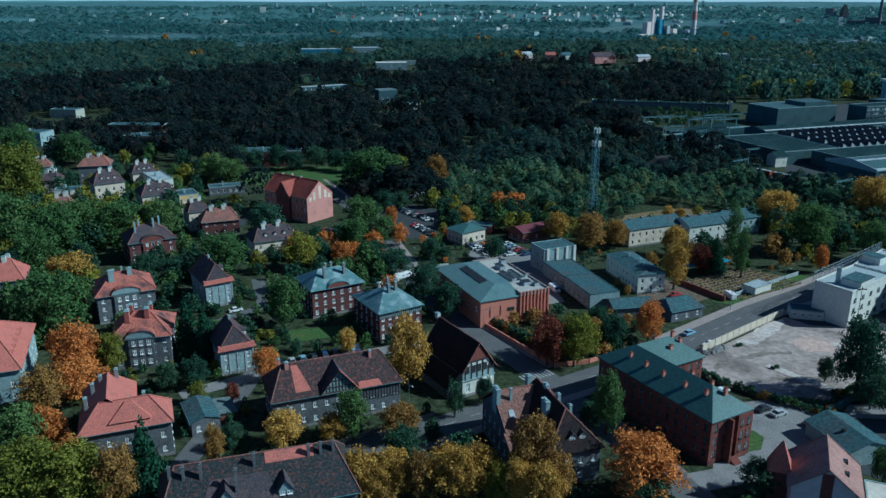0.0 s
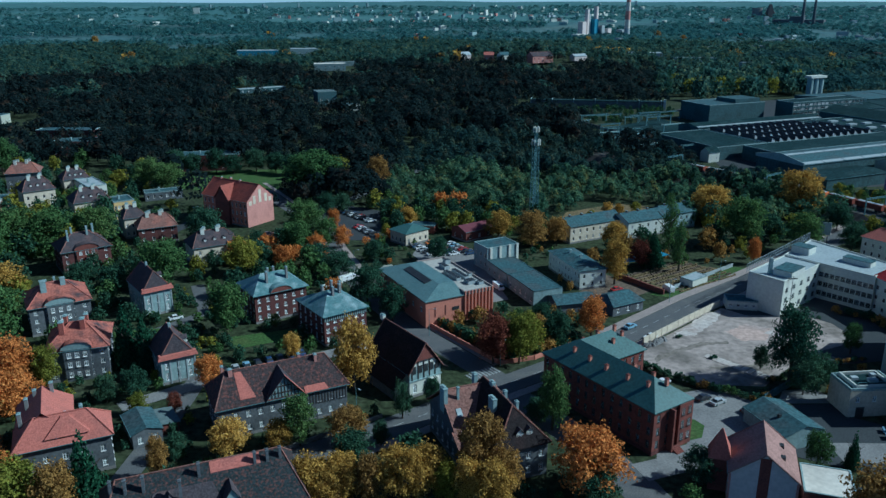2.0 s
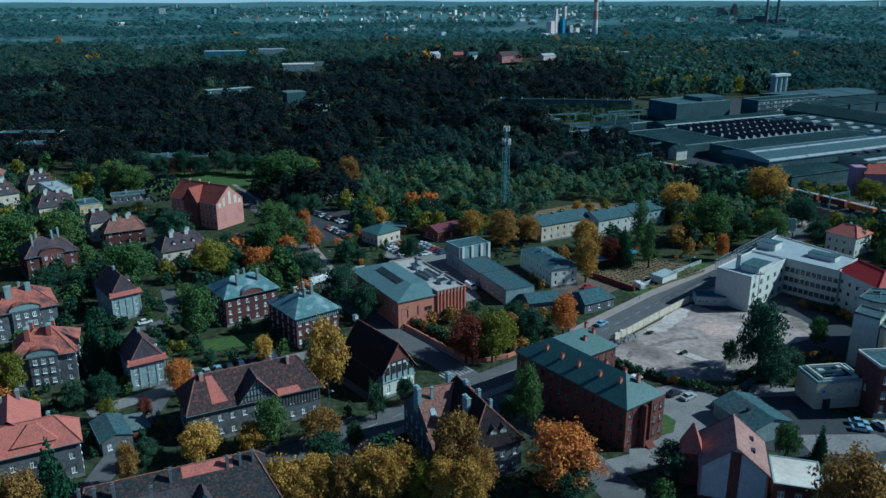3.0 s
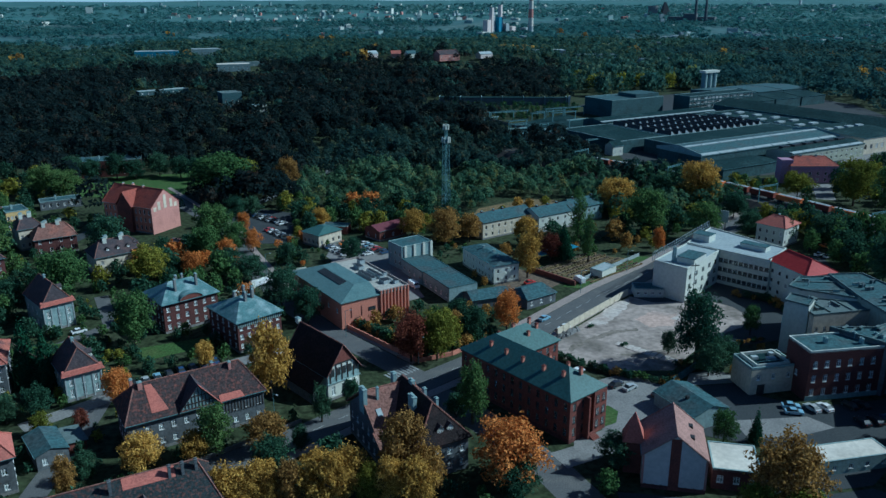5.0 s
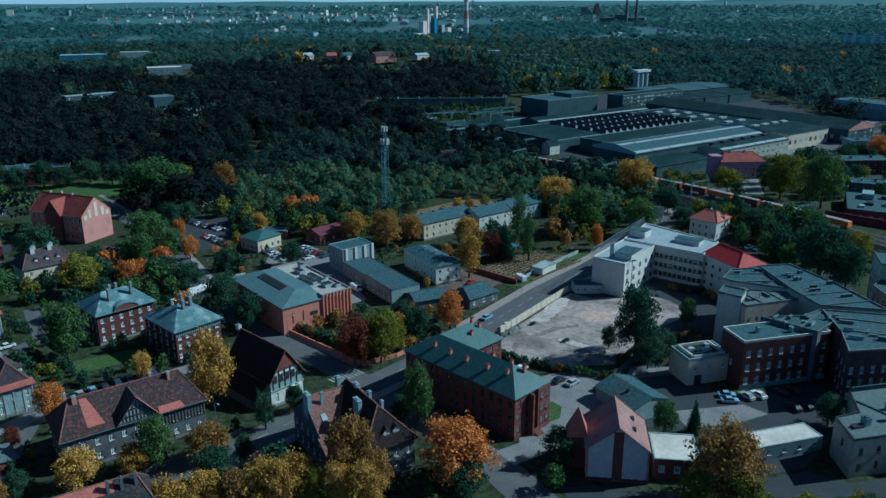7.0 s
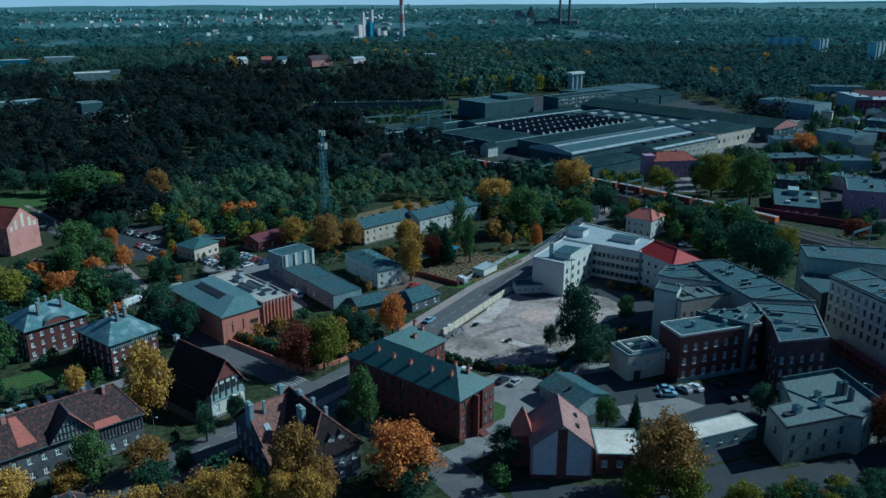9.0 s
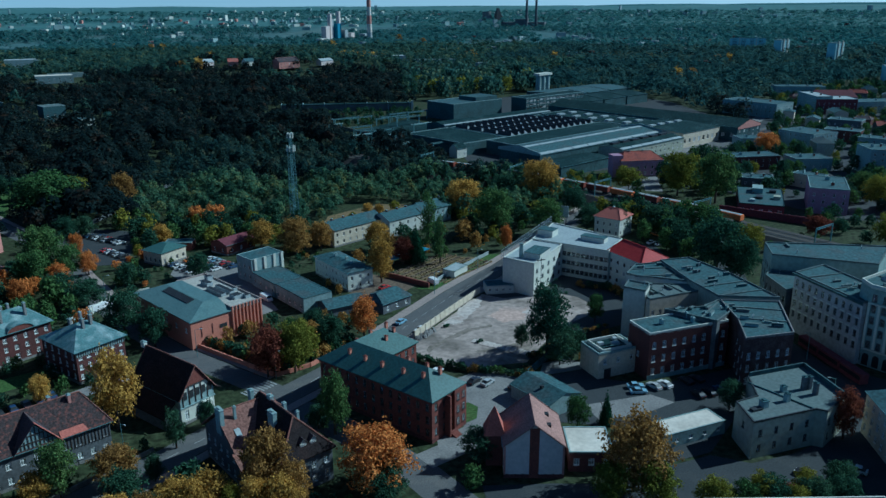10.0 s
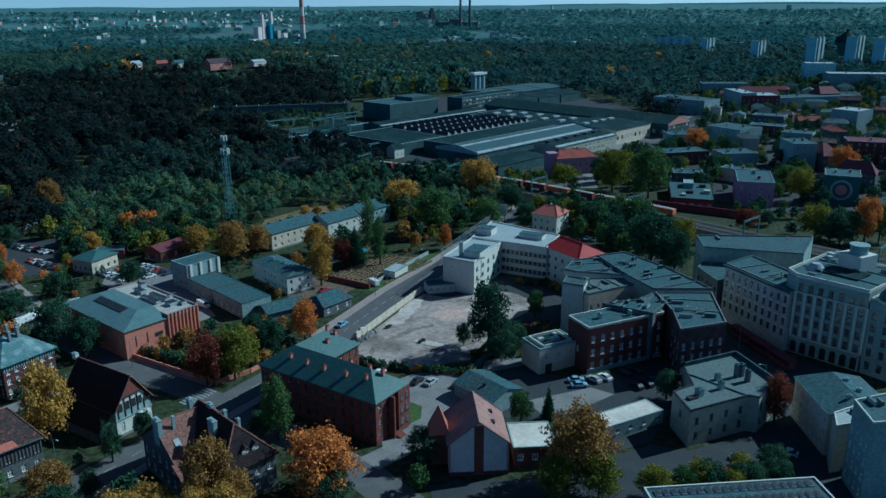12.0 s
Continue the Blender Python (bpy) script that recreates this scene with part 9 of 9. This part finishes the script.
scatter([(140, 716), (236, 694), (262, 690), (240, 640), (180, 600), (150, 640)], 7, [D_, D_, D_, G], (3, 7), 34, 0.75)
scatter([(31, 194.5), (50, 204), (44, 222), (22, 216)], 3.6, [D_, D_, G, "brown"], (1.2, 3.2), 35, 0.75)
scatter([(268, 318), (262, 285), (276, 262), (292, 256), (318, 274), (316, 312)], 6, [D_, D_, G, Y_], (2, 6), 36, 0.7)
scatter([(205, 300), (222, 262), (232, 232), (240, 196), (228, 190), (214, 240), (200, 285)], 6, [D_, G, D_, Y_], (5, 11), 41, 0.8)
for x, y in ((84.6, 205.2), (85.6, 205.8), (88.9, 190.9), (90.2, 191.4), (124.8, 226), (126, 225), (131, 219), (133.5, 216)):
    plant_joined("dark", x, y, 1.1, 0.9, random.Random(int(x * 10)))
scatter([(20, 118), (60, 112), (62, 134), (40, 136)], 7, [D_, D_, G], (5, 8), 18, 0.5)

for run, lo, hi in (([(68.5, 187), (78, 175.5), (92, 166), (95, 172)], 1.6, 2.8), ([(150, 198), (149, 214), (140, 221)], 1.5, 3.5), ([(98, 176), (112, 183), (132, 187)], 1.0, 2.2), ([(33, 195), (23, 209.5), (15, 222)], 2.0, 4.2), ([(34, 196.5), (44, 200), (56, 208)], 2.0, 4.0)):
    rng = random.Random(len(run) + 50)
    for (xa, ya), (xb, yb) in zip(run, run[1:]):
        m_ = int(math.hypot(xb - xa, yb - ya) / 1.3)
        for k in range(m_):
            h_ = rng.uniform(lo, hi)
            plant_joined(rng.choice((D_, D_, G, "brown")), xa + (xb - xa) * k / m_ + rng.uniform(-0.6, 0.6), ya + (yb - ya) * k / m_ + rng.uniform(-0.6, 0.6), h_, h_ * 0.6, rng)


def join_trees():
    """All the scattered garden trees and bushes of one leaf colour in one mesh."""
    for i, (kind, spots) in enumerate(sorted(JOINED.items())):
        out = []
        for tall in (False, True):
            src = crown_mesh("source", LEAF[kind], kind, 700 + i, 560 if tall else 180, 0.10 if tall else 0.17)
            co = np.empty(len(src.vertices) * 3, np.float32)
            src.vertices.foreach_get("co", co)
            co = co.reshape(-1, 3)
            bpy.data.meshes.remove(src)
            for x, y, h, r, a in spots:
                if (h > 5.5) != tall:
                    continue
                c, s_ = math.cos(a), math.sin(a)
                out.append(np.stack([(co[:, 0] * c - co[:, 1] * s_) * r + x, (co[:, 0] * s_ + co[:, 1] * c) * r + y, co[:, 2] * h * 0.97 - 0.02 * h + rise(x, y)], 1))
        verts = np.concatenate(out).astype(np.float32)
        leaf_object("garden_trees", verts, LEAF[kind], {"green": "green garden trees and shrubs", "dark": "dark green garden shrubs and trees", "orange": "orange autumn garden trees", "olive": "yellow-green garden trees",
                     "conifer": "dark garden conifers", "brown": "brown autumn shrubs and trees", "yellow": "yellow autumn garden trees", "red": "russet garden shrubs"}[kind], "trees")


def leaf_object(name, verts, material, label, category):
    k = len(verts) // 3
    me = bpy.data.meshes.new(name)
    me.vertices.add(len(verts))
    me.vertices.foreach_set("co", verts.ravel())
    me.loops.add(len(verts))
    me.loops.foreach_set("vertex_index", np.arange(len(verts), dtype=np.int32))
    me.polygons.add(k)
    me.polygons.foreach_set("loop_start", np.arange(0, len(verts), 3, dtype=np.int32))
    me.update(calc_edges=True)
    me.materials.append(material)
    return tagged(new(name, me), label, category, "", "stuff")


join_trees()


# ---- woods: one object a wood, far too many trees to count ----
def wood(name, label, material, inside_fn, bounds, step, hs, clumps, size, seed, wide=(0.32, 0.46), lift=0.0):
    clumps, size = int(clumps * 1.95), size * 0.84
    rng = np.random.default_rng(seed)
    x0, y0, x1, y1 = bounds
    gx, gy = np.meshgrid(np.arange(x0, x1, step), np.arange(y0, y1, step))
    gx = gx.ravel() + rng.uniform(-0.45, 0.45, gx.size) * step
    gy = gy.ravel() + rng.uniform(-0.45, 0.45, gy.size) * step
    spots = [(x, y) for x, y in zip(gx, gy) if inside_fn(x, y)]
    n = len(spots)
    if not n:
        return None
    base = np.array([(x, y, rise(x, y)) for x, y in spots])
    h = rng.uniform(*hs, n)
    h *= np.array([0.95 + 0.55 * noise.noise((x * 0.028, y * 0.028, 5.0)) for x, y in spots])      # swells and dips of the canopy
    r = h * rng.uniform(*wide, n) * rng.choice([0.7, 1.0, 1.1, 1.25], n)
    u = rng.normal(size=(n, clumps, 3))
    u /= np.linalg.norm(u, axis=2, keepdims=True)
    u[:, :, 2] = np.abs(u[:, :, 2]) * 1.25 - 0.45
    q = rng.uniform(0.75, 1.1, (n, clumps, 1))
    scale = np.stack([r, r, h * 0.42], 1)[:, None, :]
    c = base[:, None, :] + np.array([0, 0, 1.0]) * (h * 0.56)[:, None, None] + u * q * scale
    nn = u * (1 - 0.6 * lift) + np.array([0, 0, lift]) + rng.normal(scale=0.28, size=u.shape)
    nn /= np.linalg.norm(nn, axis=2, keepdims=True)
    t = np.cross(nn, rng.normal(size=u.shape))
    t /= np.linalg.norm(t, axis=2, keepdims=True)
    b = np.cross(nn, t)
    s = (size * rng.uniform(0.6, 1.3, (n, clumps)) * (h / np.mean(hs))[:, None])[:, :, None]
    tri = np.stack([c - t * s - b * s * 0.7, c + t * s * 0.9 - b * s * 0.8, c + t * s * 0.15 + b * s + u * s * 0.3], 2)
    verts = tri.reshape(-1, 3).astype(np.float32)
    return leaf_object(name, verts, material, label, "woodland")


def wedge(x, y, margin=4):
    a = math.degrees(math.atan2(x, y))
    return -36 - margin < a < 60 + margin


YOUNG = [(0, 372), (60, 345), (112, 325), (150, 315), (180, 318), (210, 335), (205, 375), (170, 432), (115, 520), (40, 560), (10, 470)]
def in_young(x, y):
    return inside(YOUNG, x, y) and noise.noise((x * 0.035, y * 0.035, 7.0)) < 0.33 and not inside([(76, 312), (126, 318), (134, 352), (112, 362), (86, 350)], x, y)


FACTORY = [(130, 560), (195, 425), (230, 380), (340, 385), (440, 420), (470, 520), (508, 640), (500, 768), (440, 772), (250, 720), (130, 735), (125, 715), (175, 640)]
CLEAR = [[(-112, 395), (-50, 392), (-48, 462), (-114, 460)], [(-330, 320), (-120, 330), (-90, 380), (-112, 420), (-150, 470), (-260, 470), (-330, 560)],
         [(-165, 845), (-90, 845), (-80, 885), (-160, 890)], [(-66, 735), (-30, 735), (-20, 770), (-66, 775)], [(-160, 650), (-40, 690), (0, 705), (-10, 720), (-150, 680)]]
BUILT = [[(240, 330), (330, 225), (470, 270), (720, 480), (880, 640), (840, 700), (640, 640), (520, 570), (440, 440)]]


# works and blocks that stand clear of the trees on the town's side: x, y, half width, depth of the clearing
CLEARINGS = [(118, 1096, 16, 50), (150, 1092, 22, 40), (222, 1052, 34, 60), (270, 1080, 22, 45), (-215, 1415, 60, 110), (-140, 1430, 40, 110), (-70, 1070, 34, 90), (-55, 1130, 40, 60), (-125, 855, 44, 70), (-52, 745, 16, 60), (-27, 705, 12, 40),
             (455, 1125, 60, 70), (400, 1190, 50, 60), (-275, 530, 30, 60), (-312, 655, 34, 70), (-222, 562, 30, 20), (190, 705, 60, 26)]


def cleared(x, y):
    for cx, cy, w, dep in CLEARINGS:
        r = math.hypot(cx, cy)
        ux, uy = cx / r, cy / r
        along_, across = (x - cx) * ux + (y - cy) * uy, -(x - cx) * uy + (y - cy) * ux
        if -dep < along_ < 12 and abs(across) < w:
            return True
    return False


def in_shade(x, y):
    r = math.hypot(x, y)
    if not wedge(x, y) or y < 370 or inside(FACTORY, x, y) or inside(YOUNG, x, y) or any(inside(c, x, y) for c in CLEAR + BUILT):
        return False
    if (x > 180 and y < 480) or cleared(x, y):
        return False
    a = math.degrees(math.atan2(x, y)) + 3 * noise.noise((x * 0.01, y * 0.01, 2.0))
    edge = (1110 - 0.35 * max(0, -x - 260) if a < 19.5 else 760) + 120 * noise.noise((x * 0.004, y * 0.004, 0)) + 150 * noise.noise((x * 0.045, y * 0.03, 8.0))
    return 370 < r < edge and x < 900 and free(x, y, 3) and noise.noise((x * 0.012, y * 0.02, 4.0)) < 0.5


def in_mid(x, y):
    r = math.hypot(x, y)
    if not wedge(x, y) or in_shade(x, y) or inside(FACTORY, x, y) or any(inside(c, x, y) for c in BUILT):
        return False
    if cleared(x, y):
        return False
    if noise.noise((x * 0.0042, y * 0.0062, 9.0)) > 0.42:
        return False
    return (700 if x < 80 else 640) < r < 1750 and free(x, y, 3)


def in_far(x, y):
    r = math.hypot(x, y)
    if not wedge(x, y) or not 1750 <= r < 3950:
        return False
    town = math.exp(-((x - 400) / 750) ** 2 - ((y - 3100) / 450) ** 2)
    open_land = 0.24 if x < 900 else 0.5
    return noise.noise((x * 0.0022, y * 0.0032, 2.0)) + 0.55 * noise.noise((x * 0.008, y * 0.01, 1.0)) < open_land - 0.5 * town


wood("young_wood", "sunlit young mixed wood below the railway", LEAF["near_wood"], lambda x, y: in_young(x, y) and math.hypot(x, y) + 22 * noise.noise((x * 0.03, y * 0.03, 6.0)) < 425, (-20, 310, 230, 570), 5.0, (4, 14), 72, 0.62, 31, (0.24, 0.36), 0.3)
# darker leaf copy paints the cloud shade on the back part
wood("young_wood", "back of the young mixed wood, cloud shade in its colour", LEAF["young_wood_shaded"], lambda x, y: in_young(x, y) and math.hypot(x, y) + 22 * noise.noise((x * 0.03, y * 0.03, 6.0)) >= 425, (-20, 310, 230, 570), 5.5, (5, 15), 62, 0.72, 38, (0.24, 0.36), 0.3)
# wood under a cloud: its shade comes from the leaf colour
wood("old_wood", "edge of a dense autumn wood, cloud shade in its colour", LEAF["shade_wood"], lambda x, y: in_shade(x, y) and math.hypot(x, y) < 610, (-420, 360, 420, 620), 9.0, (8, 18), 105, 0.9, 32, (0.3, 0.46), 0.3)
wood("old_wood", "dense autumn wood, cloud shade in its colour", LEAF["shade_wood"], lambda x, y: in_shade(x, y) and math.hypot(x, y) >= 610, (-620, 360, 760, 1300), 9.6, (9, 18), 38, 1.3, 36, (0.32, 0.48), 0.3)
# east of this bearing the woods take the leaf colour with painted cloud shade
def east(x, y):
    return math.degrees(math.atan2(x, y)) + 6 * noise.noise((x * 0.006, y * 0.006, 12.0)) > 29.5


for lab, kind, side, seed in (("green wood with autumn patches behind the works", "far_wood", False, 33), ("wood behind the town, cloud shade and haze in its colour", "town_wood", True, 43)):
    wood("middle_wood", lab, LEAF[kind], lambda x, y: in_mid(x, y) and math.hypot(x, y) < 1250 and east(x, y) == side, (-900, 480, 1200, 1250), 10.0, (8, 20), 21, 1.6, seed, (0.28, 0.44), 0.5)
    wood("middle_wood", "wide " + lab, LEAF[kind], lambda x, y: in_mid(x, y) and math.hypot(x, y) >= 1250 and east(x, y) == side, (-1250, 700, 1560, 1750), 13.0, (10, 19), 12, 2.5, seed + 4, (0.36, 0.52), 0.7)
# these two woods carry the haze in their leaf colour
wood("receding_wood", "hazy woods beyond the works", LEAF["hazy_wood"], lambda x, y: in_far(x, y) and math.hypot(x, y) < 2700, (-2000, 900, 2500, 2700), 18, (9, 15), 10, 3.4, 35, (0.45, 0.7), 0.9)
wood("distant_wood", "distant woods towards the hills, haze in their colour", LEAF["distant_wood"], lambda x, y: in_far(x, y) and math.hypot(x, y) >= 2700, (-3400, 1300, 4300, 4800), 32, (8, 13), 7, 5.6, 34, (0.7, 1.1), 1.3)


# single autumn trees standing out in the far woods
def autumn_spots():
    rng = random.Random(5)
    spots = []
    for k in range(26):
        a, r = radians(rng.uniform(-20, 45)), rng.uniform(1000, 2100)
        x, y = r * math.sin(a), r * math.cos(a)
        if not cleared(x, y) and free(x, y, 3):
            for j in range(rng.choice((1, 1, 2, 4))):
                spots.append((x + rng.uniform(-22, 22), y + rng.uniform(-8, 8)))
    return spots


def crowns_at(name, label, material, spots, hs, clumps, size, seed, kind="green", girth=0.45):
    it = set((round(x, 2), round(y, 2)) for x, y in spots)
    rng = np.random.default_rng(seed)
    src = crown_mesh("source", material, kind, seed, clumps, size)
    co = np.empty(len(src.vertices) * 3, np.float32)
    src.vertices.foreach_get("co", co)
    co = co.reshape(-1, 3)
    bpy.data.meshes.remove(src)
    out = []
    for x, y in sorted(it):
        h = rng.uniform(*hs)
        out.append(co * np.array([h * girth, h * girth, h]) + np.array([x, y, rise(x, y) + 1.0]))
    return leaf_object(name, np.concatenate(out).astype(np.float32), material, label, "trees")


def tall_spots(seed, count, a0, a1, r0, r1):
    rng, spots = random.Random(seed), []
    while len(spots) < count:
        a, r = radians(rng.uniform(a0, a1)), rng.uniform(r0, r1)
        x, y = r * math.sin(a), r * math.cos(a)
        if not inside(FACTORY, x, y) and not cleared(x, y) and free(x, y, 3):
            spots.append((x, y))
    return spots


crowns_at("tall_trees", "tall sunlit green trees behind the works", LEAF["far_wood"], tall_spots(3, 46, 19.5, 29, 800, 1010), (16, 25), 150, 0.15, 44)
crowns_at("tall_trees", "tall yellow-green trees behind the works", LEAF["olive"], tall_spots(4, 7, 20, 29, 830, 1010), (14, 22), 150, 0.15, 45)
crowns_at("tall_poplars", "tall narrow dark poplars behind the works", LEAF["dark"], tall_spots(6, 26, 19.5, 27, 800, 960), (18, 26), 110, 0.2, 46, "poplar", 0.14)
crowns_at("autumn_trees", "band of golden trees beyond the white works houses", LEAF["yellow"], tall_spots(8, 16, 15.0, 18.5, 1250, 1330), (12, 17), 110, 0.2, 47)
crowns_at("autumn_trees", "single rusty brown trees standing out in the far woods", LEAF["brown"], autumn_spots()[::4], (13, 20), 130, 0.2, 41)
crowns_at("autumn_trees", "single yellow trees standing out in the far woods", LEAF["yellow"], autumn_spots()[1::3], (13, 20), 130, 0.2, 42)

# ---- cars ----
def car_paint(name, col):
    m = mat(name, col, 0.03, 0.3, 0.0, scale=1, bump=0.0, spec=0.6)
    m.node_tree.nodes["Principled BSDF"].inputs["Coat Weight"].default_value = 0.6
    return m


def make_car(colour, label, m, van=False):
    ob = thing("van" if van else "car", label, "van" if van else "car", m, "parked cars")
    L, W = (5.2, 1.95) if van else (4.3, 1.75)
    prof = ([(-2.6, 0.35), (2.55, 0.35), (2.6, 1.05), (2.1, 1.25), (1.5, 2.1), (-2.5, 2.15), (-2.6, 1.9)] if van else
            [(-2.15, 0.3), (2.12, 0.3), (2.15, 0.72), (1.95, 0.86), (1.0, 0.98), (-1.7, 1.0), (-2.12, 0.92)])
    y = W / 2
    part("body", Geo().hull([(x, -y, z) for x, z in prof][::-1], [(x, y, z) for x, z in prof][::-1]), colour, ob)
    if not van:
        cab = [(1.0, 0.97), (0.35, 1.42), (-1.0, 1.45), (-1.75, 1.0)]
        gl = part("glasshouse", Geo().hull([(x, -y * 0.92 if z < 1.2 else -y * 0.75, z) for x, z in cab], [(x, y * 0.92 if z < 1.2 else y * 0.75, z) for x, z in cab]), M["darkmetal"], ob)
        part("roof_panel", Geo().box(-1.0, -y * 0.75, 1.44, 0.35, y * 0.75, 1.49), colour, gl)
    else:
        part("windscreen", Geo().hull([(2.12, -y * 0.85, 1.3), (2.12, y * 0.85, 1.3), (1.62, y * 0.85, 2.0), (1.62, -y * 0.85, 2.0)], [(2.18, -y * 0.85, 1.3), (2.18, y * 0.85, 1.3), (1.68, y * 0.85, 2.0), (1.68, -y * 0.85, 2.0)]), M["darkmetal"], ob)
    for x in (-1.35, 1.35):
        for s in (-1, 1):
            w = part("wheel", Geo().rod((x, s * (y - 0.2), 0.32), (x, s * (y + 0.01), 0.32), 0.32, 12), M["rubber"], ob)
            part("rim", Geo().rod((x, s * (y - 0.05), 0.32), (x, s * (y + 0.025), 0.32), 0.18, 10), M["steel"], w)
    for s in (-1, 1):
        part("headlight", Geo().box(L / 2 - 0.1, s * 0.6 - 0.16, 0.62, L / 2 + 0.03, s * 0.6 + 0.16, 0.76), M["frame"], ob)
        part("tail_light", Geo().box(-L / 2 - 0.03, s * 0.6 - 0.14, 0.68, -L / 2 + 0.1, s * 0.6 + 0.14, 0.84), M["crimson"], ob)
    return ob


PAINT = [("white", (0.75, 0.76, 0.76)), ("silver-grey", (0.42, 0.44, 0.45)), ("black", (0.02, 0.02, 0.025)), ("dark blue", (0.03, 0.07, 0.16)), ("red", (0.45, 0.03, 0.03)), ("orange", (0.7, 0.2, 0.04)), ("light blue", (0.25, 0.42, 0.55))]
protos = [make_car(car_paint(f"{n} car paint", c), f"parked {n} car with dark windows", pose(0, 0, 0)) for n, c in PAINT]
used = [False] * len(protos)
van_proto = make_car(car_paint("white van paint", (0.75, 0.76, 0.76)), "parked white delivery van on asphalt", pose(0, 0, 0), True)


def park(i, x, y, turn, z=0.05):
    i %= len(protos)
    if used[i]:
        return copy_thing(protos[i], pose(x, y, z, 0, 0, turn))
    used[i] = True
    protos[i].matrix_basis = pose(x, y, z, 0, 0, turn)


def car_row(x, y, turn_row, gap, turn, colours):
    for k, c in enumerate(colours):
        if c is not None:
            park(c, x + math.cos(radians(turn_row)) * gap * k, y + math.sin(radians(turn_row)) * gap * k, turn)


car_row(70.5, 177.5, -40, 3.2, 30, [0])
car_row(77.5, 168.5, -38, 3.6, 28, [2, 1, None, 2])
car_row(-44, 193, 27, 3.1, 110, [2, 1, 6, 2, 3, 2, 3, 3])
car_row(-8, 205.5, 27, 4.4, 120, [0, 1])
car_row(18, 304, -62, 2.9, 25, [5, 6, 0, 4, 2, 3, 0])
car_row(26, 302, -62, 2.9, 25, [0, 6, 1, 4, 2, 3])
car_row(12, 300, -62, 3.0, 25, [3, 0, 1, 2, 0])
car_row(-22, 360, -55, 3.0, 30, [2, 1, 3, 2, 0, 2, 1])
car_row(-14, 352, -60, 3.0, 30, [3, 2, 4, 2, 1, 0])
car_row(-12, 330, -60, 3.0, 30, [4, 0, 2, 1, 2])
car_row(-50, 322, -35, 3.2, 60, [1, 2, 1])
car_row(113.6, 147.0, 70, 2.9, -20, [6, 6])
car_row(119, 147.8, -4, 3.2, 100, [1, 0, None, 2, 2])
car_row(126.5, 139.8, -2, 3.4, 90, [2, 2, 3])
car_row(196, 253, -60, 3.4, 20, [0, 1])
car_row(60, 236, 0, 5.5, 10, [0, None, 1])
car_row(135, 100, -60, 6, 118, [1, None, 6, 2])
car_row(124, 103, -60, 6, 118, [2, None])
park(4, 78, 245, 20)
park(0, 76.5, 205.6, 210, 0.04)
park(6, 73.0, 213.6, 35, 0.04)
park(0, -66, 231.5, 30)
park(5, 205, 262, 100)
park(2, 64.5, 202, 215, 0.04)
van_proto.matrix_basis = pose(20.5, 231, 0.05, 0, 0, 20)
copy_thing(van_proto, pose(19.2, 223.5, 0.05, 0, 0, 35))
copy_thing(van_proto, pose(22.6, 226.2, 0.05, 0, 0, 30))
copy_thing(van_proto, pose(-14.5, 262, 0.05, 0, 0, 30))
copy_thing(van_proto, pose(-11, 264, 0.05, 0, 0, 30))
copy_thing(van_proto, pose(95.5, 243.5, 0.1, 0, 0, 100))
copy_thing(van_proto, pose(38, 250, 0.05, 0, 0, -70))


# ---- street lamps and small clutter ----
def street_lamp(m):
    ob = thing("street_lamp", "slim grey street lamp with an arm", "street lamp", m, "street lamps")
    part("pole", Geo().tube(0, 0, 0, 8.2, 0.1, 0.06, 8), M["steel"], ob)
    part("arm", Geo().rod((0, 0, 8.1), (1.6, 0, 8.5), 0.045, 5), M["steel"], ob)
    part("lantern", Geo().box(1.4, -0.14, 8.42, 2.1, 0.14, 8.58), M["feltlight"], ob)
    return ob


lamp = street_lamp(pose(-8, 166, 0.1, 0, 0, -60))
for x, y, t in ((30, 191, -60), (62, 211.5, -60), (92, 233, -60), (116, 250, -60), (12, 213, -20), (0, 242, -20), (-12, 272, -20), (152, 122, 160), (168, 145, 180), (-84, 340, 0)):
    copy_thing(lamp, pose(x, y, 0.1, 0, 0, t))
for k in range(6):
    bin_ = thing("rubble_heap", "heap of pale broken concrete on the lot", "rubble", pose(74 + k * 1.1, 200.2 + k * 0.8, 0.04, 0, 0, k * 40))
    g = Geo()
    rr = random.Random(k)
    for j in range(9):
        a, b, c = rr.uniform(-1, 1), rr.uniform(-1, 1), rr.uniform(0.2, 0.8)
        g.hull([(a - c, b - c, 0), (a + c, b - c * 0.6, 0), (a + c * 0.7, b + c, 0), (a - c * 0.8, b + c, 0)], [(a - c * 0.5, b - c * 0.4, c), (a + c * 0.4, b - c * 0.5, c * 1.2), (a + c * 0.4, b + c * 0.3, c), (a - c * 0.4, b + c * 0.5, c * 0.8)])
    tagged(part("rubble", g, M["concrete"], bin_), "", "", "", "stuff")
